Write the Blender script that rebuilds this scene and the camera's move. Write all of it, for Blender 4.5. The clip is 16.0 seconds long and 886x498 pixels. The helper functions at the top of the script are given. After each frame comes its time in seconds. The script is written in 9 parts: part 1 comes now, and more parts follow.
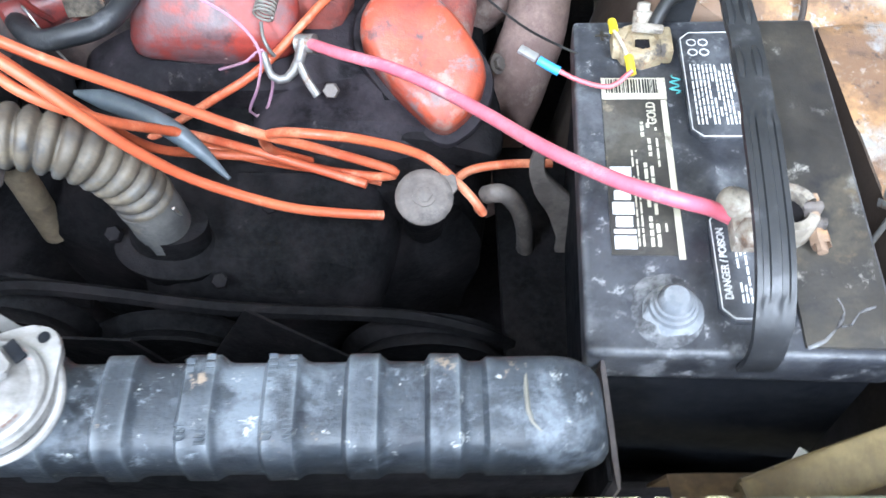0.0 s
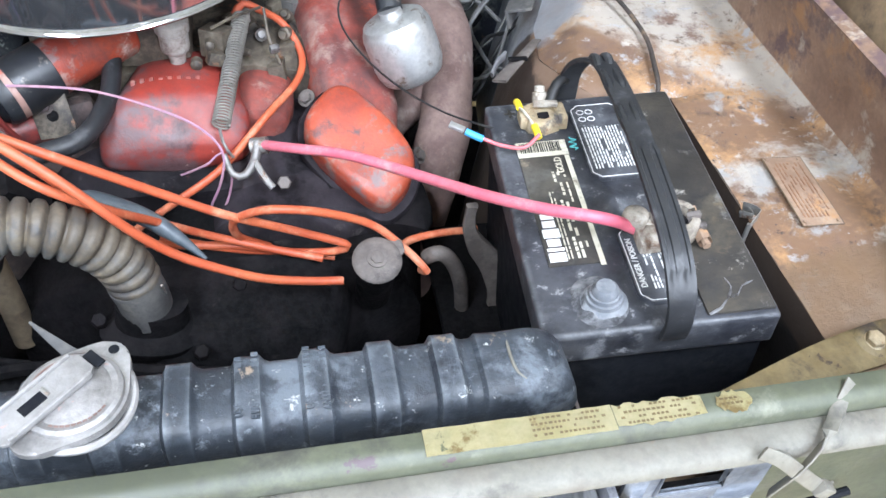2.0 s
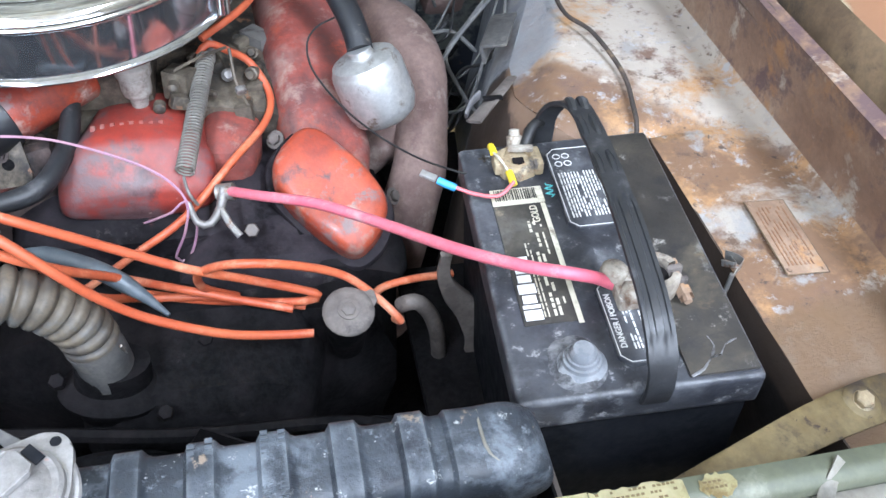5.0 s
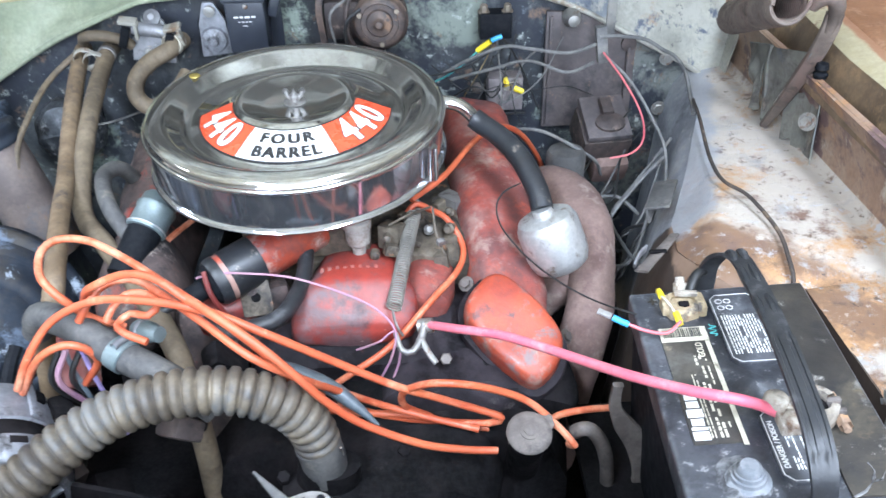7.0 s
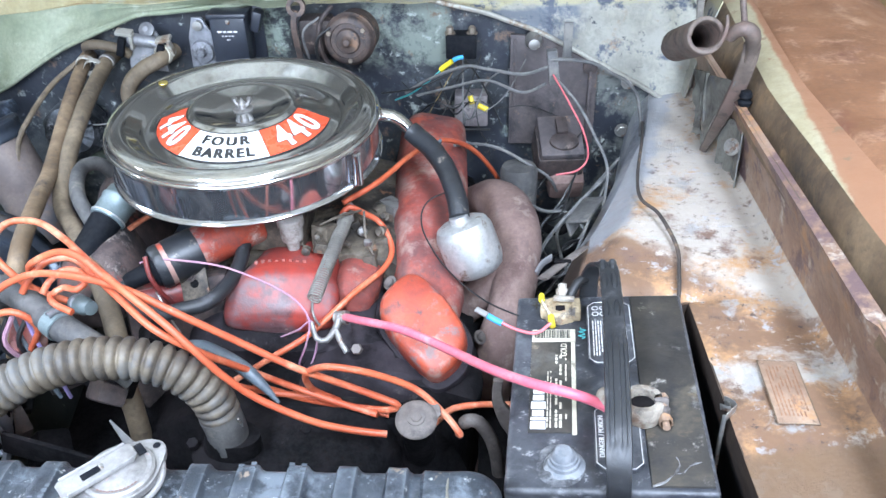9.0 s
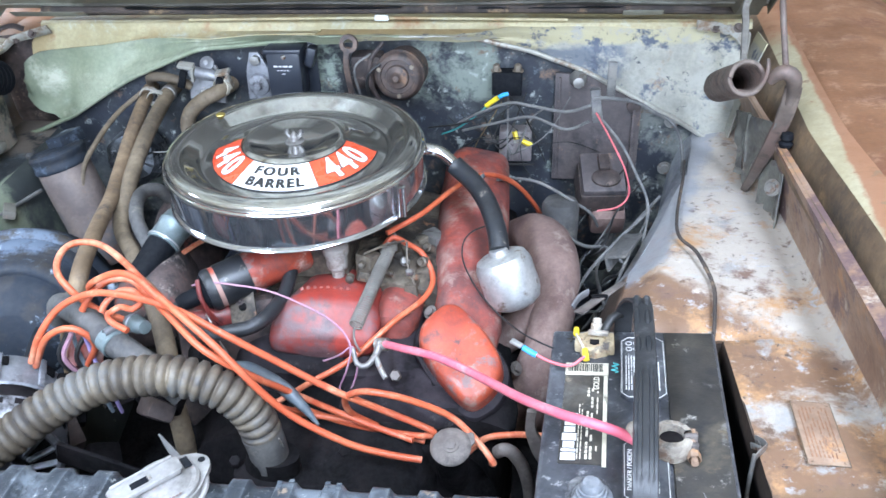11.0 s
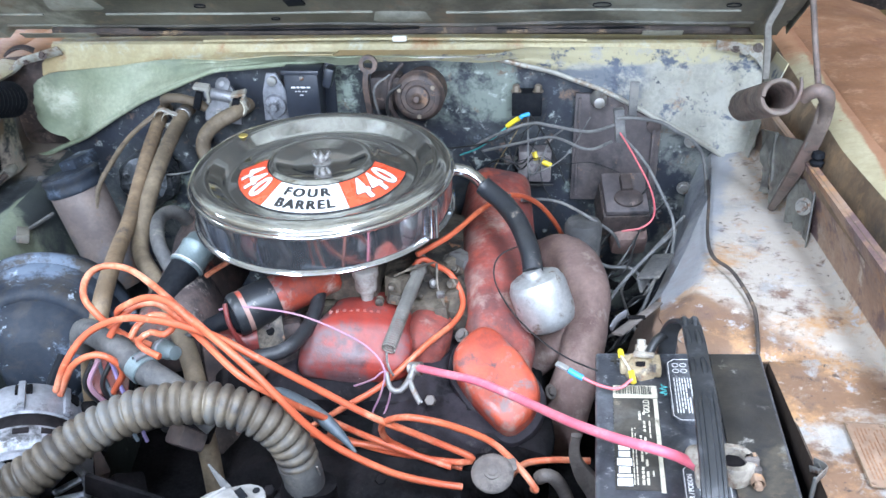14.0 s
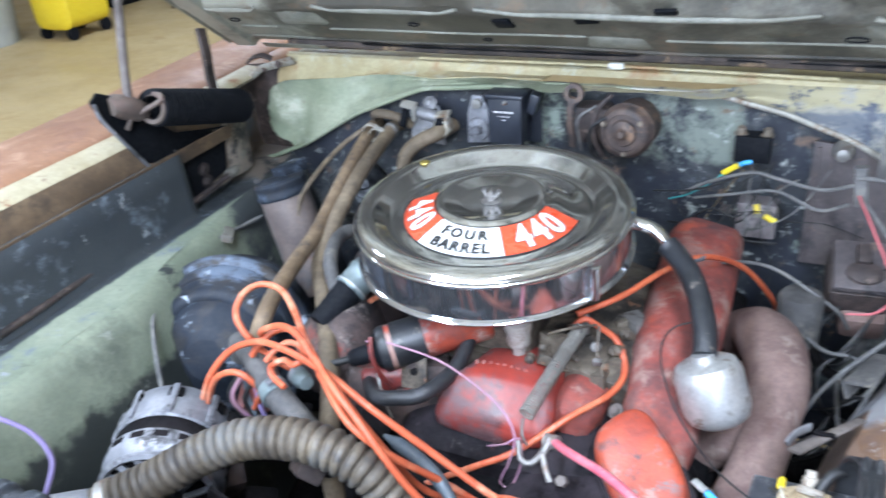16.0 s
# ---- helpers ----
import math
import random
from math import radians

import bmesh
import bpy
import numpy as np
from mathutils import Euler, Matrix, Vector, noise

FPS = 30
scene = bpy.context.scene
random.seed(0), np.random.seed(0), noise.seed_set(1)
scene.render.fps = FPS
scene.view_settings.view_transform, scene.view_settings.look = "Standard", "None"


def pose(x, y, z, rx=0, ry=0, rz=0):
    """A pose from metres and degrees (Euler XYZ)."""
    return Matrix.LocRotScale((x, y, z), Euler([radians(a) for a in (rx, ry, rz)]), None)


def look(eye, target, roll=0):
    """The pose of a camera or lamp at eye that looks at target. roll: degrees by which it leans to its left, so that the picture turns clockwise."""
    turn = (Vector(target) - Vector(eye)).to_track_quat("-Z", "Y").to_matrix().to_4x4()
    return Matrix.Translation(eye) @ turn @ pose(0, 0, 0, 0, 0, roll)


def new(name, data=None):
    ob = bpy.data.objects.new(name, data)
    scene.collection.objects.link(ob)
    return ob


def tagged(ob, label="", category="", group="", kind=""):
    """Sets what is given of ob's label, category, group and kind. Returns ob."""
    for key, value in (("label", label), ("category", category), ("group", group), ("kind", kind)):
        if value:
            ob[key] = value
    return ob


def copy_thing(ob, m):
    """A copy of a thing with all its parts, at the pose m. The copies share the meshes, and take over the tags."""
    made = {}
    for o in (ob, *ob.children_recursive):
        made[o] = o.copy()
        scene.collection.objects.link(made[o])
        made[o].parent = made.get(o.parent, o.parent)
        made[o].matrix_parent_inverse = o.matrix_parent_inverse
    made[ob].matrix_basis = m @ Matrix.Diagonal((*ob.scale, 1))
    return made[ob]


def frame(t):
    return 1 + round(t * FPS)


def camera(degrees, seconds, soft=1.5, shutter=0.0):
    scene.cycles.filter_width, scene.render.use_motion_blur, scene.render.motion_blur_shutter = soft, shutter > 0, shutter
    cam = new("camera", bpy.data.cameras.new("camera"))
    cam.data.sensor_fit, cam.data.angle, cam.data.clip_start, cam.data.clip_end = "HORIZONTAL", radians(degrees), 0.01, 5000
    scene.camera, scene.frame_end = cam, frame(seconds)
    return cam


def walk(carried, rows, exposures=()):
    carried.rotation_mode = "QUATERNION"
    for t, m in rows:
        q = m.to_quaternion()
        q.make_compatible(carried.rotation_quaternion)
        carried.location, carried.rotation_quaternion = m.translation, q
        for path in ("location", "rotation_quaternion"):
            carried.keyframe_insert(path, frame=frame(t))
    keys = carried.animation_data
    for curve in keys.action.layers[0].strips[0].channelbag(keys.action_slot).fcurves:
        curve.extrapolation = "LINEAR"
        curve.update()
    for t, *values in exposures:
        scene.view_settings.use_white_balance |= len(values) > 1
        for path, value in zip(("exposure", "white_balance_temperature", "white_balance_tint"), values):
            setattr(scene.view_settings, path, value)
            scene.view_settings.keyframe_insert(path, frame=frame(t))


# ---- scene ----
cam = camera(56.97, 16.0, shutter=0.5)
PATH = [
    (0.0, (0.196, -0.099, 1.259), (0.227, 0.548, 0.249), 2.11),
    (0.5, (0.163, -0.135, 1.275), (0.212, 0.533, 0.280), -0.38),
    (1.0, (0.129, -0.193, 1.284), (0.196, 0.555, 0.348), -1.12),
    (1.5, (0.120, -0.219, 1.289), (0.290, 0.569, 0.400), 3.62),
    (2.0, (0.125, -0.224, 1.293), (0.337, 0.578, 0.426), 5.45),
    (2.5, (0.126, -0.216, 1.293), (0.331, 0.595, 0.432), 5.09),
    (3.0, (0.136, -0.197, 1.297), (0.352, 0.618, 0.443), 5.95),
    (3.2, (0.137, -0.195, 1.298), (0.359, 0.628, 0.453), 6.12),
    (5.3, (0.150, -0.178, 1.301), (0.382, 0.628, 0.443), 5.50),
    (5.5, (0.162, -0.176, 1.308), (0.353, 0.648, 0.457), 3.17),
    (6.0, (0.150, -0.190, 1.327), (0.319, 0.657, 0.494), 1.57),
    (6.5, (0.133, -0.232, 1.348), (0.226, 0.714, 0.615), -1.25),
    (7.0, (0.091, -0.285, 1.356), (0.133, 0.705, 0.678), -1.40),
    (7.5, (0.073, -0.322, 1.364), (0.155, 0.687, 0.721), -0.13),
    (8.0, (0.118, -0.343, 1.372), (0.166, 0.673, 0.735), 0.08),
    (8.2, (0.171, -0.351, 1.370), (0.191, 0.655, 0.715), 0.21),
    (10.3, (0.304, -0.365, 1.399), (0.180, 0.651, 0.772), -4.09),
    (10.5, (0.296, -0.367, 1.400), (0.171, 0.658, 0.789), -3.84),
    (11.0, (0.283, -0.383, 1.394), (0.152, 0.640, 0.781), -2.06),
    (11.5, (0.275, -0.395, 1.398), (0.117, 0.635, 0.802), -2.04),
    (12.0, (0.273, -0.393, 1.397), (0.104, 0.632, 0.796), -2.17),
    (12.5, (0.286, -0.381, 1.403), (0.136, 0.650, 0.808), -2.64),
    (13.0, (0.286, -0.379, 1.399), (0.139, 0.657, 0.812), -2.78),
    (13.5, (0.263, -0.378, 1.390), (0.133, 0.657, 0.796), -2.17),
    (14.0, (0.219, -0.375, 1.386), (0.112, 0.667, 0.801), -1.73),
    (14.5, (0.182, -0.371, 1.374), (0.141, 0.670, 0.779), 0.02),
    (15.0, (0.213, -0.345, 1.389), (0.087, 0.696, 0.806), -0.95),
    (15.5, (0.294, -0.281, 1.394), (-0.015, 0.730, 0.827), -1.33),
    (16.0, (0.327, -0.241, 1.396), (-0.160, 0.697, 0.828), -5.00),
]
EXPOSURES = [(0.0, 0.38, 6700, 8), (1.0, 0.14, 6950, 10), (2.0, 0.01, 7000, 11), (3.0, -0.02, 6950, 11), (6.0, -0.02, 6700, 10), (7.0, 0.22, 6650, 9), (8.0, 0.29, 6550, 10), (11.0, 0.19, 6400, 10), (14.5, 0.19, 6400, 10), (16.0, 0.08, 6500, 11)]
walk(cam, [(t, look(e, g, r)) for t, e, g, r in PATH], EXPOSURES)

# ---- light: assumed open garage door in front of the car and tube lamps on the ceiling, all out of view ----
world = bpy.data.worlds.new("world")
scene.world = world
world.use_nodes = True
wn = world.node_tree
sky = wn.nodes.new("ShaderNodeTexSky")
sky.sky_type, sky.sun_disc = "NISHITA", False
sky.sun_elevation, sky.sun_rotation = radians(40), radians(160)
wn.links.new(sky.outputs[0], wn.nodes["Background"].inputs[0])
wn.nodes["Background"].inputs[1].default_value = 0.10
sun = new("sun", bpy.data.lights.new("sun", "SUN"))
sun.data.energy, sun.data.angle, sun.data.color = 1.0, radians(12), (1.0, 0.97, 0.92)
sun.matrix_world = look((1.5, -4, 4), (0, 0, 0))


def area(name, eye, target, sx, sy, watts, color):
    ob = new(name, bpy.data.lights.new(name, "AREA"))
    ob.data.shape, ob.data.size, ob.data.size_y, ob.data.energy, ob.data.color = "RECTANGLE", sx, sy, watts, color
    ob.matrix_world = look(eye, target)
    return ob


area("assumed_door_daylight", (0.2, -4.4, 1.5), (0.2, 1.0, 1.2), 5.2, 2.7, 300, (0.78, 0.95, 1.23))
# Lamp places and powers are assumed, chosen to light the engine bay.
FILL_LAMPS = [(-1.1, -1.3), (0.95, -1.3), (-1.1, -3.0), (1.5, -3.0), (-3.4, 1.2), (-3.4, 4.6)]
for lx, ly in FILL_LAMPS:
    area("assumed_tube_light", (lx, ly, 3.30), (lx, ly + 0.001, 0), 0.45, 1.4, ((112 if lx < 0 else 135) if ly > -2 else 160) if ly < 0 else 95, (0.79, 0.95, 1.22))


# ---- materials ----
def ramp(nt, fac, stops):
    n = nt.nodes.new("ShaderNodeValToRGB")
    els = n.color_ramp.elements
    while len(els) < len(stops):
        els.new(0.5)
    for e, (p, c) in zip(els, stops):
        e.position, e.color = p, (*c, 1)
    nt.links.new(fac, n.inputs[0])
    return n.outputs[0]


def noise_tex(nt, vec, scale, detail=5, rough=0.6, dist=0.0):
    n = nt.nodes.new("ShaderNodeTexNoise")
    n.inputs["Scale"].default_value, n.inputs["Detail"].default_value = scale, detail
    n.inputs["Roughness"].default_value, n.inputs["Distortion"].default_value = rough, dist
    nt.links.new(vec, n.inputs["Vector"])
    return n.outputs["Fac"]


def mix(nt, fac, a, b):
    n = nt.nodes.new("ShaderNodeMix")
    n.data_type = "RGBA"
    for s, v in ((n.inputs[0], fac), (n.inputs[6], a), (n.inputs[7], b)):
        if isinstance(v, tuple):
            s.default_value = (*v, 1)
        elif isinstance(v, float):
            s.default_value = v
        else:
            nt.links.new(v, s)
    return n.outputs[2]


def material(name, cols, scale=9.0, rough=(0.45, 0.75), metal=0.0, bump=0.25, fine=160.0, spots=(), coat=0.0, ior=1.5, zones=(), edge=None, late=(), flake=0.0):
    """Worn surface: cols mixed by a broad noise, spots as (colour, scale, from, to) laid over it, fine grain and
    relief;
    zones as (colour, axis, from, to, ...): worn-through paint, another tone or painted-in shade, whose ragged borders
    lie between two places along each axis;
    late: such zones laid over the spots; edge: colour of the bare, rubbed ridges; flake: how far spots stand out."""
    m = bpy.data.materials.new(name)
    m.use_nodes = True
    nt = m.node_tree
    b = nt.nodes["Principled BSDF"]
    vec = nt.nodes.new("ShaderNodeTexCoord").outputs["Object"]
    big = noise_tex(nt, vec, scale, 8, 0.68, 0.1)
    n = len(cols)
    col = ramp(nt, big, [(0.40 + 0.22 * i / max(1, n - 1), c) for i, c in enumerate(cols)])
    grain = noise_tex(nt, vec, fine, 3, 0.7)
    col = mix(nt, ramp(nt, grain, [(0.38, (0.0,) * 3), (0.66, (0.35,) * 3)]), col, tuple(min(1, 0.55 * v + 0.02) for v in cols[0]))
    height = grain

    def border(axis, lo, hi):
        sep = nt.nodes.new("ShaderNodeVectorMath")
        sep.operation = "DOT_PRODUCT"
        nt.links.new(vec, sep.inputs[0])
        sep.inputs[1].default_value = axis
        mr = nt.nodes.new("ShaderNodeMapRange")
        mr.inputs["From Min"].default_value, mr.inputs["From Max"].default_value = lo, hi
        mr.inputs["To Min"].default_value, mr.inputs["To Max"].default_value = -0.5, 0.5
        nt.links.new(sep.outputs["Value"], mr.inputs["Value"])
        ad = nt.nodes.new("ShaderNodeMath")
        ad.operation = "ADD"
        nt.links.new(mr.outputs[0], ad.inputs[0])
        nt.links.new(noise_tex(nt, vec, 11, 9, 0.74, 0.3), ad.inputs[1])
        return ramp(nt, ad.outputs[0], [(0.42, (0.0,) * 3), (0.58, (0.92,) * 3)])

    def zone(col, c, *borders):
        f = border(*borders[:3])
        for k in range(3, len(borders), 3):
            mm = nt.nodes.new("ShaderNodeMath")
            mm.operation = "MULTIPLY"
            nt.links.new(f, mm.inputs[0])
            nt.links.new(border(*borders[k:k + 3]), mm.inputs[1])
            f = mm.outputs[0]
        return mix(nt, f, col, c)

    for z in zones:
        col = zone(col, *z)
    for c, sc, lo, hi in spots:
        f = ramp(nt, noise_tex(nt, vec, sc, 9, 0.72, 0.12), [(lo - 0.055, (0.0,) * 3), (hi - 0.085, (1.0,) * 3)])
        col = mix(nt, f, col, c)
        if flake:
            mm = nt.nodes.new("ShaderNodeMath")
            mm.operation, mm.inputs[2].default_value = "MULTIPLY_ADD", 0.0
            nt.links.new(f, mm.inputs[0])
            mm.inputs[1].default_value = flake if sum(c) > sum(cols[0]) else -flake
            nt.links.new(height, mm.inputs[2])
            height = mm.outputs[0]
    for z in late:
        col = zone(col, *z)
    if edge:
        geo = nt.nodes.new("ShaderNodeNewGeometry")
        f = ramp(nt, geo.outputs["Pointiness"], [(0.524, (0.0,) * 3), (0.585, (0.85,) * 3)])
        g = ramp(nt, noise_tex(nt, vec, 35, 6, 0.7), [(0.36, (0.0,) * 3), (0.56, (0.85,) * 3)])
        mm = nt.nodes.new("ShaderNodeMath")
        mm.operation = "MULTIPLY"
        nt.links.new(f, mm.inputs[0])
        nt.links.new(g, mm.inputs[1])
        col = mix(nt, mm.outputs[0], col, edge)
    nt.links.new(col, b.inputs["Base Color"])
    r = ramp(nt, noise_tex(nt, vec, scale * 3, 5), [(0.3, (rough[0],) * 3), (0.7, (rough[1],) * 3)])
    nt.links.new(r, b.inputs["Roughness"])
    b.inputs["Metallic"].default_value, b.inputs["Coat Weight"].default_value = metal, coat
    b.inputs["IOR"].default_value = ior
    if bump:
        bp = nt.nodes.new("ShaderNodeBump")
        bp.inputs["Strength"].default_value, bp.inputs["Distance"].default_value = bump, 0.002
        nt.links.new(height, bp.inputs["Height"])
        nt.links.new(bp.outputs[0], b.inputs["Normal"])
    return m


RUST, DUST, GREASE = (0.20, 0.085, 0.04), (0.30, 0.25, 0.20), (0.012, 0.011, 0.011)
M_CHROME = material("chrome", [(0.66, 0.665, 0.665), (0.76, 0.76, 0.755)], 5, (0.045, 0.11), 0.97, 0.0, spots=[((0.55, 0.53, 0.50), 45, 0.66, 0.80)])
M_CHROME_WALL = material("chrome_wall", [(0.50, 0.515, 0.55), (0.58, 0.59, 0.615)], 6, (0.05, 0.12), 0.94, 0.0, spots=[((0.42, 0.43, 0.46), 18, 0.60, 0.80)])
M_RED = material("engine_red", [(0.19, 0.028, 0.023), (0.31, 0.040, 0.028), (0.42, 0.058, 0.034)], 6, (0.33, 0.58), 0, 0.2,
                 spots=[((0.125, 0.070, 0.072), 8, 0.57, 0.68), ((0.060, 0.026, 0.028), 14, 0.60, 0.72), ((0.28, 0.13, 0.11), 12, 0.68, 0.80), ((0.50, 0.38, 0.33), 60, 0.73, 0.80)])
M_LOBE = material("scuffed_orange_red", [(0.24, 0.038, 0.025), (0.37, 0.058, 0.029), (0.46, 0.082, 0.040)], 11, (0.28, 0.55), 0, 0.25,
                  spots=[((0.34, 0.20, 0.165), 13, 0.59, 0.68), ((0.20, 0.125, 0.12), 20, 0.61, 0.70), ((0.17, 0.065, 0.060), 8, 0.58, 0.72), ((0.62, 0.46, 0.40), 26, 0.70, 0.79), ((0.09, 0.045, 0.046), 18, 0.62, 0.74)])
M_RED_DIRTY = material("engine_red_dirty", [(0.15, 0.040, 0.034), (0.27, 0.055, 0.040), (0.27, 0.13, 0.11)], 11, (0.5, 0.8), 0, 0.3,
                       spots=[((0.085, 0.045, 0.045), 9, 0.54, 0.78), ((0.33, 0.23, 0.19), 20, 0.58, 0.78), ((0.36, 0.07, 0.04), 14, 0.60, 0.72)])
# Near-black engine iron, used as well for parts that stand in for shade.
M_BLOCK = material("greasy_iron_and_shade", [(0.0035, 0.0035, 0.004), (0.0075, 0.0068, 0.0075), (0.015, 0.0125, 0.0135)], 12, (0.55, 0.85), 0, 0.5,
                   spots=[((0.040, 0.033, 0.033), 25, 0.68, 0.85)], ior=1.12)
M_HEAD = material("dusty_mauve_iron", [(0.012, 0.010, 0.012), (0.026, 0.021, 0.025), (0.046, 0.038, 0.043)], 10, (0.6, 0.85), 0, 0.4,
                  spots=[((0.006, 0.005, 0.006), 14, 0.58, 0.70), ((0.10, 0.035, 0.035), 16, 0.68, 0.78), ((0.085, 0.075, 0.072), 30, 0.66, 0.78)], ior=1.2)
M_MANIFOLD = material("rusty_iron", [(0.12, 0.074, 0.064), (0.19, 0.122, 0.104), (0.25, 0.168, 0.142)], 9, (0.7, 0.95), 0, 0.4, 220, spots=[((0.11, 0.062, 0.056), 16, 0.56, 0.75), ((0.25, 0.19, 0.165), 30, 0.62, 0.76)])
M_CARB = material("carburettor_alloy", [(0.060, 0.048, 0.037), (0.125, 0.100, 0.074), (0.20, 0.168, 0.128)], 26, (0.4, 0.7), 0.2, 0.4, spots=[((0.025, 0.022, 0.020), 20, 0.53, 0.67), ((0.28, 0.14, 0.08), 40, 0.66, 0.76)])
M_BATT = material("battery_plastic", [(0.013, 0.014, 0.019), (0.026, 0.028, 0.036), (0.050, 0.053, 0.062)], 9, (0.32, 0.55), 0, 0.25,
                  spots=[((0.10, 0.105, 0.118), 14, 0.57, 0.74), ((0.26, 0.26, 0.265), 70, 0.64, 0.74), ((0.17, 0.175, 0.185), 25, 0.62, 0.75)], edge=(0.16, 0.165, 0.175))
M_BATT_BROWN = material("battery_plastic_dusty", [(0.024, 0.022, 0.021), (0.044, 0.039, 0.034), (0.085, 0.072, 0.054)], 10, (0.32, 0.55), 0, 0.25,
                        spots=[((0.16, 0.12, 0.075), 9, 0.63, 0.75), ((0.19, 0.18, 0.165), 16, 0.64, 0.75), ((0.30, 0.28, 0.25), 30, 0.67, 0.76), ((0.02, 0.02, 0.023), 12, 0.58, 0.72)])
M_STRAP = material("black_rubber", [(0.016, 0.017, 0.019), (0.030, 0.031, 0.034)], 20, (0.35, 0.55), 0, 0.2, spots=[((0.09, 0.09, 0.095), 40, 0.6, 0.8)])
M_RUBBER = material("old_rubber_hose", [(0.105, 0.078, 0.050), (0.175, 0.132, 0.086), (0.235, 0.18, 0.12)], 14, (0.6, 0.85), 0, 0.3, spots=[((0.070, 0.054, 0.042), 22, 0.58, 0.74), ((0.215, 0.165, 0.115), 11, 0.62, 0.76)])
M_TANHOSE = material("tan_rubber_hose", [(0.125, 0.082, 0.046), (0.195, 0.132, 0.078), (0.255, 0.180, 0.110)], 14, (0.6, 0.85), 0, 0.3, spots=[((0.080, 0.060, 0.046), 22, 0.58, 0.74), ((0.235, 0.165, 0.10), 11, 0.62, 0.76)])
M_GREYHOSE = material("grey_rubber_hose", [(0.046, 0.044, 0.044), (0.082, 0.079, 0.076), (0.125, 0.118, 0.110)], 14, (0.6, 0.85), 0, 0.3, spots=[((0.035, 0.034, 0.036), 22, 0.58, 0.74), ((0.20, 0.18, 0.15), 16, 0.62, 0.76)])
M_GRIME = material("grimy_casting", [(0.050, 0.034, 0.032), (0.10, 0.068, 0.060), (0.15, 0.112, 0.10)], 13, (0.55, 0.85), 0, 0.4, spots=[((0.020, 0.017, 0.018), 11, 0.53, 0.66), ((0.26, 0.05, 0.035), 13, 0.60, 0.70), ((0.28, 0.23, 0.20), 30, 0.64, 0.76)])
M_RIBHOSE = material("ribbed_hose_rubber", [(0.068, 0.054, 0.040), (0.122, 0.098, 0.070), (0.180, 0.146, 0.102)], 18, (0.45, 0.7), 0, 0.25, spots=[((0.055, 0.050, 0.048), 25, 0.56, 0.72), ((0.115, 0.118, 0.118), 9, 0.58, 0.72)])
M_BLACKHOSE = material("black_hose", [(0.012, 0.013, 0.015), (0.022, 0.024, 0.028)], 20, (0.3, 0.5), 0, 0.1, spots=[(DUST, 40, 0.66, 0.85)])
M_ORANGE = material("orange_cord", [(0.47, 0.082, 0.034), (0.60, 0.140, 0.058)], 10, (0.35, 0.55), 0, 0.1, 300, spots=[((0.40, 0.09, 0.04), 24, 0.62, 0.78), ((0.78, 0.36, 0.22), 9, 0.58, 0.76)])
M_PINK = material("red_cable", [(0.62, 0.12, 0.17), (0.72, 0.19, 0.23)], 14, (0.3, 0.5), 0, 0.1, spots=[((0.48, 0.27, 0.28), 40, 0.58, 0.76)])
M_VIOLET = material("violet_wire", [(0.22, 0.17, 0.34), (0.28, 0.22, 0.40)], 30, (0.4, 0.6), 0, 0.0)
M_PURPLE = material("faded_purple_wire", [(0.42, 0.24, 0.29), (0.35, 0.18, 0.27)], 30, (0.4, 0.6), 0, 0.0)
M_REDWIRE = material("red_wire", [(0.62, 0.12, 0.14), (0.54, 0.13, 0.14)], 30, (0.4, 0.6), 0, 0.0)
M_WIRE = material("grey_wire_loom", [(0.085, 0.084, 0.084), (0.185, 0.180, 0.172)], 25, (0.55, 0.8), 0, 0.1, spots=[((0.20, 0.19, 0.17), 14, 0.60, 0.74)])
M_BLACKWIRE = material("black_wire", [(0.010, 0.010, 0.011), (0.02, 0.02, 0.02)], 25, (0.4, 0.6), 0, 0.0)
M_BLUETUBE = material("blue_grey_tube", [(0.07, 0.09, 0.105), (0.13, 0.155, 0.175)], 25, (0.4, 0.6), 0, 0.1)
M_TANK = material("radiator_black", [(0.016, 0.020, 0.026), (0.031, 0.038, 0.047), (0.064, 0.074, 0.088)], 13, (0.38, 0.62), 0, 0.4, 200,
                  spots=[((0.115, 0.132, 0.152), 22, 0.58, 0.72), ((0.25, 0.19, 0.14), 30, 0.685, 0.745), ((0.018, 0.021, 0.028), 18, 0.60, 0.72), ((0.38, 0.39, 0.38), 85, 0.675, 0.735), ((0.20, 0.225, 0.25), 55, 0.66, 0.77)], edge=(0.24, 0.27, 0.295), flake=0.5)
M_TANK_LETTER = material("radiator_black_worn", [(0.045, 0.054, 0.066), (0.085, 0.098, 0.112)], 30, (0.35, 0.6), 0, 0.2, spots=[((0.36, 0.21, 0.10), 30, 0.68, 0.76)])
M_CAP = material("radiator_cap_metal", [(0.155, 0.146, 0.138), (0.235, 0.222, 0.212), (0.30, 0.286, 0.274)], 30, (0.42, 0.65), 0.25, 0.35, spots=[((0.12, 0.105, 0.095), 28, 0.60, 0.76), ((0.34, 0.20, 0.17), 70, 0.68, 0.76)], edge=(0.38, 0.37, 0.36))
M_GREEN = material("faded_green_paint", [(0.057, 0.062, 0.041), (0.082, 0.088, 0.058), (0.108, 0.112, 0.077)], 7, (0.35, 0.6), 0, 0.15, spots=[((0.07, 0.045, 0.052), 11, 0.70, 0.75), ((0.16, 0.16, 0.12), 30, 0.62, 0.8), ((0.045, 0.044, 0.038), 14, 0.58, 0.74)])
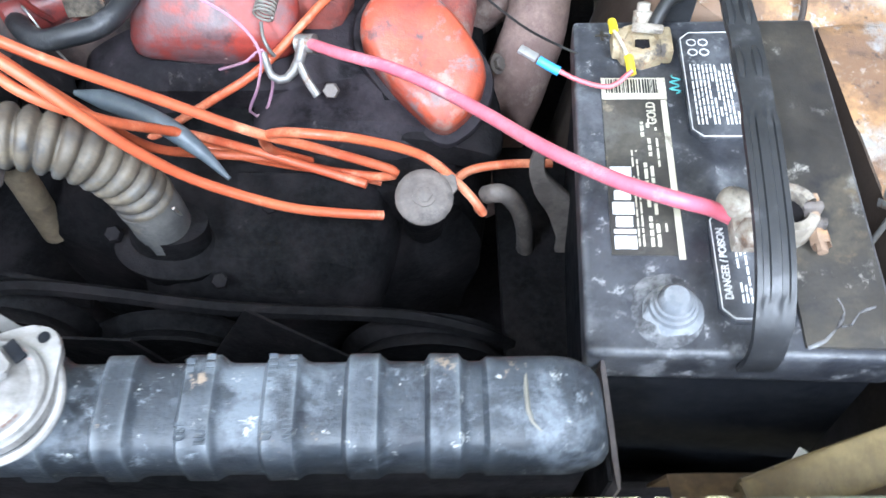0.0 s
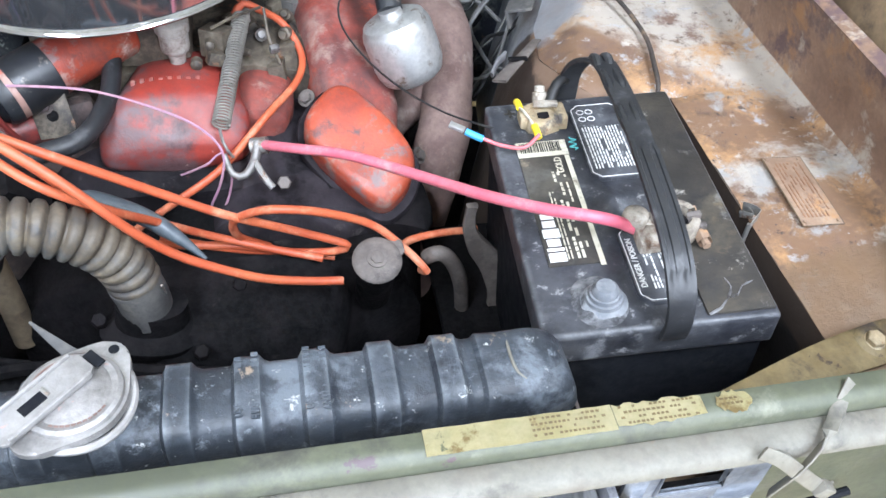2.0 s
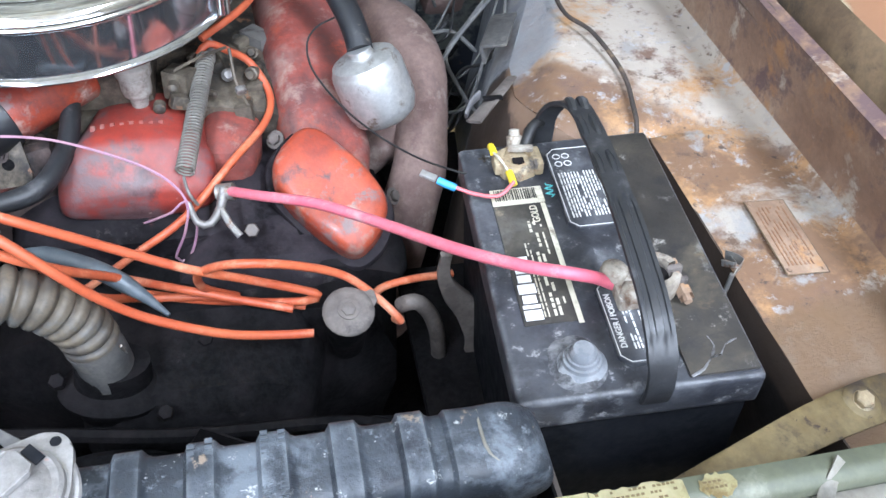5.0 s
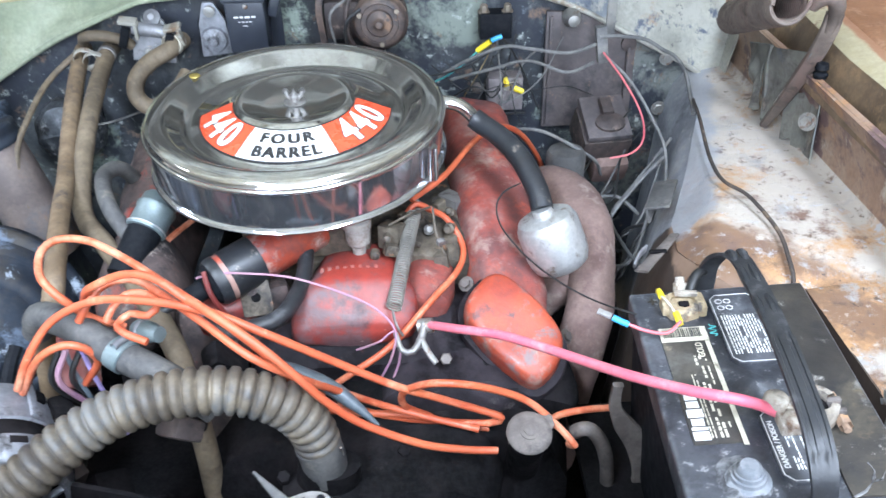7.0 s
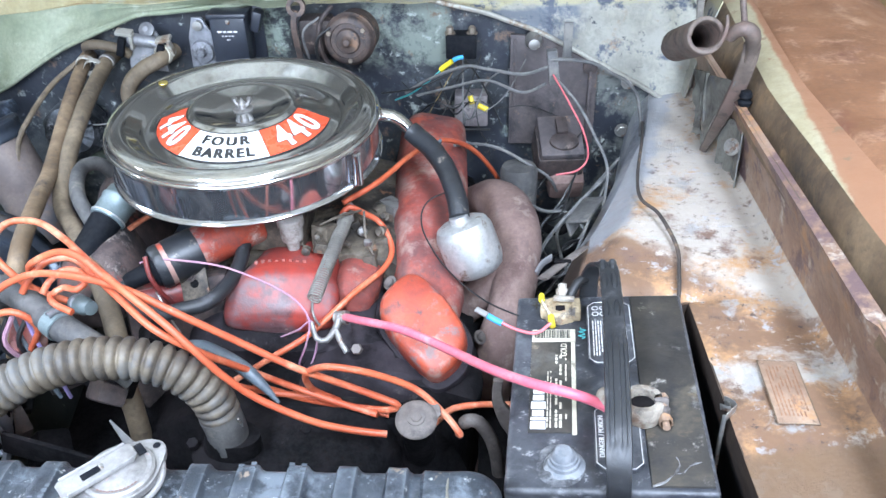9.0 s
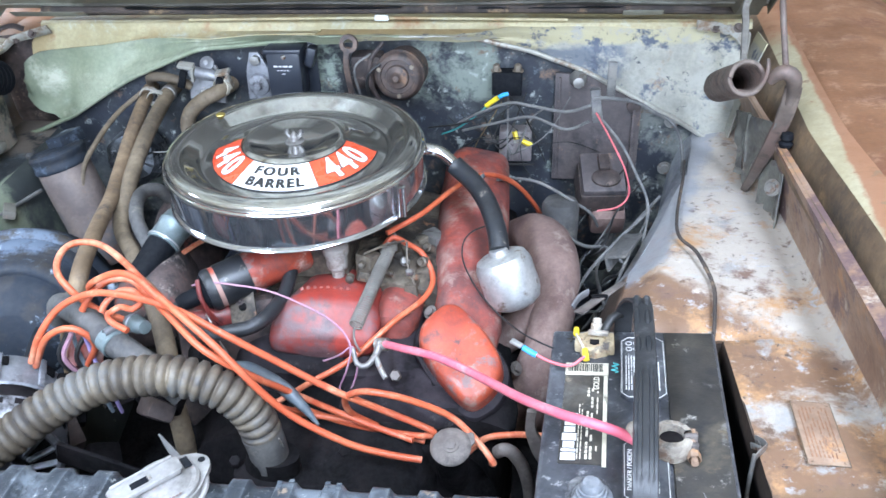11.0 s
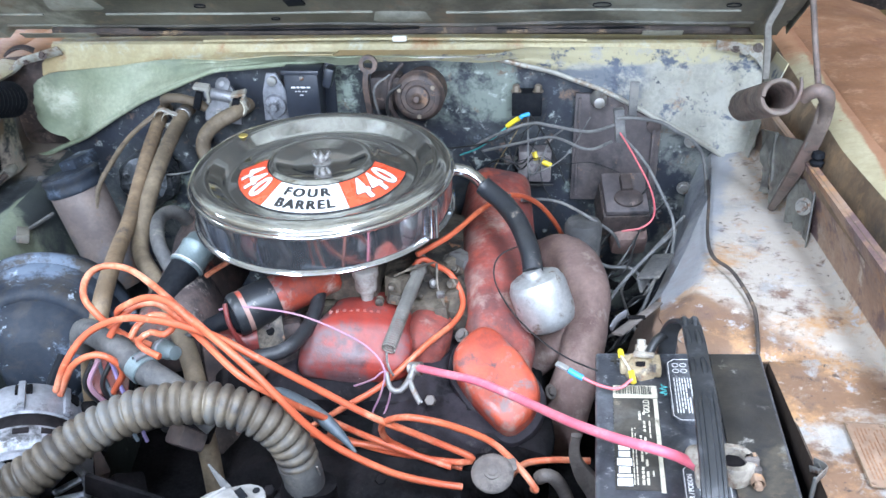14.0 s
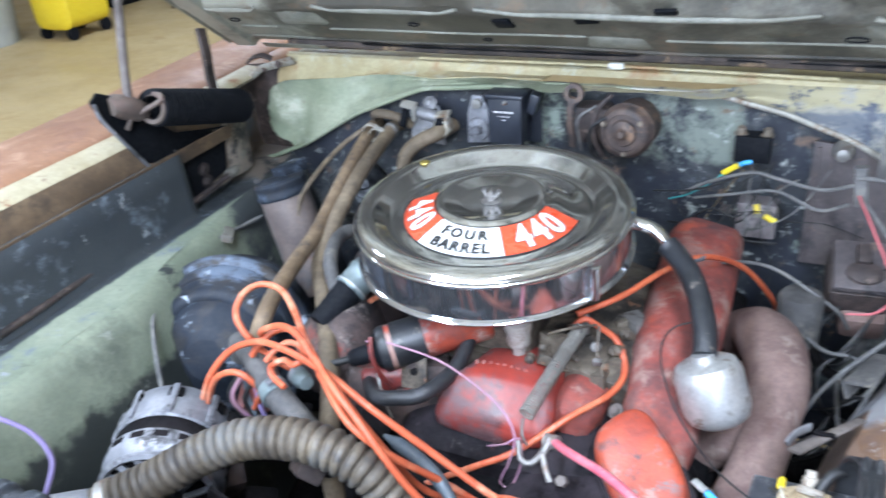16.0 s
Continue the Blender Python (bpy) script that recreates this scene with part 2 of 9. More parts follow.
M_PALEGREEN = material("pale_green_paint", [(0.205, 0.238, 0.158), (0.255, 0.288, 0.195), (0.31, 0.332, 0.235)], 5, (0.45, 0.68), 0, 0.2, spots=[((0.15, 0.175, 0.125), 7, 0.58, 0.76), ((0.42, 0.43, 0.33), 9, 0.62, 0.74), ((0.16, 0.12, 0.085), 24, 0.68, 0.78)])
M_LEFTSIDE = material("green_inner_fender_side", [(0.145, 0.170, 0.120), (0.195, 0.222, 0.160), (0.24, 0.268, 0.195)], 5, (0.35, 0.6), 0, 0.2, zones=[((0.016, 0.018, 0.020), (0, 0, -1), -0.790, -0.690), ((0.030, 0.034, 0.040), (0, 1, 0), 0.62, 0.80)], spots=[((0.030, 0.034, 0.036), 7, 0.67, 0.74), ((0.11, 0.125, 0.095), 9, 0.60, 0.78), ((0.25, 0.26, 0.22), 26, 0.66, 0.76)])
M_LEFTLEDGE = material("green_inner_fender_ledge", [(0.165, 0.192, 0.138), (0.215, 0.245, 0.180), (0.26, 0.285, 0.21)], 6, (0.4, 0.65), 0, 0.25, zones=[((0.026, 0.031, 0.042), (-1, 0, 0), 0.572, 0.598), ((0.19, 0.155, 0.128), (0, 1, 0), 0.74, 0.96)], spots=[((0.022, 0.026, 0.032), 8, 0.64, 0.72), ((0.13, 0.155, 0.18), 13, 0.61, 0.72), ((0.24, 0.26, 0.27), 34, 0.67, 0.75)])
M_LEFTAPRON = material("green_inner_fender", [(0.045, 0.054, 0.045), (0.085, 0.10, 0.078), (0.14, 0.165, 0.125)], 5, (0.45, 0.7), 0, 0.25, zones=[((0.33, 0.27, 0.22), (0, 1, 0), 0.50, 0.84)], spots=[((0.018, 0.02, 0.022), 7, 0.54, 0.64), ((0.22, 0.23, 0.20), 20, 0.64, 0.74), ((0.05, 0.045, 0.042), 15, 0.60, 0.72)])
M_CREAM = material("cream_cowl_paint", [(0.35, 0.295, 0.155), (0.43, 0.375, 0.22), (0.36, 0.275, 0.14)], 7, (0.4, 0.7), 0, 0.2, spots=[((0.27, 0.14, 0.06), 12, 0.60, 0.74), ((0.42, 0.42, 0.33), 22, 0.60, 0.76)])
M_WHITEBAR = material("dirty_white_paint", [(0.130, 0.120, 0.098), (0.172, 0.162, 0.134), (0.138, 0.120, 0.098)], 10, (0.5, 0.75), 0, 0.15, spots=[((0.085, 0.08, 0.068), 24, 0.60, 0.74), ((0.16, 0.115, 0.085), 14, 0.66, 0.74)])
M_FIREWALL = material("dark_blue_firewall", [(0.017, 0.020, 0.025), (0.043, 0.049, 0.056), (0.112, 0.121, 0.119)], 7, (0.45, 0.75), 0, 0.35,
                      zones=[((0.22, 0.255, 0.215), (1, 0, 0), 0.04, 0.10, (-1, 0, 0), -0.25, -0.17, (0, 0, 1), 0.86, 0.92), ((0.17, 0.18, 0.165), (1, 0, 0), 0.36, 0.44)],
                      spots=[((0.24, 0.285, 0.235), 6, 0.625, 0.70), ((0.018, 0.022, 0.032), 10, 0.53, 0.66), ((0.15, 0.18, 0.20), 24, 0.66, 0.76), ((0.36, 0.39, 0.36), 45, 0.65, 0.75), ((0.15, 0.10, 0.07), 25, 0.64, 0.74)], flake=0.5)
M_COWLR = material("blue_grey_cowl", [(0.25, 0.245, 0.215), (0.32, 0.31, 0.265), (0.38, 0.365, 0.30)], 8, (0.5, 0.8), 0, 0.3, flake=0.5,
                   zones=[((0.105, 0.125, 0.160), (0, 0, 1), 0.905, 0.955, (0, 0, -1), -1.000, -0.965, (-1, 0, 0), -0.50, -0.36), ((0.41, 0.365, 0.225), (0, 0, 1), 0.965, 1.005)],
                   spots=[((0.075, 0.090, 0.120), 16, 0.61, 0.70), ((0.33, 0.32, 0.28), 22, 0.58, 0.70), ((0.28, 0.20, 0.14), 19, 0.66, 0.77), ((0.05, 0.055, 0.065), 55, 0.67, 0.75)])
M_APRON = material("rusty_inner_fender", [(0.20, 0.122, 0.080), (0.285, 0.182, 0.122), (0.37, 0.268, 0.190)], 11, (0.42, 0.75), 0, 0.4, 120,
                   flake=0.7, late=[((0.165, 0.102, 0.060), (0, -1, 0), -0.21, -0.09), ((0.27, 0.28, 0.30), (-1, 0.30, 0), -0.350, -0.245, (-0.4, 1, 0), 0.30, 0.39)],
                   zones=[((0.415, 0.368, 0.316), (0.9, 1, 0), 0.72, 1.06), ((0.19, 0.108, 0.064), (-1, -1, 0), -0.98, -0.89)],
                   spots=[((0.40, 0.225, 0.11), 10, 0.57, 0.70), ((0.16, 0.098, 0.074), 15, 0.60, 0.72), ((0.375, 0.335, 0.29), 9, 0.60, 0.72), ((0.30, 0.285, 0.27), 18, 0.62, 0.73), ((0.45, 0.395, 0.34), 26, 0.64, 0.74), ((0.37, 0.36, 0.36), 40, 0.64, 0.73), ((0.13, 0.080, 0.055), 34, 0.64, 0.74), ((0.07, 0.048, 0.040), 70, 0.66, 0.75)])
# Grey soot and rust; the two black low zones paint the battery gap's shade.
M_APRON_DARK = material("sooty_inner_fender_and_shade", [(0.20, 0.21, 0.235), (0.31, 0.325, 0.35), (0.42, 0.43, 0.44)], 7, (0.5, 0.8), 0, 0.3,
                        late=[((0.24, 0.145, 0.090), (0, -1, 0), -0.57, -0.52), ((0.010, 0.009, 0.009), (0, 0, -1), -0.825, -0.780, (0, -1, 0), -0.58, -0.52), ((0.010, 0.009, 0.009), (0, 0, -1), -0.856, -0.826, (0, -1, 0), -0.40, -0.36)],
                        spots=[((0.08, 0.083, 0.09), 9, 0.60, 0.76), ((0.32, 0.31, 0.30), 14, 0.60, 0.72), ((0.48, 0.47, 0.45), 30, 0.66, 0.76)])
M_GUTTER = material("brown_drain_gutter", [(0.105, 0.070, 0.043), (0.165, 0.110, 0.066), (0.24, 0.165, 0.098)], 8, (0.45, 0.7), 0, 0.25, spots=[((0.26, 0.17, 0.095), 14, 0.62, 0.74), ((0.05, 0.04, 0.032), 9, 0.58, 0.72)])
M_FENDER = material("rust_brown_fender", [(0.195, 0.090, 0.045), (0.25, 0.118, 0.060), (0.30, 0.150, 0.080)], 5, (0.4, 0.65), 0, 0.2, spots=[((0.40, 0.24, 0.15), 18, 0.58, 0.75), ((0.15, 0.06, 0.035), 9, 0.60, 0.75)], flake=0.5)
M_FENDER_EDGE = material("cream_fender_edge", [(0.33, 0.28, 0.17), (0.42, 0.37, 0.25)], 12, (0.4, 0.6), 0, 0.2, zones=[((0.29, 0.14, 0.075), (0, 1, 0), 0.90, 1.15), ((0.27, 0.125, 0.068), (1, -0.10, 0), 0.580, 0.606)], spots=[((0.24, 0.12, 0.065), 9, 0.66, 0.72), ((0.20, 0.13, 0.08), 24, 0.66, 0.74)])
# The palest zone, far from the hinge, brightens the chrome lid's reflection.
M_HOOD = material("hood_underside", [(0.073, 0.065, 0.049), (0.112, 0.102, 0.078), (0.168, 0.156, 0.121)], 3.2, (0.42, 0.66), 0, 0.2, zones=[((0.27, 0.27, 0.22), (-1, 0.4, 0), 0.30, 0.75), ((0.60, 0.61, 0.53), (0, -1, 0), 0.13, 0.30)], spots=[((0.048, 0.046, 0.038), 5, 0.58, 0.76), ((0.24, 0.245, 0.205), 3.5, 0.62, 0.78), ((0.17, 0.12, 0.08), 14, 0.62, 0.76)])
M_HOODRIM = material("worn_pale_paint_and_highlight", [(0.175, 0.172, 0.140), (0.235, 0.232, 0.190), (0.30, 0.298, 0.25)], 8, (0.4, 0.6), 0, 0.15, spots=[((0.15, 0.15, 0.125), 10, 0.58, 0.74), ((0.20, 0.14, 0.09), 22, 0.66, 0.76)])
M_SEAL = material("cracked_weatherstrip", [(0.03, 0.024, 0.021), (0.075, 0.055, 0.045)], 25, (0.7, 0.9), 0, 0.4, spots=[((0.25, 0.17, 0.10), 30, 0.62, 0.75)])
M_BROWNMETAL = material("brown_rusted_metal", [(0.030, 0.022, 0.021), (0.062, 0.044, 0.040), (0.10, 0.072, 0.062)], 14, (0.55, 0.8), 0, 0.35, spots=[(GREASE, 18, 0.55, 0.72), ((0.20, 0.15, 0.12), 50, 0.64, 0.76)])
M_STEEL = material("old_zinc_steel", [(0.32, 0.31, 0.29), (0.46, 0.45, 0.42)], 40, (0.3, 0.55), 0.7, 0.2, spots=[(RUST, 60, 0.58, 0.72)])
M_WIRESTEEL = material("dull_spring_steel", [(0.20, 0.19, 0.18), (0.30, 0.285, 0.27)], 40, (0.4, 0.6), 0.5, 0.2, spots=[((0.10, 0.085, 0.075), 50, 0.58, 0.72)])
M_SPRING = material("rusty_spring_steel", [(0.075, 0.057, 0.047), (0.115, 0.088, 0.072), (0.155, 0.120, 0.098)], 16, (0.55, 0.8), 0, 0.35, spots=[((0.13, 0.085, 0.070), 14, 0.55, 0.70), ((0.05, 0.036, 0.030), 30, 0.60, 0.74)])
M_LINK = material("grey_hinge_strap", [(0.15, 0.138, 0.12), (0.22, 0.205, 0.18), (0.27, 0.25, 0.21)], 16, (0.55, 0.8), 0, 0.3, spots=[((0.10, 0.075, 0.06), 20, 0.58, 0.72)])
M_ZINC = material("white_zinc_plate", [(0.34, 0.325, 0.28), (0.46, 0.445, 0.39)], 20, (0.4, 0.6), 0.2, 0.2, spots=[((0.20, 0.13, 0.08), 22, 0.57, 0.70)])
M_PANEL = material("brown_primer_steel", [(0.060, 0.050, 0.051), (0.10, 0.082, 0.081), (0.14, 0.115, 0.11)], 8, (0.5, 0.75), 0, 0.2, spots=[((0.04, 0.036, 0.04), 10, 0.56, 0.72), ((0.24, 0.15, 0.10), 26, 0.66, 0.76)])
M_BRACE = material("yellow_rusted_bar", [(0.095, 0.064, 0.028), (0.16, 0.115, 0.052), (0.215, 0.16, 0.078)], 14, (0.45, 0.75), 0, 0.3, spots=[((0.045, 0.034, 0.027), 12, 0.55, 0.68), ((0.05, 0.034, 0.026), 70, 0.66, 0.74)])
M_CLOUDY = material("cloudy_dirty_plastic", [(0.34, 0.31, 0.28), (0.46, 0.43, 0.39)], 30, (0.35, 0.6), 0, 0.1, spots=[((0.14, 0.10, 0.085), 35, 0.58, 0.74)])
M_BLUEBLACK = material("blue_black_enamel", [(0.022, 0.026, 0.036), (0.034, 0.040, 0.054)], 14, (0.28, 0.45), 0, 0.1, spots=[((0.10, 0.105, 0.115), 30, 0.66, 0.78)])
M_RELAY = material("dusty_relay_case", [(0.15, 0.128, 0.128), (0.23, 0.20, 0.20), (0.31, 0.28, 0.275)], 20, (0.5, 0.7), 0.1, 0.2, spots=[((0.06, 0.052, 0.055), 26, 0.60, 0.72)])
M_CANISTER = material("dusty_brown_canister", [(0.115, 0.090, 0.082), (0.175, 0.138, 0.122), (0.225, 0.170, 0.140)], 9, (0.45, 0.7), 0, 0.2, spots=[((0.10, 0.11, 0.125), 7, 0.56, 0.72), ((0.25, 0.14, 0.085), 12, 0.62, 0.76)])
M_TEALZINC = material("pale_teal_zinc", [(0.15, 0.19, 0.195), (0.24, 0.29, 0.295)], 20, (0.3, 0.5), 0.35, 0.15, spots=[((0.12, 0.13, 0.13), 26, 0.62, 0.74)])
M_HINGEPLATE = material("grey_olive_sheet", [(0.10, 0.098, 0.084), (0.16, 0.155, 0.132), (0.215, 0.205, 0.175)], 12, (0.5, 0.75), 0, 0.3, spots=[((0.055, 0.048, 0.042), 12, 0.57, 0.70), ((0.26, 0.20, 0.15), 22, 0.64, 0.76), ((0.12, 0.135, 0.16), 8, 0.60, 0.74)])
M_ZINCGREY = material("dull_zinc_casting", [(0.20, 0.20, 0.21), (0.31, 0.31, 0.32)], 20, (0.4, 0.6), 0.4, 0.25, spots=[((0.07, 0.065, 0.065), 22, 0.58, 0.74), ((0.45, 0.45, 0.45), 40, 0.64, 0.76)])
M_FOIL = material("dirty_crinkled_foil", [(0.05, 0.055, 0.062), (0.11, 0.12, 0.13), (0.24, 0.25, 0.26)], 30, (0.3, 0.55), 0.4, 0.5, spots=[((0.02, 0.022, 0.026), 22, 0.54, 0.66), ((0.46, 0.47, 0.48), 50, 0.66, 0.75)])
M_RUSTPLATE = material("rusty_brown_plate", [(0.225, 0.142, 0.094), (0.29, 0.190, 0.130), (0.35, 0.25, 0.178)], 14, (0.5, 0.75), 0, 0.3, spots=[((0.40, 0.215, 0.10), 20, 0.60, 0.72), ((0.16, 0.10, 0.08), 30, 0.62, 0.74)])
M_CRUST = material("lead_crust", [(0.06, 0.062, 0.068), (0.13, 0.133, 0.14), (0.24, 0.243, 0.25)], 30, (0.55, 0.8), 0, 0.5, spots=[((0.030, 0.030, 0.034), 40, 0.54, 0.66)])
M_RUSTMOTOR = material("rusty_motor_steel", [(0.060, 0.044, 0.040), (0.115, 0.078, 0.062), (0.17, 0.115, 0.085)], 22, (0.5, 0.75), 0.1, 0.35, spots=[((0.035, 0.030, 0.032), 18, 0.55, 0.70), ((0.27, 0.15, 0.085), 24, 0.62, 0.74)])
M_GREYCAST = material("grey_brown_casting", [(0.088, 0.072, 0.064), (0.130, 0.108, 0.096), (0.168, 0.143, 0.128)], 25, (0.6, 0.85), 0, 0.3, spots=[((0.05, 0.042, 0.039), 20, 0.60, 0.74)])
M_WALLRUST = material("rust_brown_upright", [(0.21, 0.125, 0.085), (0.29, 0.18, 0.122), (0.34, 0.24, 0.175)], 7, (0.4, 0.7), 0, 0.3, spots=[((0.125, 0.078, 0.076), 6, 0.55, 0.63), ((0.40, 0.34, 0.28), 18, 0.62, 0.72), ((0.36, 0.19, 0.09), 11, 0.62, 0.74)], flake=0.5)
M_CLAMP = material("corroded_lead_clamp", [(0.24, 0.205, 0.165), (0.35, 0.305, 0.25), (0.45, 0.41, 0.35)], 45, (0.5, 0.75), 0.15, 0.4, spots=[((0.17, 0.10, 0.065), 40, 0.58, 0.72), ((0.09, 0.08, 0.075), 30, 0.60, 0.74)])
M_BLUEGREY = material("blue_grey_sheet", [(0.085, 0.098, 0.12), (0.145, 0.16, 0.185), (0.21, 0.225, 0.24)], 12, (0.4, 0.65), 0, 0.3, spots=[((0.045, 0.05, 0.06), 10, 0.56, 0.70), ((0.30, 0.29, 0.26), 26, 0.64, 0.74)])
M_RUSTCLAMP = material("corroded_brass", [(0.30, 0.23, 0.14), (0.42, 0.33, 0.21), (0.50, 0.43, 0.30)], 50, (0.5, 0.75), 0.2, 0.4, spots=[((0.26, 0.12, 0.06), 40, 0.60, 0.72), ((0.10, 0.085, 0.075), 30, 0.62, 0.74)])
M_POST = material("oxidised_lead", [(0.13, 0.14, 0.155), (0.21, 0.22, 0.235), (0.30, 0.31, 0.32)], 40, (0.55, 0.8), 0, 0.4, spots=[((0.06, 0.062, 0.068), 40, 0.58, 0.7)])
M_BOLT = material("rusty_bolt", [(0.20, 0.165, 0.125), (0.33, 0.285, 0.225)], 60, (0.45, 0.7), 0.4, 0.3, spots=[((0.17, 0.085, 0.05), 60, 0.58, 0.72)])
M_TIN = material("scuffed_tin", [(0.52, 0.52, 0.51), (0.66, 0.66, 0.65)], 25, (0.36, 0.54), 0.7, 0.2, spots=[((0.24, 0.19, 0.15), 50, 0.62, 0.76)])
M_ALLOY = material("cast_alloy", [(0.20, 0.205, 0.225), (0.31, 0.315, 0.34)], 25, (0.4, 0.62), 0.35, 0.3, spots=[((0.05, 0.048, 0.05), 18, 0.58, 0.72), ((0.44, 0.44, 0.46), 35, 0.64, 0.76)])
M_BOOSTER = material("blue_black_paint", [(0.013, 0.018, 0.027), (0.028, 0.036, 0.049)], 9, (0.5, 0.75), 0, 0.3, ior=1.35,
                     spots=[((0.045, 0.040, 0.036), 6, 0.56, 0.70), ((0.10, 0.125, 0.165), 9, 0.58, 0.68), ((0.32, 0.36, 0.41), 16, 0.64, 0.72)])
M_BLACKPLASTIC = material("black_plastic", [(0.004, 0.005, 0.007), (0.008, 0.009, 0.012)], 20, (0.55, 0.75), 0, 0.1, ior=1.2)
M_LABELBLACK = material("black_label", [(0.024, 0.022, 0.021), (0.045, 0.041, 0.036), (0.085, 0.076, 0.062)], 16, (0.3, 0.5), 0, 0.0, spots=[((0.24, 0.20, 0.145), 34, 0.66, 0.76), ((0.12, 0.115, 0.105), 12, 0.60, 0.74)])
M_LABELCREAM = material("yellowed_label", [(0.50, 0.46, 0.36), (0.60, 0.56, 0.46)], 30, (0.4, 0.6), 0, 0.0, spots=[((0.20, 0.17, 0.13), 40, 0.60, 0.72)])
M_PRINTWHITE = material("white_print", [(0.66, 0.66, 0.64), (0.78, 0.78, 0.76)], 40, (0.4, 0.6), 0, 0.0, spots=[((0.25, 0.25, 0.24), 90, 0.66, 0.76)])
M_PRINTBLACK = material("black_print", [(0.012, 0.012, 0.012), (0.02, 0.02, 0.02)], 40, (0.4, 0.6), 0, 0.0)
M_DECALRED = material("decal_red", [(0.66, 0.075, 0.030), (0.74, 0.095, 0.04)], 12, (0.22, 0.35), 0, 0.0)
M_DECALWHITE = material("decal_white", [(0.76, 0.76, 0.74), (0.82, 0.82, 0.80)], 12, (0.22, 0.35), 0, 0.0)
M_STICKER = material("yellow_sticker", [(0.45, 0.39, 0.20), (0.54, 0.48, 0.29)], 20, (0.4, 0.6), 0, 0.0, spots=[((0.24, 0.17, 0.07), 22, 0.60, 0.69), ((0.15, 0.16, 0.10), 26, 0.70, 0.75)])
M_STICKERINK = material("brown_ink", [(0.15, 0.105, 0.045), (0.21, 0.15, 0.065)], 40, (0.5, 0.6), 0, 0.0)
M_YELLOW = material("yellow_plastic", [(0.80, 0.58, 0.02), (0.86, 0.66, 0.04)], 30, (0.35, 0.5), 0, 0.0)
M_BLUE = material("blue_plastic", [(0.03, 0.30, 0.62), (0.05, 0.38, 0.70)], 30, (0.3, 0.45), 0, 0.0)
M_TEAL = material("teal_marker", [(0.05, 0.35, 0.35), (0.08, 0.42, 0.42)], 60, (0.5, 0.6), 0, 0.0)
M_GOLD = material("gold_reflection_spot", [(0.55, 0.42, 0.12), (0.65, 0.52, 0.2)], 40, (0.3, 0.45), 0.7, 0.0)
M_FLOOR = material("tan_concrete_floor", [(0.38, 0.275, 0.125), (0.43, 0.32, 0.155), (0.47, 0.36, 0.185)], 1.5, (0.4, 0.65), 0, 0.1, 40, spots=[((0.34, 0.235, 0.105), 3, 0.60, 0.76)])
M_WALL = material("garage_wall", [(0.55, 0.55, 0.54), (0.60, 0.60, 0.59)], 1.5, (0.6, 0.8), 0, 0.1, 40)
M_CEIL = material("garage_ceiling", [(0.66, 0.67, 0.67), (0.70, 0.70, 0.70)], 1.5, (0.7, 0.85), 0, 0.1, 40)
M_FIN = material("condenser_fins", [(0.62, 0.62, 0.62), (0.76, 0.76, 0.76)], 50, (0.4, 0.6), 0.3, 0.0)
M_GREYBIN = material("grey_bin_plastic", [(0.30, 0.31, 0.28), (0.36, 0.37, 0.34)], 6, (0.5, 0.7), 0, 0.1)
M_WHITEPLASTIC = material("white_plastic", [(0.62, 0.62, 0.58), (0.72, 0.72, 0.68)], 30, (0.4, 0.6), 0, 0.0)
M_LAMP = bpy.data.materials.new("assumed_tube_glow")
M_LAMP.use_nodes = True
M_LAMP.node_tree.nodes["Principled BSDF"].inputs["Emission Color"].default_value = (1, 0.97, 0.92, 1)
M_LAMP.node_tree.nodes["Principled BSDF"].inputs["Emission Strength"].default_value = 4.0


# ---- mesh helpers ----
def spline(pts, step=0.006):
    """Points along a smooth curve through pts."""
    p = [Vector(q) for q in pts]
    p = [2 * p[0] - p[1]] + p + [2 * p[-1] - p[-2]]
    out = []
    for a, b, c, d in zip(p, p[1:], p[2:], p[3:]):
        n = max(2, int((c - b).length / step))
        for i in range(n):
            t = i / n
            out.append(0.5 * ((2 * b) + (c - a) * t + (2 * a - 5 * b + 4 * c - d) * t * t + (3 * b - a - 3 * c + d) * t ** 3))
    return out + [p[-2]]


def add_tube(bm, pts, radius, seg=10, step=0.006, smooth=True, closed=True):
    """A round tube along pts; radius may be a function of the length run so far and the whole length."""
    line = spline(pts, step) if smooth else [Vector(q) for q in pts]
    total = sum((b - a).length for a, b in zip(line, line[1:]))
    up, rings, run = Vector((0.31, 0.17, 0.93)), [], 0.0
    for i, c in enumerate(line):
        d = (line[min(i + 1, len(line) - 1)] - line[max(i - 1, 0)]).normalized()
        if i:
            run += (c - line[i - 1]).length
        u = (up - d * up.dot(d)).normalized()
        up, v = u, d.cross(u)
        r = radius(run, total) if callable(radius) else radius
        rings.append([bm.verts.new(c + r * (math.cos(2 * math.pi * k / seg) * u + math.sin(2 * math.pi * k / seg) * v)) for k in range(seg)])
    for a, b in zip(rings, rings[1:]):
        for k in range(seg):
            bm.faces.new((a[k], a[(k + 1) % seg], b[(k + 1) % seg], b[k]))
    if closed:
        bm.faces.new(rings[0][::-1])
        bm.faces.new(rings[-1])
    return bm


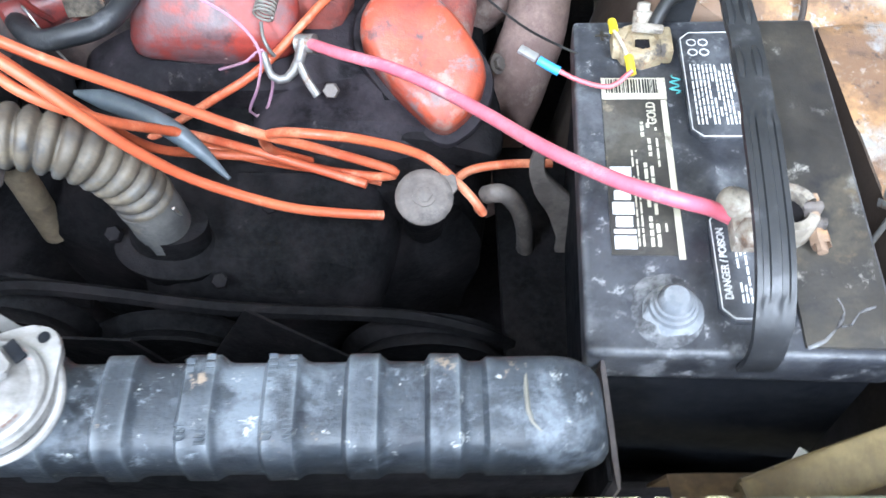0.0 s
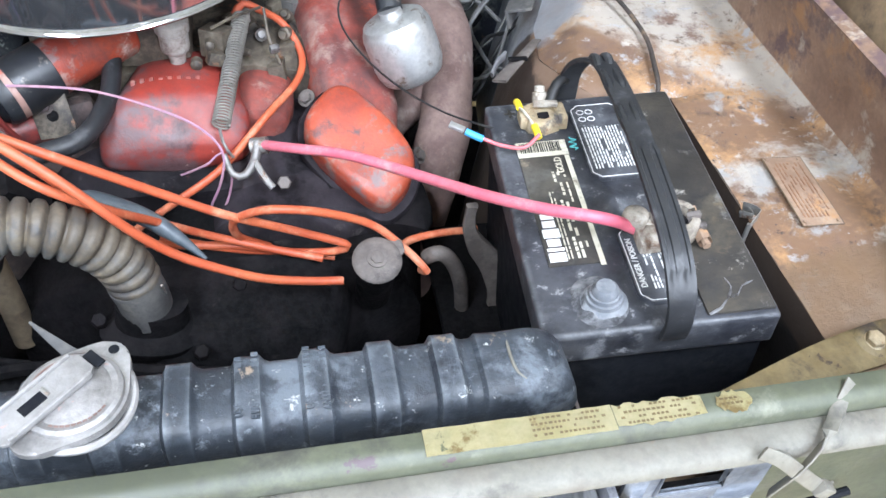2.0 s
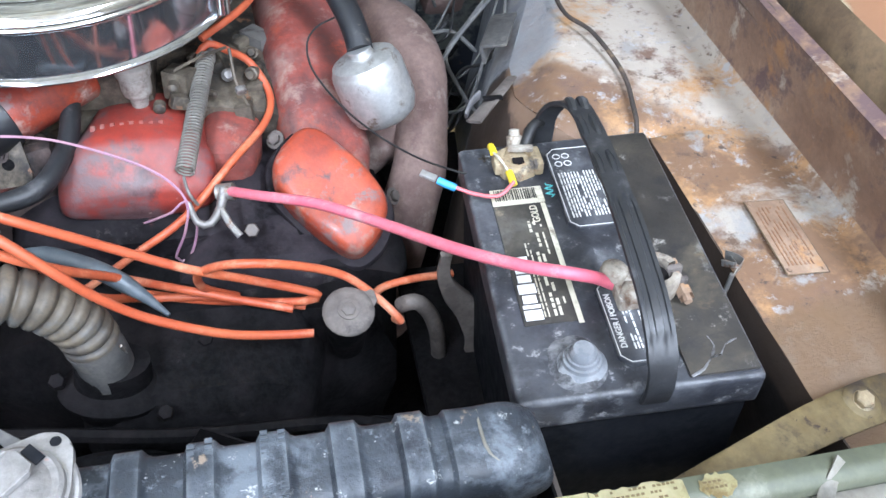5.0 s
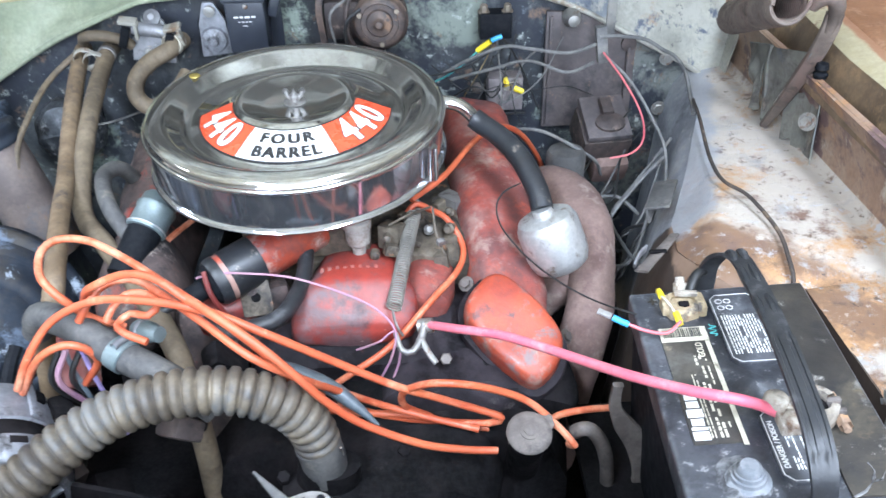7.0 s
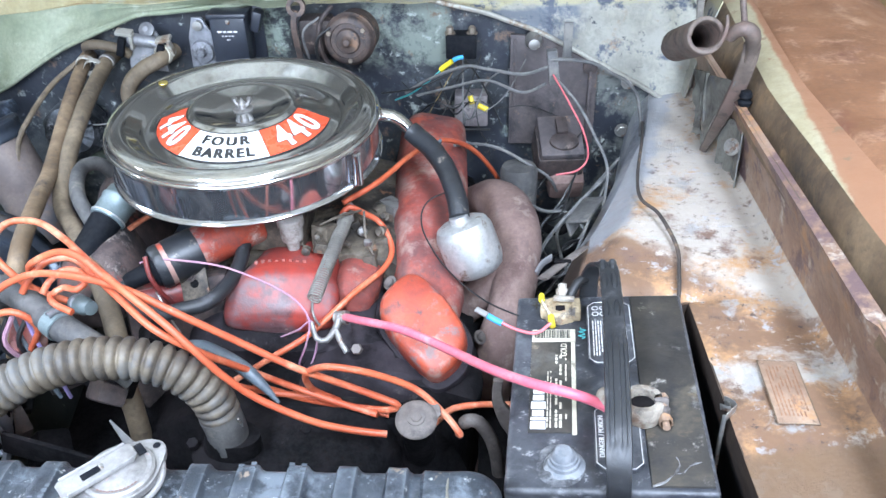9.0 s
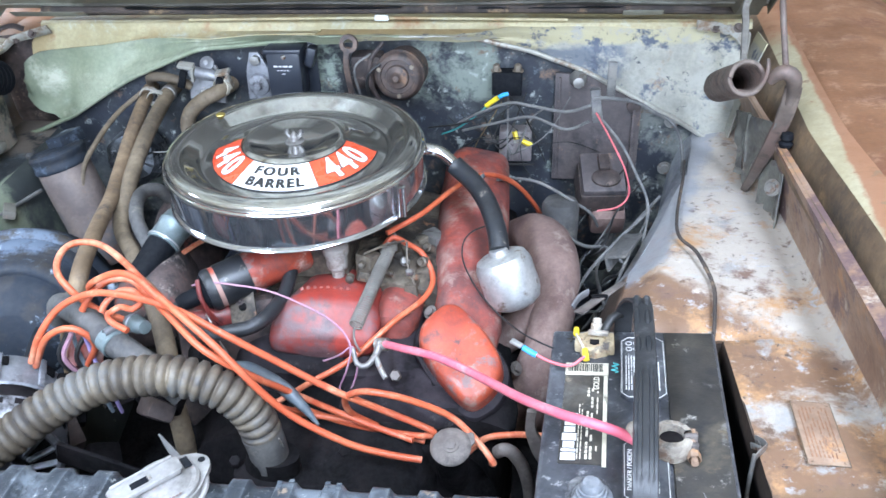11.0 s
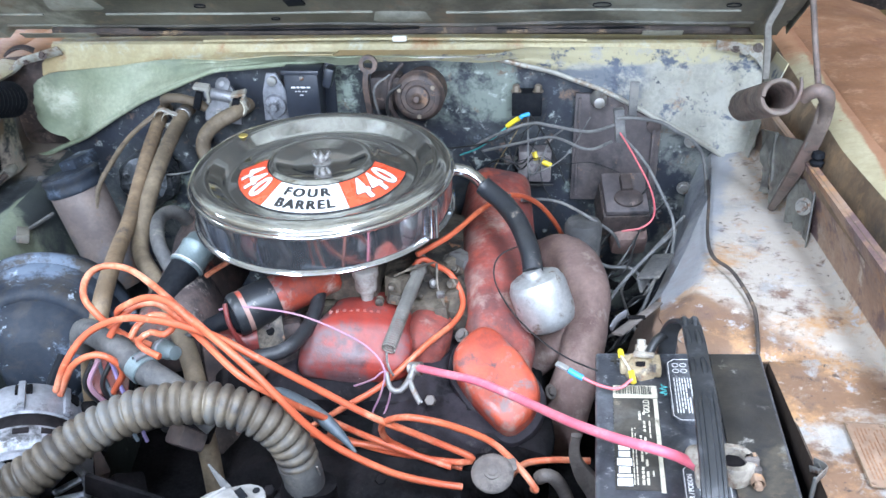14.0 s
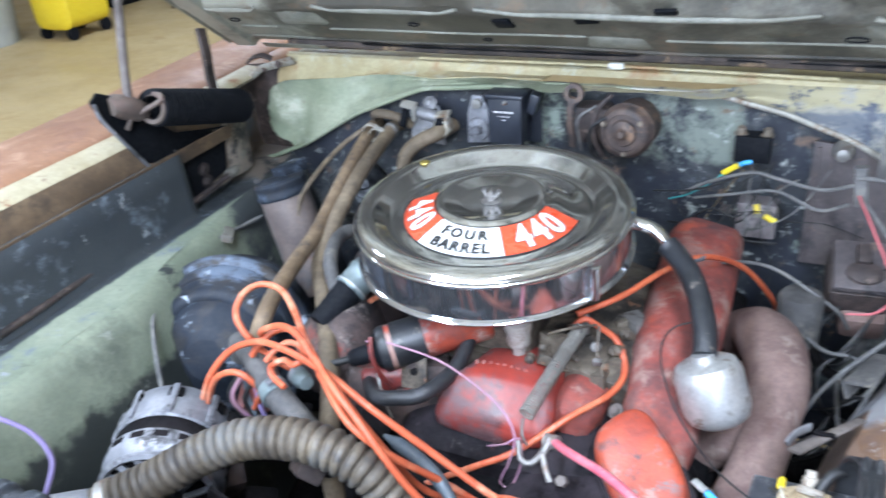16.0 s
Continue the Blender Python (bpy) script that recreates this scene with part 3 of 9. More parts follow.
def add_box(bm, c, s, bevel=0.003, m=None, segs=2):
    """A box of size s round c with rounded edges, turned by the matrix m about c."""
    t = Matrix.Translation(c) @ (m.to_3x3().to_4x4() if m else Matrix()) @ Matrix.Diagonal((*s, 1))
    vs = bmesh.ops.create_cube(bm, size=1, matrix=t)["verts"]
    if bevel:
        es = list({e for v in vs for e in v.link_edges})
        bmesh.ops.bevel(bm, geom=es, offset=min(bevel, 0.45 * min(s)), segments=segs, affect="EDGES", profile=0.6)
    return bm


def add_lathe(bm, prof, m=None, seg=32, a0=0.0, a1=2 * math.pi):
    """A turned shape from (radius, height) pairs about the z axis of m."""
    m = m or Matrix()
    full = abs(a1 - a0 - 2 * math.pi) < 1e-6
    n = seg if full else seg + 1
    rings = []
    for r, z in prof:
        if r < 1e-6:
            rings.append([bm.verts.new(m @ Vector((0, 0, z)))] * n)
        else:
            rings.append([bm.verts.new(m @ Vector((r * math.cos(a0 + (a1 - a0) * k / seg), r * math.sin(a0 + (a1 - a0) * k / seg), z))) for k in range(n)])
    for a, b in zip(rings, rings[1:]):
        for k in range(seg):
            q = [a[k], a[(k + 1) % n], b[(k + 1) % n], b[k]]
            q = [v for i, v in enumerate(q) if v not in q[:i]]
            if len(q) > 2:
                try:
                    bm.faces.new(q)
                except ValueError:
                    pass
    return bm


def add_bolt(bm, m, r=0.006, h=0.005, washer=True):
    """A hexagon head on a washer along the z axis of m."""
    if washer:
        add_lathe(bm, [(0, 0), (r * 1.5, 0), (r * 1.5, r * 0.2), (0, r * 0.2)], m, 16)
    add_lathe(bm, [(r, 0), (r, h * 0.85), (r * 0.85, h), (0, h)], m, 6)
    return bm


def add_prism(bm, outline, z0, z1, m=None, bevel=0.0):
    """A flat piece with the outline (x, y) between the heights z0 and z1 of m."""
    m = m or Matrix()
    lo = [bm.verts.new(m @ Vector((x, y, z0))) for x, y in outline]
    hi = [bm.verts.new(m @ Vector((x, y, z1))) for x, y in outline]
    n = len(outline)
    fs = [bm.faces.new(hi), bm.faces.new(lo[::-1])]
    for k in range(n):
        fs.append(bm.faces.new((lo[k], lo[(k + 1) % n], hi[(k + 1) % n], hi[k])))
    if bevel:
        es = list({e for f in fs for e in f.edges})
        bmesh.ops.bevel(bm, geom=es, offset=bevel, segments=2, affect="EDGES", profile=0.6)
    return bm


def add_sheet(bm, rows, thick=0.0):
    """A sheet through rows of points."""
    vs = [[bm.verts.new(p) for p in r] for r in rows]
    for a, b in zip(vs, vs[1:]):
        for k in range(len(a) - 1):
            bm.faces.new((a[k], a[k + 1], b[k + 1], b[k]))
    if thick:
        bmesh.ops.recalc_face_normals(bm, faces=bm.faces)
        bmesh.ops.solidify(bm, geom=list(bm.faces), thickness=thick)
    return bm


def add_text(bm, body, size, m, depth=0.0006, wide=1.0, space=1.0, bend=None, bold=0.018):
    """Raised letters of the built-in font, centred on m; bend moves each point of the flat text."""
    cu = bpy.data.curves.new("letters", "FONT")
    cu.body, cu.size, cu.extrude, cu.align_x, cu.align_y = body, size, depth, "CENTER", "CENTER"
    cu.space_character = space
    cu.offset = size * bold
    ob = bpy.data.objects.new("letters", cu)
    me = bpy.data.meshes.new_from_object(ob)
    n = len(bm.verts)
    bm.from_mesh(me)
    bm.verts.ensure_lookup_table()
    for v in bm.verts[n:]:
        v.co.x *= wide
        if bend:
            v.co = bend(v.co)
        v.co = m @ v.co
    bpy.data.objects.remove(ob)
    bpy.data.meshes.remove(me)
    return bm


def rough_up(bm, amount, scale=20.0):
    """Shifts the surface a little, as castings and dented sheet are."""
    bm.normal_update()
    for v in bm.verts:
        v.co += v.normal * amount * noise.noise(v.co * scale)
    return bm


def thing(name, label, category, m=None, kind="", group=""):
    ob = new(name)
    ob.empty_display_size = 0.02
    if m is not None:
        ob.matrix_basis = m
    return tagged(ob, label, category, group, kind)


def part(name, bm, mat, parent=None, label="", flat=False, angle=40):
    """One bmesh as one mesh object under a thing or part (parent), in that thing's own axes."""
    bmesh.ops.recalc_face_normals(bm, faces=bm.faces)
    me = bpy.data.meshes.new(name)
    bm.to_mesh(me)
    bm.free()
    me.materials.append(mat)
    if not flat:
        me.shade_smooth()
        me.set_sharp_from_angle(angle=radians(angle))
    ob = new(name, me)
    if parent is not None:
        ob.parent = parent
    if label:
        ob["label"] = label
    return ob


def single(name, bm, mat, label, category, kind="", group="", angle=40):
    return tagged(part(name, bm, mat, angle=angle), label, category, group, kind)


def cord(name, pts, r, mat, label, category, seg=10, group="", rfun=None):
    return single(name, add_tube(bmesh.new(), pts, rfun or r, seg), mat, label, category, group=group)


def B():
    return bmesh.new()


def along(p, d):
    """A pose at p whose z axis points along d."""
    return Matrix.Translation(p) @ Vector(d).to_track_quat("Z", "Y").to_matrix().to_4x4()


def add_loft(bm, secs, seg=28, power=2.6):
    """A body through upright sections across y: (y, centre x, centre z, half width, half height, lean in degrees)."""
    rings = []
    for y, cx, cz, w, h, lean in secs:
        c, s = math.cos(radians(lean)), math.sin(radians(lean))
        ring = []
        for k in range(seg):
            a = 2 * math.pi * k / seg
            u = math.copysign(abs(math.cos(a)) ** (2 / power), math.cos(a)) * w
            v = math.copysign(abs(math.sin(a)) ** (2 / power), math.sin(a)) * h
            ring.append(bm.verts.new((cx + u * c + v * s, y, cz - u * s + v * c)))
        rings.append(ring)
    for a, b in zip(rings, rings[1:]):
        for k in range(seg):
            bm.faces.new((a[k], a[(k + 1) % seg], b[(k + 1) % seg], b[k]))
    bm.faces.new(rings[0])
    bm.faces.new(rings[-1][::-1])
    return bm


# ---- garage ----
def garage():
    bm = add_box(B(), (0, 2.5, -0.05), (20, 14, 0.1), 0)
    single("floor", bm, M_FLOOR, "tan sealed concrete garage floor", "floor", "structure")
    for n, c, s in (("wall_back", (0, 9.6, 1.7), (20, 0.2, 3.4)), ("wall_left", (-10.1, 2.5, 1.7), (0.2, 14, 3.4)), ("wall_right", (10.1, 2.5, 1.7), (0.2, 14, 3.4))):
        single(n, add_box(B(), c, s, 0), M_WALL, "plain beige garage wall", "wall", "structure")
    # Doorway is assumed, out of view, to let daylight in from the front.
    bm = B()
    for c, s in (((-6.3, -4.6, 1.7), (7.4, 0.2, 3.4)), ((6.5, -4.6, 1.7), (7.0, 0.2, 3.4)), ((0.2, -4.6, 3.1), (5.6, 0.2, 0.6))):
        add_box(bm, c, s, 0)
    single("wall_front", bm, M_WALL, "assumed beige garage wall with a wide open doorway, out of view", "wall", "structure")
    single("ceiling", add_box(B(), (0, 2.5, 3.45), (20, 14, 0.1), 0), M_CEIL, "off-white garage ceiling", "ceiling", "structure")
    single("ground", add_box(B(), (0, -30, -0.08), (120, 51, 0.06), 0), M_FLOOR, "pale ground outside the garage doorway", "ground", "structure")
    # Assumed lamp bodies, out of view, at the places of the fill lamps.
    lamp = thing("assumed_ceiling_light", "assumed white ceiling lamp with two glowing tubes, out of view", "lamp", pose(*FILL_LAMPS[0], 3.38), group="ceiling lamps")
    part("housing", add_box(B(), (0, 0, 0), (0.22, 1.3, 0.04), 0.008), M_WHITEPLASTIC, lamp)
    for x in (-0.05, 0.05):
        part("tube", add_tube(B(), [(x, -0.6, -0.04), (x, 0, -0.04), (x, 0.6, -0.04)], 0.014, 8, 0.6), M_LAMP, lamp, "glowing white tube of an assumed lamp")
    for x, y in FILL_LAMPS[1:]:
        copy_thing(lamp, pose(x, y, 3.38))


def garage_clutter():
    b = thing("mop_bucket", "bright yellow plastic mop bucket on wheels", "bucket", pose(-5.35, 4.55, 0))
    bm = B()
    add_loft(bm, [(-0.22, 0, 0.30, 0.17, 0.20, 0), (-0.2, 0, 0.30, 0.20, 0.22, 0), (0.2, 0, 0.30, 0.20, 0.22, 0), (0.22, 0, 0.30, 0.17, 0.20, 0)], 24, 5)
    part("tub", bm, M_YELLOW, b)
    part("wringer", add_box(B(), (0, -0.02, 0.66), (0.34, 0.22, 0.34), 0.03), M_YELLOW, b)
    part("handle", add_tube(B(), [(0.1, 0, 0.7), (0.14, 0.02, 0.95), (0.2, 0.02, 1.2)], 0.016, 8), M_STEEL, b, "steel lever handle")
    for x, y in ((-0.15, -0.17), (0.15, -0.17), (-0.15, 0.17), (0.15, 0.17)):
        part("caster", add_lathe(B(), [(0, -0.02), (0.05, -0.02), (0.05, 0.02), (0, 0.02)], pose(x, y, 0.05, 0, 90, 0), 16), M_BLACKPLASTIC, b)
    g = thing("grey_bin", "pale grey plastic bin on the floor", "bin", pose(-5.9, 4.15, 0))
    part("body", add_lathe(B(), [(0, 0), (0.22, 0), (0.27, 0.55), (0.285, 0.56), (0.285, 0.60), (0.26, 0.60), (0.21, 0.03), (0, 0.03)], None, 28), M_GREYBIN, g)
    c = thing("black_toolbox", "black plastic tool case on the floor", "toolbox", pose(-6.1, 5.6, 0))
    part("case", add_box(B(), (0, 0, 0.2), (0.6, 0.35, 0.4), 0.03), M_BLACKPLASTIC, c)
    part("handle", add_tube(B(), [(-0.1, 0, 0.4), (-0.08, 0, 0.45), (0.08, 0, 0.45), (0.1, 0, 0.4)], 0.012, 8), M_BLACKPLASTIC, c)
    st = thing("work_stool", "dark metal stool with thin splayed legs", "stool", pose(-5.0, 5.6, 0))
    part("seat", add_lathe(B(), [(0, 0.42), (0.17, 0.42), (0.18, 0.44), (0.17, 0.46), (0, 0.46)], None, 24), M_BLACKPLASTIC, st)
    for a in range(4):
        x, y = math.cos(a * math.pi / 2 + 0.6), math.sin(a * math.pi / 2 + 0.6)
        part("leg", add_tube(B(), [(0.1 * x, 0.1 * y, 0.43), (0.15 * x, 0.15 * y, 0.2), (0.2 * x, 0.2 * y, 0.0)], 0.012, 8), M_BLACKPLASTIC, st)
    d = thing("cardboard_box", "dark packing box on the floor", "box", pose(2.85, 5.85, 0, 0, 0, 20))
    part("carton", add_box(B(), (0, 0, 0.22), (0.5, 0.4, 0.44), 0.006), M_BROWNMETAL, d)
    part("flap", add_box(B(), (0, 0.26, 0.46), (0.48, 0.14, 0.006), 0.002, pose(0, 0, 0, 35, 0, 0)), M_BROWNMETAL, d)


# ---- car body round the engine ----
def lerp(a, b, t):
    return a + (b - a) * t


def table(t, xs):
    """Straight-line look-up of t in (key, value) pairs."""
    for (a, va), (b, vb) in zip(xs, xs[1:]):
        if t <= b:
            return lerp(va, vb, max(0.0, (t - a) / (b - a)))
    return xs[-1][1]


def bump(p, s, a):
    return a * noise.noise(Vector(p) * s)


def inner_fenders():
    inner = [(-0.08, 0.51), (0.02, 0.482), (0.08, 0.476), (0.372, 0.474), (0.384, 0.42), (0.40, 0.384), (0.48, 0.374), (0.55, 0.388), (0.64, 0.43), (0.80, 0.495), (1.0, 0.535)]
    ys = [-0.08 + 0.0110 * i for i in range(99)]
    side, top, wall = [], [], []
    for y in ys:
        xi = table(y, inner)
        ridge = table(y, [(0.36, 0.30), (0.40, 0.405), (0.47, 0.435), (0.53, 0.457), (0.583, 0.474), (0.64, 0.480), (0.80, 0.512), (0.94, 0.534), (1.0, 0.545)])
        fall = 0.75 * max(0.0, ridge - xi - 0.022)
        dz = 0.012 * math.exp(-((y - 0.52) / 0.09) ** 2) - 0.022 * (max(0.0, 0.412 - y) / 0.035) ** 2 * (y > 0.376)
        if y < 0.376:
            side.append([(xi + 0.06, y, 0.40), (xi + 0.05, y, 0.60), (xi + 0.034, y, 0.76), (xi + 0.020, y, 0.818), (xi + 0.022, y, 0.834)])
        else:
            side.append([(xi - 0.05 + bump((0, y, 0), 9, 0.01), y, 0.40), (xi - 0.03 + bump((0, y, 1), 9, 0.012), y, 0.60), (xi - 0.012, y, 0.76 + dz - fall), (xi + 0.004, y, 0.81 + dz - fall), (xi + 0.022, y, 0.834 + dz - fall)])
        r = []
        for k in range(17):
            x = lerp(xi + 0.022, 0.612, k / 16)
            d = max(0.0, ridge - x)
            r.append((x, y, 0.834 + dz * (1 - k / 16) + 0.006 * k / 16 - 0.75 * (d if d > 0.02 else d * d / 0.02) + bump((x, y, 3), 14, 0.003)))
        w = 0.02 * max(0.0, (0.72 - y)) * (y > 0.2)
        r += [(0.619, y, 0.849), (0.620, y, 0.862), (0.616 - w * 0.4, y, 0.895), (0.606 - w * 0.6, y, 0.932), (0.603 - w * 0.6, y, 0.941), (0.612, y, 0.944)]
        top.append(r[:18])
        wall.append(r[17:])
    single("inner_fender_wall", add_sheet(B(), wall, 0.002), M_WALLRUST, "rust-brown upright edge of the inner fender with purple primer patches", "inner fender", "structure", angle=60)
    single("inner_fender_side", add_sheet(B(), side, 0.002), M_APRON_DARK, "sooty grey sheet-metal side of the engine bay, shade painted low down", "inner fender", "structure", angle=60)
    single("inner_fender_right", add_sheet(B(), top, 0.002), M_APRON, "rust-brown inner fender ledge with flaking grey paint", "inner fender", "structure", angle=60)
    side, top = [], []
    for y in ys:
        xi = -table(y, [(-0.08, 0.508), (0.42, 0.508), (0.56, 0.535), (0.70, 0.56), (1.0, 0.60)])
        side.append([(xi + 0.12, y, 0.40), (xi + 0.075 + bump((5, y, 1), 8, 0.008), y, 0.60), (xi + 0.03, y, 0.74), (xi + 0.012, y, 0.80), (xi, y, 0.822), (xi - 0.014, y, 0.828)])
        r = [(lerp(xi - 0.014, -table(y, [(-0.08, 0.600), (0.68, 0.600), (0.72, 0.64), (0.82, 0.645), (0.90, 0.69), (1.0, 0.70)]), k / 5), y, 0.828 + bump((k, y, 7), 10, 0.003)) for k in range(6)]
        x = r[-1][0]
        top.append(r + [(x - 0.006, y, 0.84), (x - 0.010, y, 0.90), (x - 0.014, y, 0.935), (x - 0.022, y, 0.942)])
    single("inner_fender_left_side", add_sheet(B(), side, 0.002), M_LEFTSIDE, "green inner fender side with black patches, darker towards the bottom and the rear", "inner fender", "structure", angle=60)
    single("inner_fender_left", add_sheet(B(), top, 0.002), M_LEFTLEDGE, "green and black painted inner fender ledge", "inner fender", "structure", angle=60)


def fenders():
    for s, n, lab in ((1, "fender", "rust-brown fender with a cream painted inner edge"), (-1, "fender", "rusty fender with worn cream paint")):
        off = 0 if s > 0 else 0.012
        f = thing(n, lab, "fender", pose(0, 0, 0), group="front fenders")
        rows, edge, gut = [], [], []

        def at(x, z, u, spread=1.0, y1=None):
            """One place on the fender: it spreads outwards towards the cowl and ends in a slanted door gap."""
            y = lerp(-0.25, y1 or 1.27 + 1.5 * min(0.10, max(0.0, x - 0.66)), u)
            return (s * (x + off + spread * 0.095 * max(0.0, y - 0.63)), y, z + 0.02 * min(0, y) + bump((x, y, 4 + s), 5, 0.002))
        for i in range(49):
            u = i / 48
            edge.append([at(x, z, u) for x, z in ((0.6285, 0.9765), (0.634, 0.980), (0.644, 0.984), (0.656, 0.986), (0.668, 0.987))])
            rows.append([at(x, z, u) for x, z in ((0.668, 0.987), (0.672, 0.990), (0.70, 0.993), (0.76, 0.995), (0.82, 0.990), (0.88, 0.972), (0.92, 0.935), (0.945, 0.87), (0.955, 0.75), (0.95, 0.55), (0.94, 0.35))])
            gut.append([at(x, z, u, k / 5, None if s > 0 else 0.82) for k, (x, z) in enumerate(((0.606, 0.9425), (0.608, 0.918), (0.616, 0.915), (0.619, 0.935), (0.622, 0.960), (0.6285, 0.9765)))])
        part("skin", add_sheet(B(), rows, 0.0015), M_FENDER, f, angle=60)
        part("flange", add_sheet(B(), edge, 0.0015), M_FENDER_EDGE, f, "cream painted inner flange", angle=60)
        part("gutter", add_sheet(B(), gut, 0.0012), M_GUTTER, f, "brown drain gutter", angle=60)


ARCH = [(-0.66, 0.82), (-0.62, 0.838), (-0.575, 0.852), (-0.445, 0.927), (-0.305, 0.983), (-0.078, 1.004), (0.174, 1.004), (0.268, 0.983), (0.363, 0.948), (0.521, 0.863), (0.62, 0.80)]


def arch_z(x):
    return table(x, ARCH)


def firewall():
    n = 90
    lo, up, sh = [], [], []
    xs = [-0.69 + 1.31 * i / n for i in range(n + 1)]
    for x in xs:
        z1 = arch_z(x)
        lo.append([(x, 0.965 + 0.012 * noise.noise(Vector((x * 5, k, 0))) * (0.3 < k / 9 < 0.95), lerp(0.40, z1, k / 9)) for k in range(10)])
        zt = table(x, [(-0.68, 0.955), (-0.62, 0.967), (-0.49, 0.979), (-0.41, 0.991), (-0.28, 0.994), (-0.20, 1.001), (-0.10, 1.006), (0.66, 1.008)])
        zb, e = z1, max(0.0, (-0.590 - x) / 0.083)
        if e:
            sq = math.sqrt(max(0.0, 1 - min(1, e) ** 2.6))
            mid = 0.918
            zt, zb = lerp(mid, zt, sq), lerp(mid, max(zb, 0.858), sq)
        dent = 0.020 * math.exp(-((x + 0.57) / 0.028) ** 2) + 0.012 * math.exp(-((x + 0.43) / 0.016) ** 2) - 0.010 * math.exp(-((x + 0.50) / 0.03) ** 2)
        if x > -0.674:
            up.append([(x, lerp(0.950, 1.0, (lerp(zb, zt, k / 8) - z1) / max(0.02, 1.008 - z1)) + bump((x, k * 0.10, 2), 6, 0.011) + dent * math.sin(k / 8 * 3.1) + 0.02 * e ** 3, lerp(zb, zt, k / 8)) for k in range(9)])
            c = min(1.0, max(0.0, (x + 0.645) / 0.035))
            if x > -0.645:
                sh.append([(x, lerp(0.950, 1.0, (zt - z1) / max(0.02, 1.008 - z1)) - 0.002 + 0.02 * e ** 3, zt + 0.001), (x, lerp(0.99, 0.997, c), lerp(zt + 0.003, 1.000, c)), (x, lerp(0.992, 1.0, c), lerp(zt + 0.005, 1.008, c))])
    single("firewall", add_sheet(B(), lo, 0.002), M_FIREWALL, "dark blue-grey painted firewall with flaking green patches", "firewall", "structure", angle=60)
    k = next(i for i, x in enumerate([x for x in xs if x > -0.674]) if x > -0.04)
    single("cowl_shoulder", add_sheet(B(), sh[:next(i for i, r in enumerate(sh) if r[0][0] > -0.08)], 0.0015), M_CREAM, "cream painted shoulder of the cowl", "cowl", "structure", angle=60)
    single("cowl_panel_left", add_sheet(B(), up[:k + 1], 0.002), M_PALEGREEN, "pale green upper firewall panel, dented", "panel", "structure", angle=60)
    single("cowl_panel_right", add_sheet(B(), up[k:], 0.002), M_COWLR, "blue-grey flaking upper firewall panel", "panel", "structure", angle=60)
    half = [(x, 0.946, arch_z(x)) for x in xs[::3]]
    cut = next(i for i, p in enumerate(half) if p[0] > 0.03)
    single("firewall_seam", add_tube(B(), half[:cut + 1], 0.0042, 8), M_PALEGREEN, "pale green sealed seam round the firewall", "trim", "structure")
    single("firewall_seam", add_tube(B(), half[cut:], 0.0040, 8), M_ZINC, "pale sealed seam round the firewall", "trim", "structure")
    rows = [[(x, y, z) for y, z in ((0.998, 1.004), (1.0, 1.014), (1.008, 1.018), (1.03, 1.012), (1.06, 1.013), (1.10, 1.018), (1.25, 1.02))] for x in [-0.61 + 0.0477 * i for i in range(27)]]
    single("cowl", add_sheet(B(), rows, 0.003), M_CREAM, "cream and rust cowl strip below the hood", "cowl", "structure", angle=50)
    bm = B()
    add_tube(bm, [(-0.33, 1.000, 1.020), (0.0, 0.999, 1.023), (0.33, 1.001, 1.019)], 0.0028, 6)
    single("cowl_trim", bm, M_CREAM, "thin bent cream trim strip on the cowl", "trim", "structure")
    c = thing("cowl_clip", "small white plastic clip on the cowl edge", "clip", pose(0.015, 0.999, 1.02))
    part("clip", add_box(B(), (0, -0.002, 0.004), (0.024, 0.008, 0.010), 0.002), M_WHITEPLASTIC, c)
    single("cowl_seal", add_tube(B(), [(-0.62, 1.04, 1.024), (0, 1.042, 1.027), (0.62, 1.04, 1.024)], 0.007, 8), M_SEAL, "cracked black rubber hood seal", "seal", "structure")
    rows = [[(0.595, y, 0.80), (0.615, y, 0.90), (0.633, y, 0.975), (0.641, y, 1.0)] for y in (0.93, 0.96, 0.997)]
    single("cowl_corner", add_sheet(B(), rows, 0.002), M_COWLR, "tan-grey cowl corner", "panel", "structure")
    rows = [[(-0.84 + 0.26 * u, 1.012 - 0.03 * (u < 0.3), 0.70 + 0.275 * v + 0.025 * v * u) for v in (0, 0.5, 1)] for u in (0, 0.5, 1)]
    single("cowl_corner", add_sheet(B(), rows, 0.002), M_BROWNMETAL, "dark rusty cowl corner", "panel", "structure")



HOOD_A = radians(38)


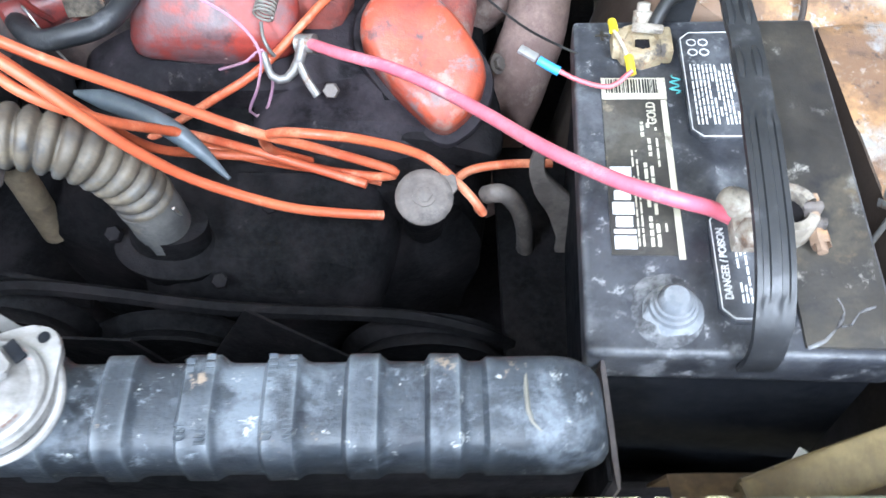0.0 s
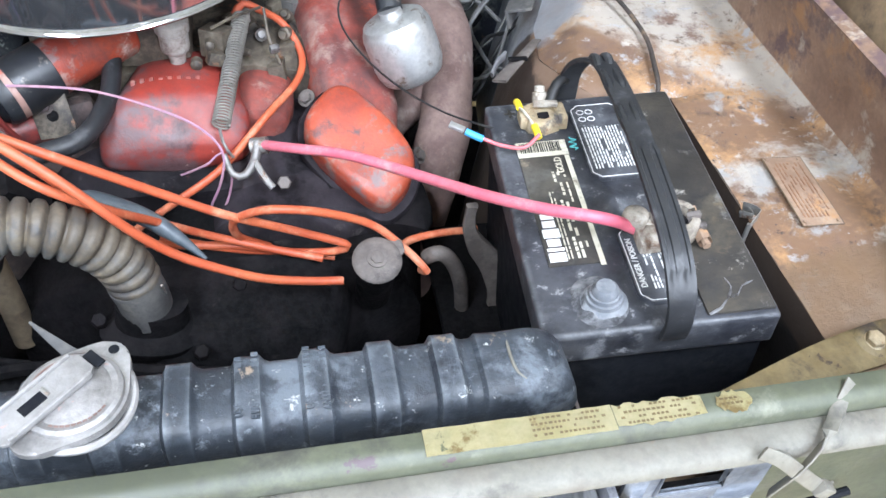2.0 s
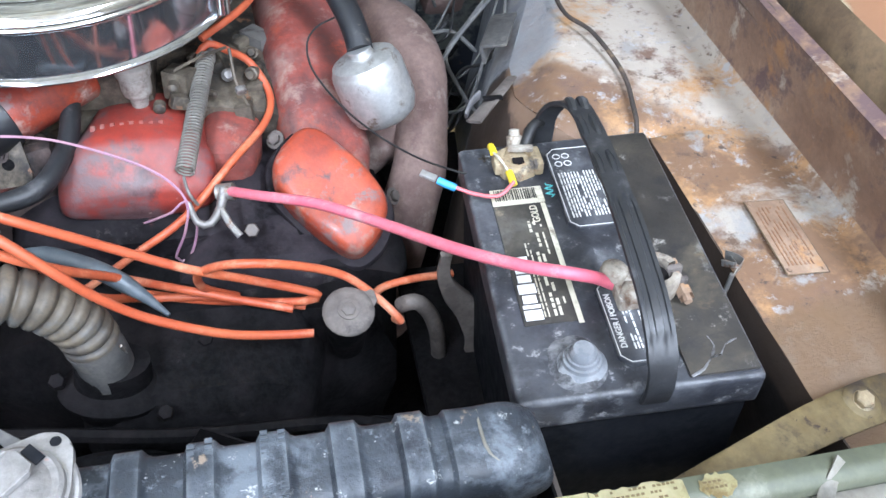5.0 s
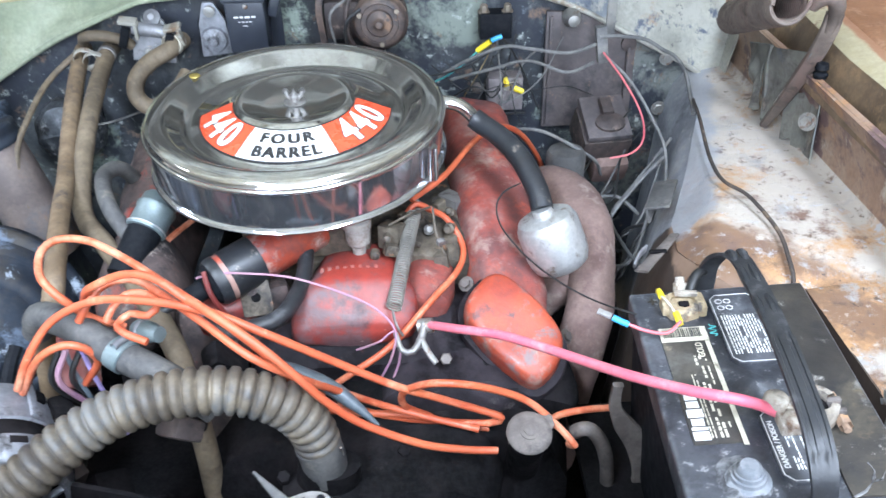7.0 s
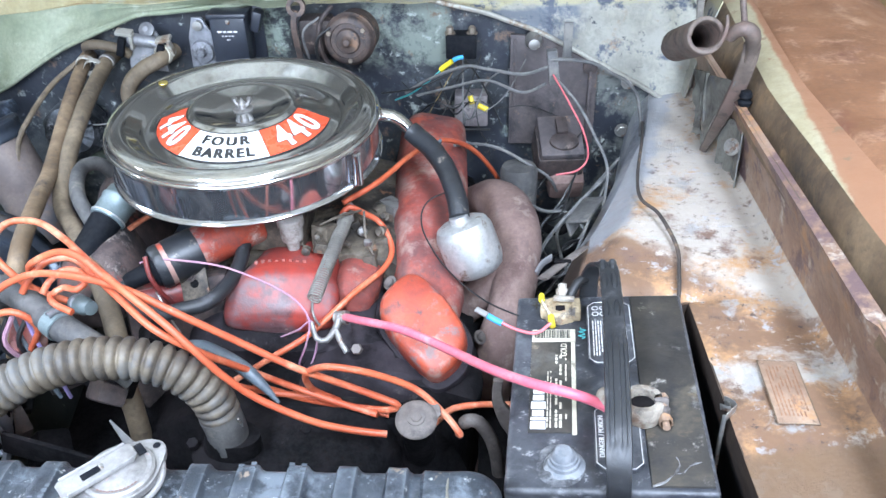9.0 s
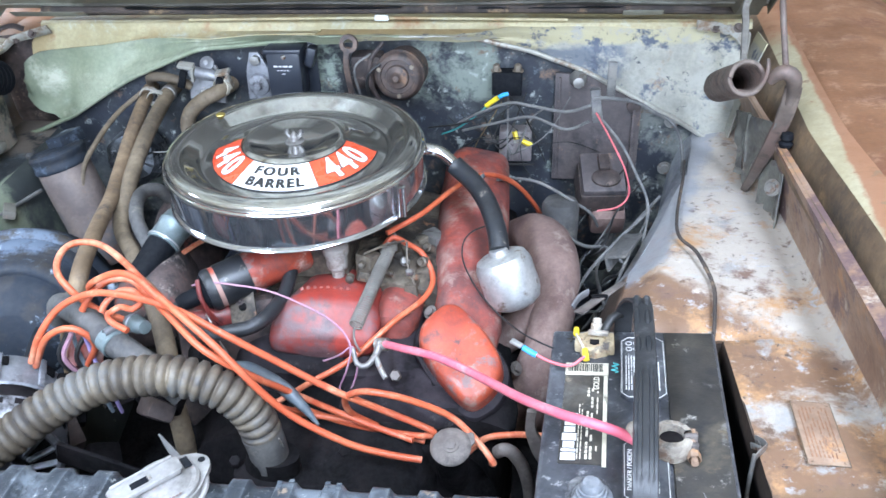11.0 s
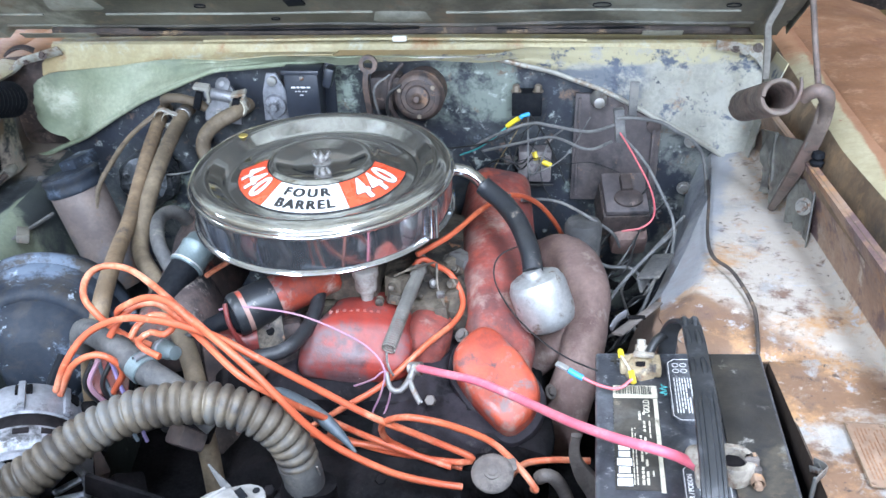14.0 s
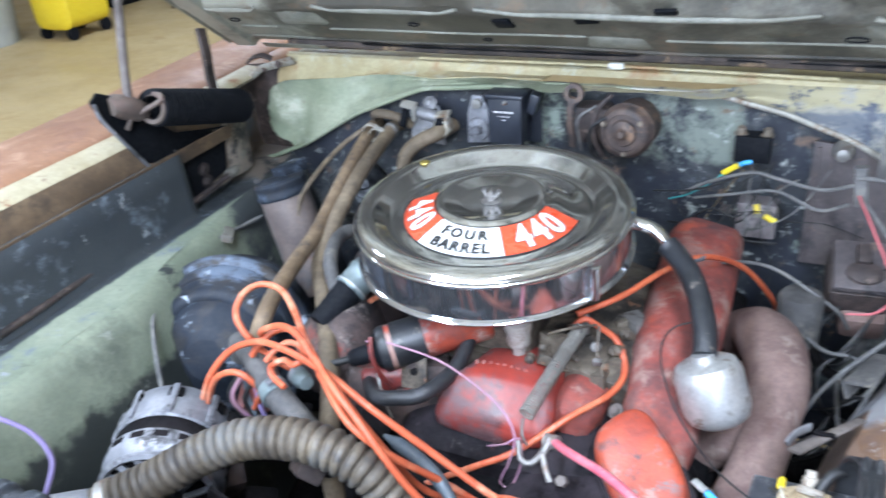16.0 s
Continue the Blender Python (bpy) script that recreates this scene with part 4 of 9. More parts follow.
def hood():
    h = thing("hood", "raised car hood, grey-green ribbed underside", "hood", pose(0, 1.022, 1.038, 0, 0, 0))
    ca, sa = math.cos(HOOD_A), math.sin(HOOD_A)

    def at(x, s, d):
        """s along the hood from its hinge edge, d out of its underside."""
        return (x, -s * ca - d * sa, s * sa - d * ca)
    prof = [(0.0, -0.012), (0.0, 0.003), (0.010, 0.008), (0.024, 0.008), (0.028, 0.001), (0.033, 0.001), (0.038, 0.010), (0.074, 0.011), (0.086, 0.011), (0.138, 0.009), (0.146, 0.013), (0.160, 0.013), (0.168, 0.008), (0.174, -0.006),
            (0.18, -0.010), (0.30, -0.012), (0.312, 0.008), (0.36, 0.010), (0.372, -0.012), (0.62, -0.014), (0.63, 0.008), (0.69, 0.008), (0.70, -0.014),
            (1.0, -0.014), (1.01, 0.008), (1.2, 0.008), (1.22, -0.014)]
    xs = [-0.75 + 0.0140 * i for i in range(101)]
    bm = add_sheet(B(), [[at(x, s, d + 0.004 * noise.noise(Vector((x * 4, s * 7, 0))) + (0.016 * max(0.0, 1 - (abs(((x + 0.05 + 0.12 * s) * 3.4) % 1 - 0.5) / 0.16) ** 4) if 0.17 < s < 1.2 and d < 0 else 0.0)) for s, d in prof] for x in xs])
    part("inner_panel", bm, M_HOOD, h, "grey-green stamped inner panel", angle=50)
    bm = add_sheet(B(), [[at(x, s, -0.03) for s in (-0.005, 0.4, 0.8, 1.23)] for x in (-0.765, -0.3, 0.3, 0.67)], 0.001)
    part("skin", bm, M_FENDER, h)
    for x in (-0.75, 0.655):
        part("side_flange", add_sheet(B(), [[at(x, s, d) for d in (0.016, 0.0, -0.03)] for s in [0.05 * k for k in range(25)]], 0.0015), M_HOOD, h)
        part("side_rib", add_sheet(B(), [[at(x * (1 - 0.10 * w), s, 0.018 if 0.2 < w < 0.9 else 0.0) for w in (0.1, 0.25, 0.8, 0.95)] for s in [0.05 * k for k in range(25)]], 0.0015), M_HOOD, h)

    def wave(x, s):
        return 0.004 * noise.noise(Vector((x * 4, s * 7, 0)))
    # pale rolled rims of the stamped openings, and the pressed line along the rear rail, its highlight painted pale
    for x0, x1, s0, r in ((-0.70, -0.575, 0.150, 0.0065), (-0.46, -0.20, 0.155, 0.0060), (-0.17, 0.30, 0.158, 0.0060), (0.36, 0.60, 0.152, 0.0065)):
        pts = [at(lerp(x0, x1, k / 8), s0 + (0.012 if k in (0, 8) else 0.0), 0.012 + wave(lerp(x0, x1, k / 8), s0)) for k in range(9)]
        part("opening_rim", add_tube(B(), pts, lambda q, t, r=r: r * (0.45 + 0.55 * math.sin(math.pi * min(1, max(0.05, q / t)))), 10, 0.012), M_HOODRIM, h, "pale rolled rim of a stamped opening")
    for x0, x1 in ((-0.66, -0.58), (-0.47, -0.02), (0.10, 0.56)):
        part("pressed_line", add_tube(B(), [at(lerp(x0, x1, k / 8), 0.081, 0.0108 + wave(lerp(x0, x1, k / 8), 0.08)) for k in range(9)], 0.0028, 8, 0.012), M_HOODRIM, h, "pressed line with its highlight painted pale")
    # pads
    for pts, lab in ((((-0.575, 0.088), (-0.445, 0.088), (-0.485, 0.165), (-0.540, 0.165)), "pale trapezoid stiffener"), (((-0.035, 0.040), (0.085, 0.040), (0.080, 0.088), (-0.030, 0.088)), "pale raised pad"), (((0.36, 0.092), (0.40, 0.092), (0.415, 0.15), (0.345, 0.15)), "grey stamped stiffener")):
        rows = []
        for v in range(7):
            l, r_ = Vector(pts[0]).lerp(Vector(pts[3]), v / 6), Vector(pts[1]).lerp(Vector(pts[2]), v / 6)
            row = []
            for u in range(11):
                q = l.lerp(r_, u / 10)
                rise = 0.0065 * min(1.0, 3.2 * min(u, 10 - u) / 10, 3.0 * min(v + 0.2, 6.2 - v) / 6)
                row.append(at(q.x, q.y, 0.0085 + rise + wave(q.x, q.y)))
            rows.append(row)
        part("stiffener", add_sheet(B(), rows, 0.0012), M_HOODRIM if "pale" in lab else M_HOOD, h, lab, angle=60)
    turn = Euler((math.pi - HOOD_A, 0, 0)).to_matrix().to_4x4()
    for x, s, w, l in ((-0.299, 0.107, 0.010, 0.0055), (-0.187, 0.059, 0.008, 0.0045), (0.345, 0.098, 0.015, 0.0075), (0.545, 0.100, 0.012, 0.006), (-0.66, 0.105, 0.012, 0.006), (-0.70, 0.070, 0.009, 0.005)):
        m = Matrix.Translation(at(x, s, 0.0122 + wave(x, s))) @ turn @ Matrix.Diagonal((w, l, 1, 1))
        part("hole", add_lathe(B(), [(1.0, 0.0), (0.96, 0.0006), (0.94, -0.004), (0, -0.004)], m, 20), M_BLACKPLASTIC, h, "dark oval drain hole")
    for x, s, w, l in ((-0.140, 0.121, 0.030, 0.026), (-0.007, 0.136, 0.034, 0.013), (0.11, 0.176, 0.030, 0.012)):
        part("slot", add_box(B(), at(x, s, 0.0106 + wave(x, s)), (w, l, 0.005), 0.0012, turn @ pose(0, 0, 0, 0, 0, 8)), M_BLACKPLASTIC, h, "dark rectangular opening")
    st = thing("hood_seal_strip", "torn dark rubber strip along the hood's rear edge", "seal", pose(0, 1.022, 1.038))
    part("strip", add_tube(B(), [at(x, 0.012 + 0.004 * math.sin(9 * x), 0.012) for x in (-0.6, -0.3, 0, 0.3, 0.56)], 0.0072, 8), M_SEAL, st)
    # Ragged black strips stand in for the dark gap along the torn seal.
    part("torn_gap_strip", add_ribbon(B(), [at(x, 0.0225 + 0.0035 * math.sin(23 * x), 0.0140) for x in (-0.44, -0.30, -0.12, 0.0, 0.05)], (0, -0.79, 0.61), lambda u: 0.007 + 0.004 * math.sin(31 * u), 0.0016), M_BLACKPLASTIC, st, "ragged black strip in place of the dark torn gap")
    part("torn_gap_strip", add_ribbon(B(), [at(x, 0.0215 + 0.003 * math.sin(19 * x), 0.0140) for x in (0.18, 0.26, 0.34, 0.42)], (0, -0.79, 0.61), lambda u: 0.005 + 0.004 * math.sin(17 * u), 0.0016), M_BLACKPLASTIC, st, "ragged black strip in place of the dark torn gap")
    for x0, x1 in ((-0.66, -0.52), (0.42, 0.485)):
        part("tape", add_ribbon(B(), [at(lerp(x0, x1, k / 3), 0.011, 0.0185) for k in range(4)], (0, -0.79, 0.61), 0.019, 0.0012), M_HOODRIM, st, "pale grey tape over the strip's end")


RIM = [(-1.0, -0.5), (-0.82, -1), (0, -1.06), (0.82, -1), (1.0, -0.5), (1.0, 0.5), (0.82, 1), (0, 1.06), (-0.82, 1), (-1.0, 0.5)]


def add_ribbon(bm, pts, wdir, w, th):
    """Flat bent strip of width w along wdir and thickness th, swept along pts."""
    pts = spline(pts, 0.006)
    wv = Vector(wdir).normalized()
    rings = []
    for k, p in enumerate(pts):
        t = (pts[min(k + 1, len(pts) - 1)] - pts[max(k - 1, 0)]).normalized()
        side = (wv - t * wv.dot(t)).normalized()
        nrm = t.cross(side)
        ww = w(k / (len(pts) - 1)) if callable(w) else w
        rings.append([bm.verts.new(p + side * a * ww / 2 + nrm * b * th / 2) for a, b in RIM])
    for r0, r1 in zip(rings, rings[1:]):
        for q in range(10):
            bm.faces.new((r0[q], r0[(q + 1) % 10], r1[(q + 1) % 10], r1[q]))
    bm.faces.new(rings[0][::-1]), bm.faces.new(rings[-1])
    return bm


def hinge(s):
    h = thing("hinge_assembly", "rusty hood hinge with a heavy coil spring" if s > 0 else "black hood hinge with a heavy coil spring", "hinge", pose(0, 0, 0), group="hood hinges")
    spr = M_SPRING if s > 0 else M_BLACKPLASTIC
    a, b = Vector((0.545, 0.645, 1.042)), Vector((0.551, 0.815, 0.971))
    if s < 0:
        a, b = Vector((-0.600, 0.636, 1.033)), Vector((-0.605, 0.84, 0.968))
    d = b - a
    m = along(a, d)
    L = d.length
    n = 34 if s > 0 else 20
    R = 0.0205 if s > 0 else 0.0235
    helix = [m @ Vector((R * math.cos(2 * math.pi * k / 22), R * math.sin(2 * math.pi * k / 22), L * k / (22 * n))) for k in range(22 * n + 1)]
    part("spring", add_tube(B(), helix, L / n * 0.56, 8, smooth=False), spr, h, "tight heavy coil spring")
    part("spring_bore", add_lathe(B(), [(R - 0.0015, 0.003), (R - 0.002, L * 0.96), (0, L * 0.96)], m, 24), M_BROWNMETAL, h, "dark inside of the spring")

    def plate(name, outline, x0, th, mat, lab=""):
        bm = B()
        lo = [bm.verts.new((x0, y, z)) for y, z in outline]
        hi = [bm.verts.new((x0 + s * th, y, z)) for y, z in outline]
        bm.faces.new(lo), bm.faces.new(hi[::-1])
        for k in range(len(outline)):
            bm.faces.new((lo[k], lo[(k + 1) % len(outline)], hi[(k + 1) % len(outline)], hi[k]))
        bmesh.ops.bevel(bm, geom=list(bm.edges), offset=0.0012, segments=1, affect="EDGES")
        return part(name, bm, mat, h, lab)
    if s > 0:
        part("spring_hook", add_tube(B(), [a + Vector((-0.006, 0.010, -0.0215)), a + Vector((0.006, 0.001, -0.0195)), a + Vector((0.016, -0.004, -0.011)), a + Vector((0.0205, -0.006, 0.002)), a + Vector((0.022, -0.006, 0.014)), a + Vector((0.022, 0.002, 0.024))], lambda q, t: 0.0034 * (1 - 0.35 * q / t), 10), spr, h, "bent spring hook")
        arm = part("arm", add_ribbon(B(), [(0.6035, 0.6455, 1.030), (0.604, 0.652, 1.005), (0.603, 0.668, 0.968), (0.599, 0.694, 0.918), (0.594, 0.718, 0.874), (0.590, 0.736, 0.842)], (0.9, -0.4, 0.0), lambda u: 0.021 + 0.004 * math.sin(3.1 * u) - 0.011 * u, 0.009), spr, h, "rust-purple bent hinge arm")
        part("rolled_end", add_tube(B(), [(0.575, 0.648, 1.038), (0.578, 0.643, 1.046), (0.585, 0.638, 1.052), (0.594, 0.637, 1.050), (0.601, 0.640, 1.040), (0.604, 0.646, 1.024), (0.604, 0.651, 1.006)], lambda q, t: 0.0105 - 0.0035 * abs(2 * q / t - 0.9), 14), spr, arm, "rolled-over end of the arm")
        def tri(name, a, b, c, dent, lab):
            """Dented triangular sheet between three corners."""
            a, b, c = Vector(a), Vector(b), Vector(c)
            n = 9
            rows = [[lerp(lerp(a, b, k / n), lerp(a, c, k / n), q / n) + Vector((dent * noise.noise(Vector((k * 0.45, q * 0.45, dent * 900))), 0, 0)) for q in range(n + 1)] for k in range(1, n + 1)]
            return part(name, add_sheet(B(), rows, 0.0025), M_HINGEPLATE, h, lab, angle=60)
        tri("bracket", (0.590, 0.738, 0.840), (0.586, 0.748, 0.952), (0.596, 0.662, 0.975), 0.006, "grey-olive triangular hinge plate")
        tri("rear_bracket", (0.588, 0.765, 0.842), (0.580, 0.806, 0.938), (0.583, 0.752, 0.954), 0.010, "dark crumpled rear hinge plate")
        part("bracket_fold", add_ribbon(B(), [(0.583, 0.750, 0.954), (0.584, 0.748, 0.915), (0.588, 0.743, 0.872), (0.590, 0.742, 0.846)], (0, 1, 0.1), 0.009, 0.005), M_HINGEPLATE, h, "folded plate edge")
        for k, (y0, w) in enumerate(((0.632, 0.026), (0.662, 0.030), (0.690, 0.022))):
            rows = [[(0.606 + 0.006 * math.sin(2.2 * v + k) + 0.004 * u, y0 + w * (v - 0.5) + 0.018 * u, 0.846 + 0.082 * u - 0.020 * abs(v - 0.4) - 0.010 * k * u) for v in (0, 0.25, 0.5, 0.75, 1)] for u in (0, 0.2, 0.4, 0.6, 0.8, 1)]
            part("crumpled_flange", add_sheet(B(), rows, 0.002), M_HINGEPLATE, h, "crumpled grey mounting flange", angle=60)
        part("link", add_tube(B(), [(0.593, 0.650, 1.045), (0.588, 0.678, 1.095), (0.583, 0.70, 1.142), (0.570, 0.75, 1.248)], 0.0040, 10), spr, h, "straight purple-brown hinge rod")
        part("rear_link", add_ribbon(B(), [(0.600, 0.90, 0.985), (0.597, 0.90, 1.015), (0.594, 0.90, 1.045), (0.591, 0.90, 1.068), (0.602, 0.90, 1.098), (0.612, 0.90, 1.130)], (1, 0, 0.2), 0.0105, 0.005), M_LINK, h, "curved grey rear link")
        part("bolt", add_bolt(B(), along((0.600, 0.640, 0.892), (-0.8, -0.6, 0.3)), 0.008, 0.007), M_STEEL, h)
        r = thing("rubber_bumper", "small black rubber hood bumper", "bumper", pose(0.612, 0.66, 0.943))
        part("bumper", add_lathe(B(), [(0, 0), (0.008, 0), (0.0095, 0.005), (0.006, 0.008), (0.0085, 0.012), (0.007, 0.019), (0, 0.021)], None, 20), M_BLACKPLASTIC, r)
        zx, zs = 0.585, 1
    else:
        part("spring_hook", add_tube(B(), [m @ Vector((0.004, 0.024, 0.002)), m @ Vector((-0.022, 0.014, -0.004)), Vector((-0.618, 0.616, 1.026)), Vector((-0.622, 0.606, 1.018)), Vector((-0.626, 0.602, 1.008))], 0.0040, 10), M_SPRING, h, "rusty spring hook")
        part("spring_mouth", add_lathe(B(), [(0.0185, -0.002), (0.0245, -0.003), (0.0265, 0.002), (0.0255, 0.008), (0.0185, 0.006), (0.0185, -0.002)], m, 28), M_SPRING, h, "worn bare end coil")
        plate("arm", [(0.555, 1.065), (0.566, 1.03), (0.685, 0.85), (0.715, 0.846), (0.80, 0.86), (0.82, 0.935), (0.70, 0.965), (0.60, 1.06), (0.57, 1.075)], -0.632, 0.005, M_BLACKPLASTIC)
        part("arm_edge", add_tube(B(), [(-0.628, 0.556, 1.062), (-0.628, 0.567, 1.029), (-0.628, 0.64, 0.918), (-0.628, 0.70, 0.848)], 0.003, 6), M_ALLOY, h, "worn bright plate edge")
        rows = [[(-0.642 + 0.008 * noise.noise(Vector((y * 22, z * 22, 5))), y, z) for z in [0.835 + 0.011 * k for k in range(10)]] for y in [0.75 + 0.012 * k for k in range(12)]]
        part("bracket", add_sheet(B(), rows, 0.003), M_LEFTAPRON, h, "mottled olive-brown hinge side plate", angle=60)
        part("link", add_tube(B(), [(-0.621, 0.612, 1.035), (-0.626, 0.625, 1.09), (-0.641, 0.662, 1.19), (-0.655, 0.695, 1.29)], 0.0070, 10), M_GREYCAST, h, "straight grey hinge rod")
        part("knuckle", rough_up(add_loft(B(), [(0.585, -0.630, 1.048, 0.012, 0.012, 20), (0.598, -0.630, 1.044, 0.019, 0.018, 20), (0.620, -0.624, 1.036, 0.020, 0.019, 20), (0.636, -0.618, 1.030, 0.012, 0.012, 20)], 20, 2.6), 0.004, 50), M_SPRING, h, "rusty cast knuckle of the hinge")
        part("rear_link", add_ribbon(B(), [(-0.650, 0.83, 0.985), (-0.652, 0.83, 1.02), (-0.650, 0.83, 1.06), (-0.660, 0.84, 1.10)], (0, 1, 0.2), 0.020, 0.008), M_BROWNMETAL, h, "rusty flat rear link")
        for y, z in ((0.742, 0.885), (0.745, 0.862)):
            part("bolt", add_bolt(B(), along((-0.630, y, z), (1, 0, 0)), 0.008, 0.006), M_BROWNMETAL, h)
        zx, zs = -0.612, -1
    if s < 0:
        part("cowl_bracket", add_ribbon(B(), [(-0.588, 0.986, 1.008), (-0.630, 0.980, 0.998), (-0.660, 0.975, 0.990), (-0.674, 0.970, 0.978), (-0.704, 0.950, 0.962)], (0, -0.5, 1), lambda u: 0.019 - 0.008 * u, 0.004), M_ZINC, h, "bright zinc hinge strap on the cowl")
        for x, z in ((-0.618, 1.002), (-0.652, 0.993)):
            part("cowl_bolt", add_bolt(B(), along((x, 0.979, z), (0, -0.9, 0.45)), 0.0055, 0.005), M_BROWNMETAL, h)
        part("cowl_lug", add_ribbon(B(), [(-0.640, 0.992, 1.006), (-0.655, 0.985, 1.014), (-0.676, 0.982, 1.010), (-0.69, 0.98, 1.000)], (0, 1, 0.4), 0.012, 0.004), M_BROWNMETAL, h, "rusty curled lug")
        return
    rows = [[(zx + zs * 0.040 * u, 0.985 + 0.004 * math.sin(7 * u), z - 0.010 * u + 0.003 * math.sin(11 * u)) for z in (1.014, 1.006, 0.999 if u < 0.8 else 0.980)] for u in (-1.2, -0.8, -0.4, 0, 0.2, 0.5, 0.8, 1.0)]
    part("cowl_bracket", add_sheet(B(), rows, 0.003), M_ZINC, h, "bright zinc hinge tongue on the cowl", angle=50)
    for q in (-0.4, 0.5):
        part("cowl_bolt", add_bolt(B(), along((zx + zs * 0.04 * q, 0.984, 1.010), (0, -0.8, 0.6)), 0.0055, 0.005), M_SPRING, h)


# ---- front: radiator support, radiator ----
def front_support():
    rows = [[(x, y, z + 0.004 * x) for y, z in ((-0.004, 0.86), (-0.002, 0.905), (-0.004, 0.9145), (-0.012, 0.9155), (-0.019, 0.914), (-0.021, 0.909), (-0.0215, 0.902))] for x in [-0.62 + 0.05 * i for i in range(25)]]
    single("radiator_support", add_sheet(B(), rows, 0.0015), M_GREEN, "faded green steel radiator support bar", "support", "structure", angle=60)
    rows = [[(x, y, z + 0.004 * x - 0.0004) for y, z in ((-0.0212, 0.885), (-0.0218, 0.9035), (-0.0245, 0.9045), (-0.036, 0.9025), (-0.0395, 0.899), (-0.040, 0.894))] for x in [-0.62 + 0.05 * i for i in range(25)]]
    single("front_flange", add_sheet(B(), rows, 0.0015), M_WHITEBAR, "dirty white front flange of the support", "support", "structure", angle=60)
    s = thing("warning_sticker", "torn yellow paper sticker on the green support bar", "sticker", pose(0, 0, 0))
    rng = random.Random(4)
    for name, x0, x1 in (("main_piece", 0.181, 0.2855), ("middle_piece", 0.286, 0.338), ("end_piece", 0.345, 0.367)):
        lo, hi = [], []
        n = 14
        for i in range(n + 1):
            x = lerp(x0, x1, i / n)
            ragged = 0.2 if name == "main_piece" else 1
            round_off = 0.0075 * (1 - math.sqrt(1 - (2 * i / n - 1) ** 2)) if name == "end_piece" else 0.006 * max(0.0, i / n - 0.8) if ragged > 0.5 else 0.0
            lo.append((x, -0.0198 + round_off + ragged * rng.uniform(0, 0.0022)))
            hi.append((x, -0.0036 - round_off - ragged * rng.uniform(0, 0.0026)))
        bm = B()
        vs0 = [bm.verts.new((x, y, 0.9163 + 0.004 * x)) for x, y in lo]
        vs1 = [bm.verts.new((x, y, 0.9163 + 0.004 * x)) for x, y in hi]
        for i in range(n):
            bm.faces.new((vs0[i], vs0[i + 1], vs1[i + 1], vs1[i]))
        bmesh.ops.solidify(bm, geom=list(bm.faces), thickness=0.0004)
        p = part(name, bm, M_STICKER, s, flat=True)
        bm = B()
        for y in (-0.0165, -0.0132, -0.0099, -0.0066):
            x = x0 + (0.058 if name == "main_piece" else 0.003)
            while x < x1 - 0.006:
                w = rng.uniform(0.0012, 0.0022)
                if rng.random() < 0.72 and (name != "end_piece" or -0.016 < y < -0.007):
                    add_box(bm, (x + w / 2, y, 0.9168 + 0.004 * x), (w, 0.0013, 0.0003), 0)
                x += w + 0.0009
        part("print", bm, M_STICKERINK, p, "unreadable brown printing", flat=True)


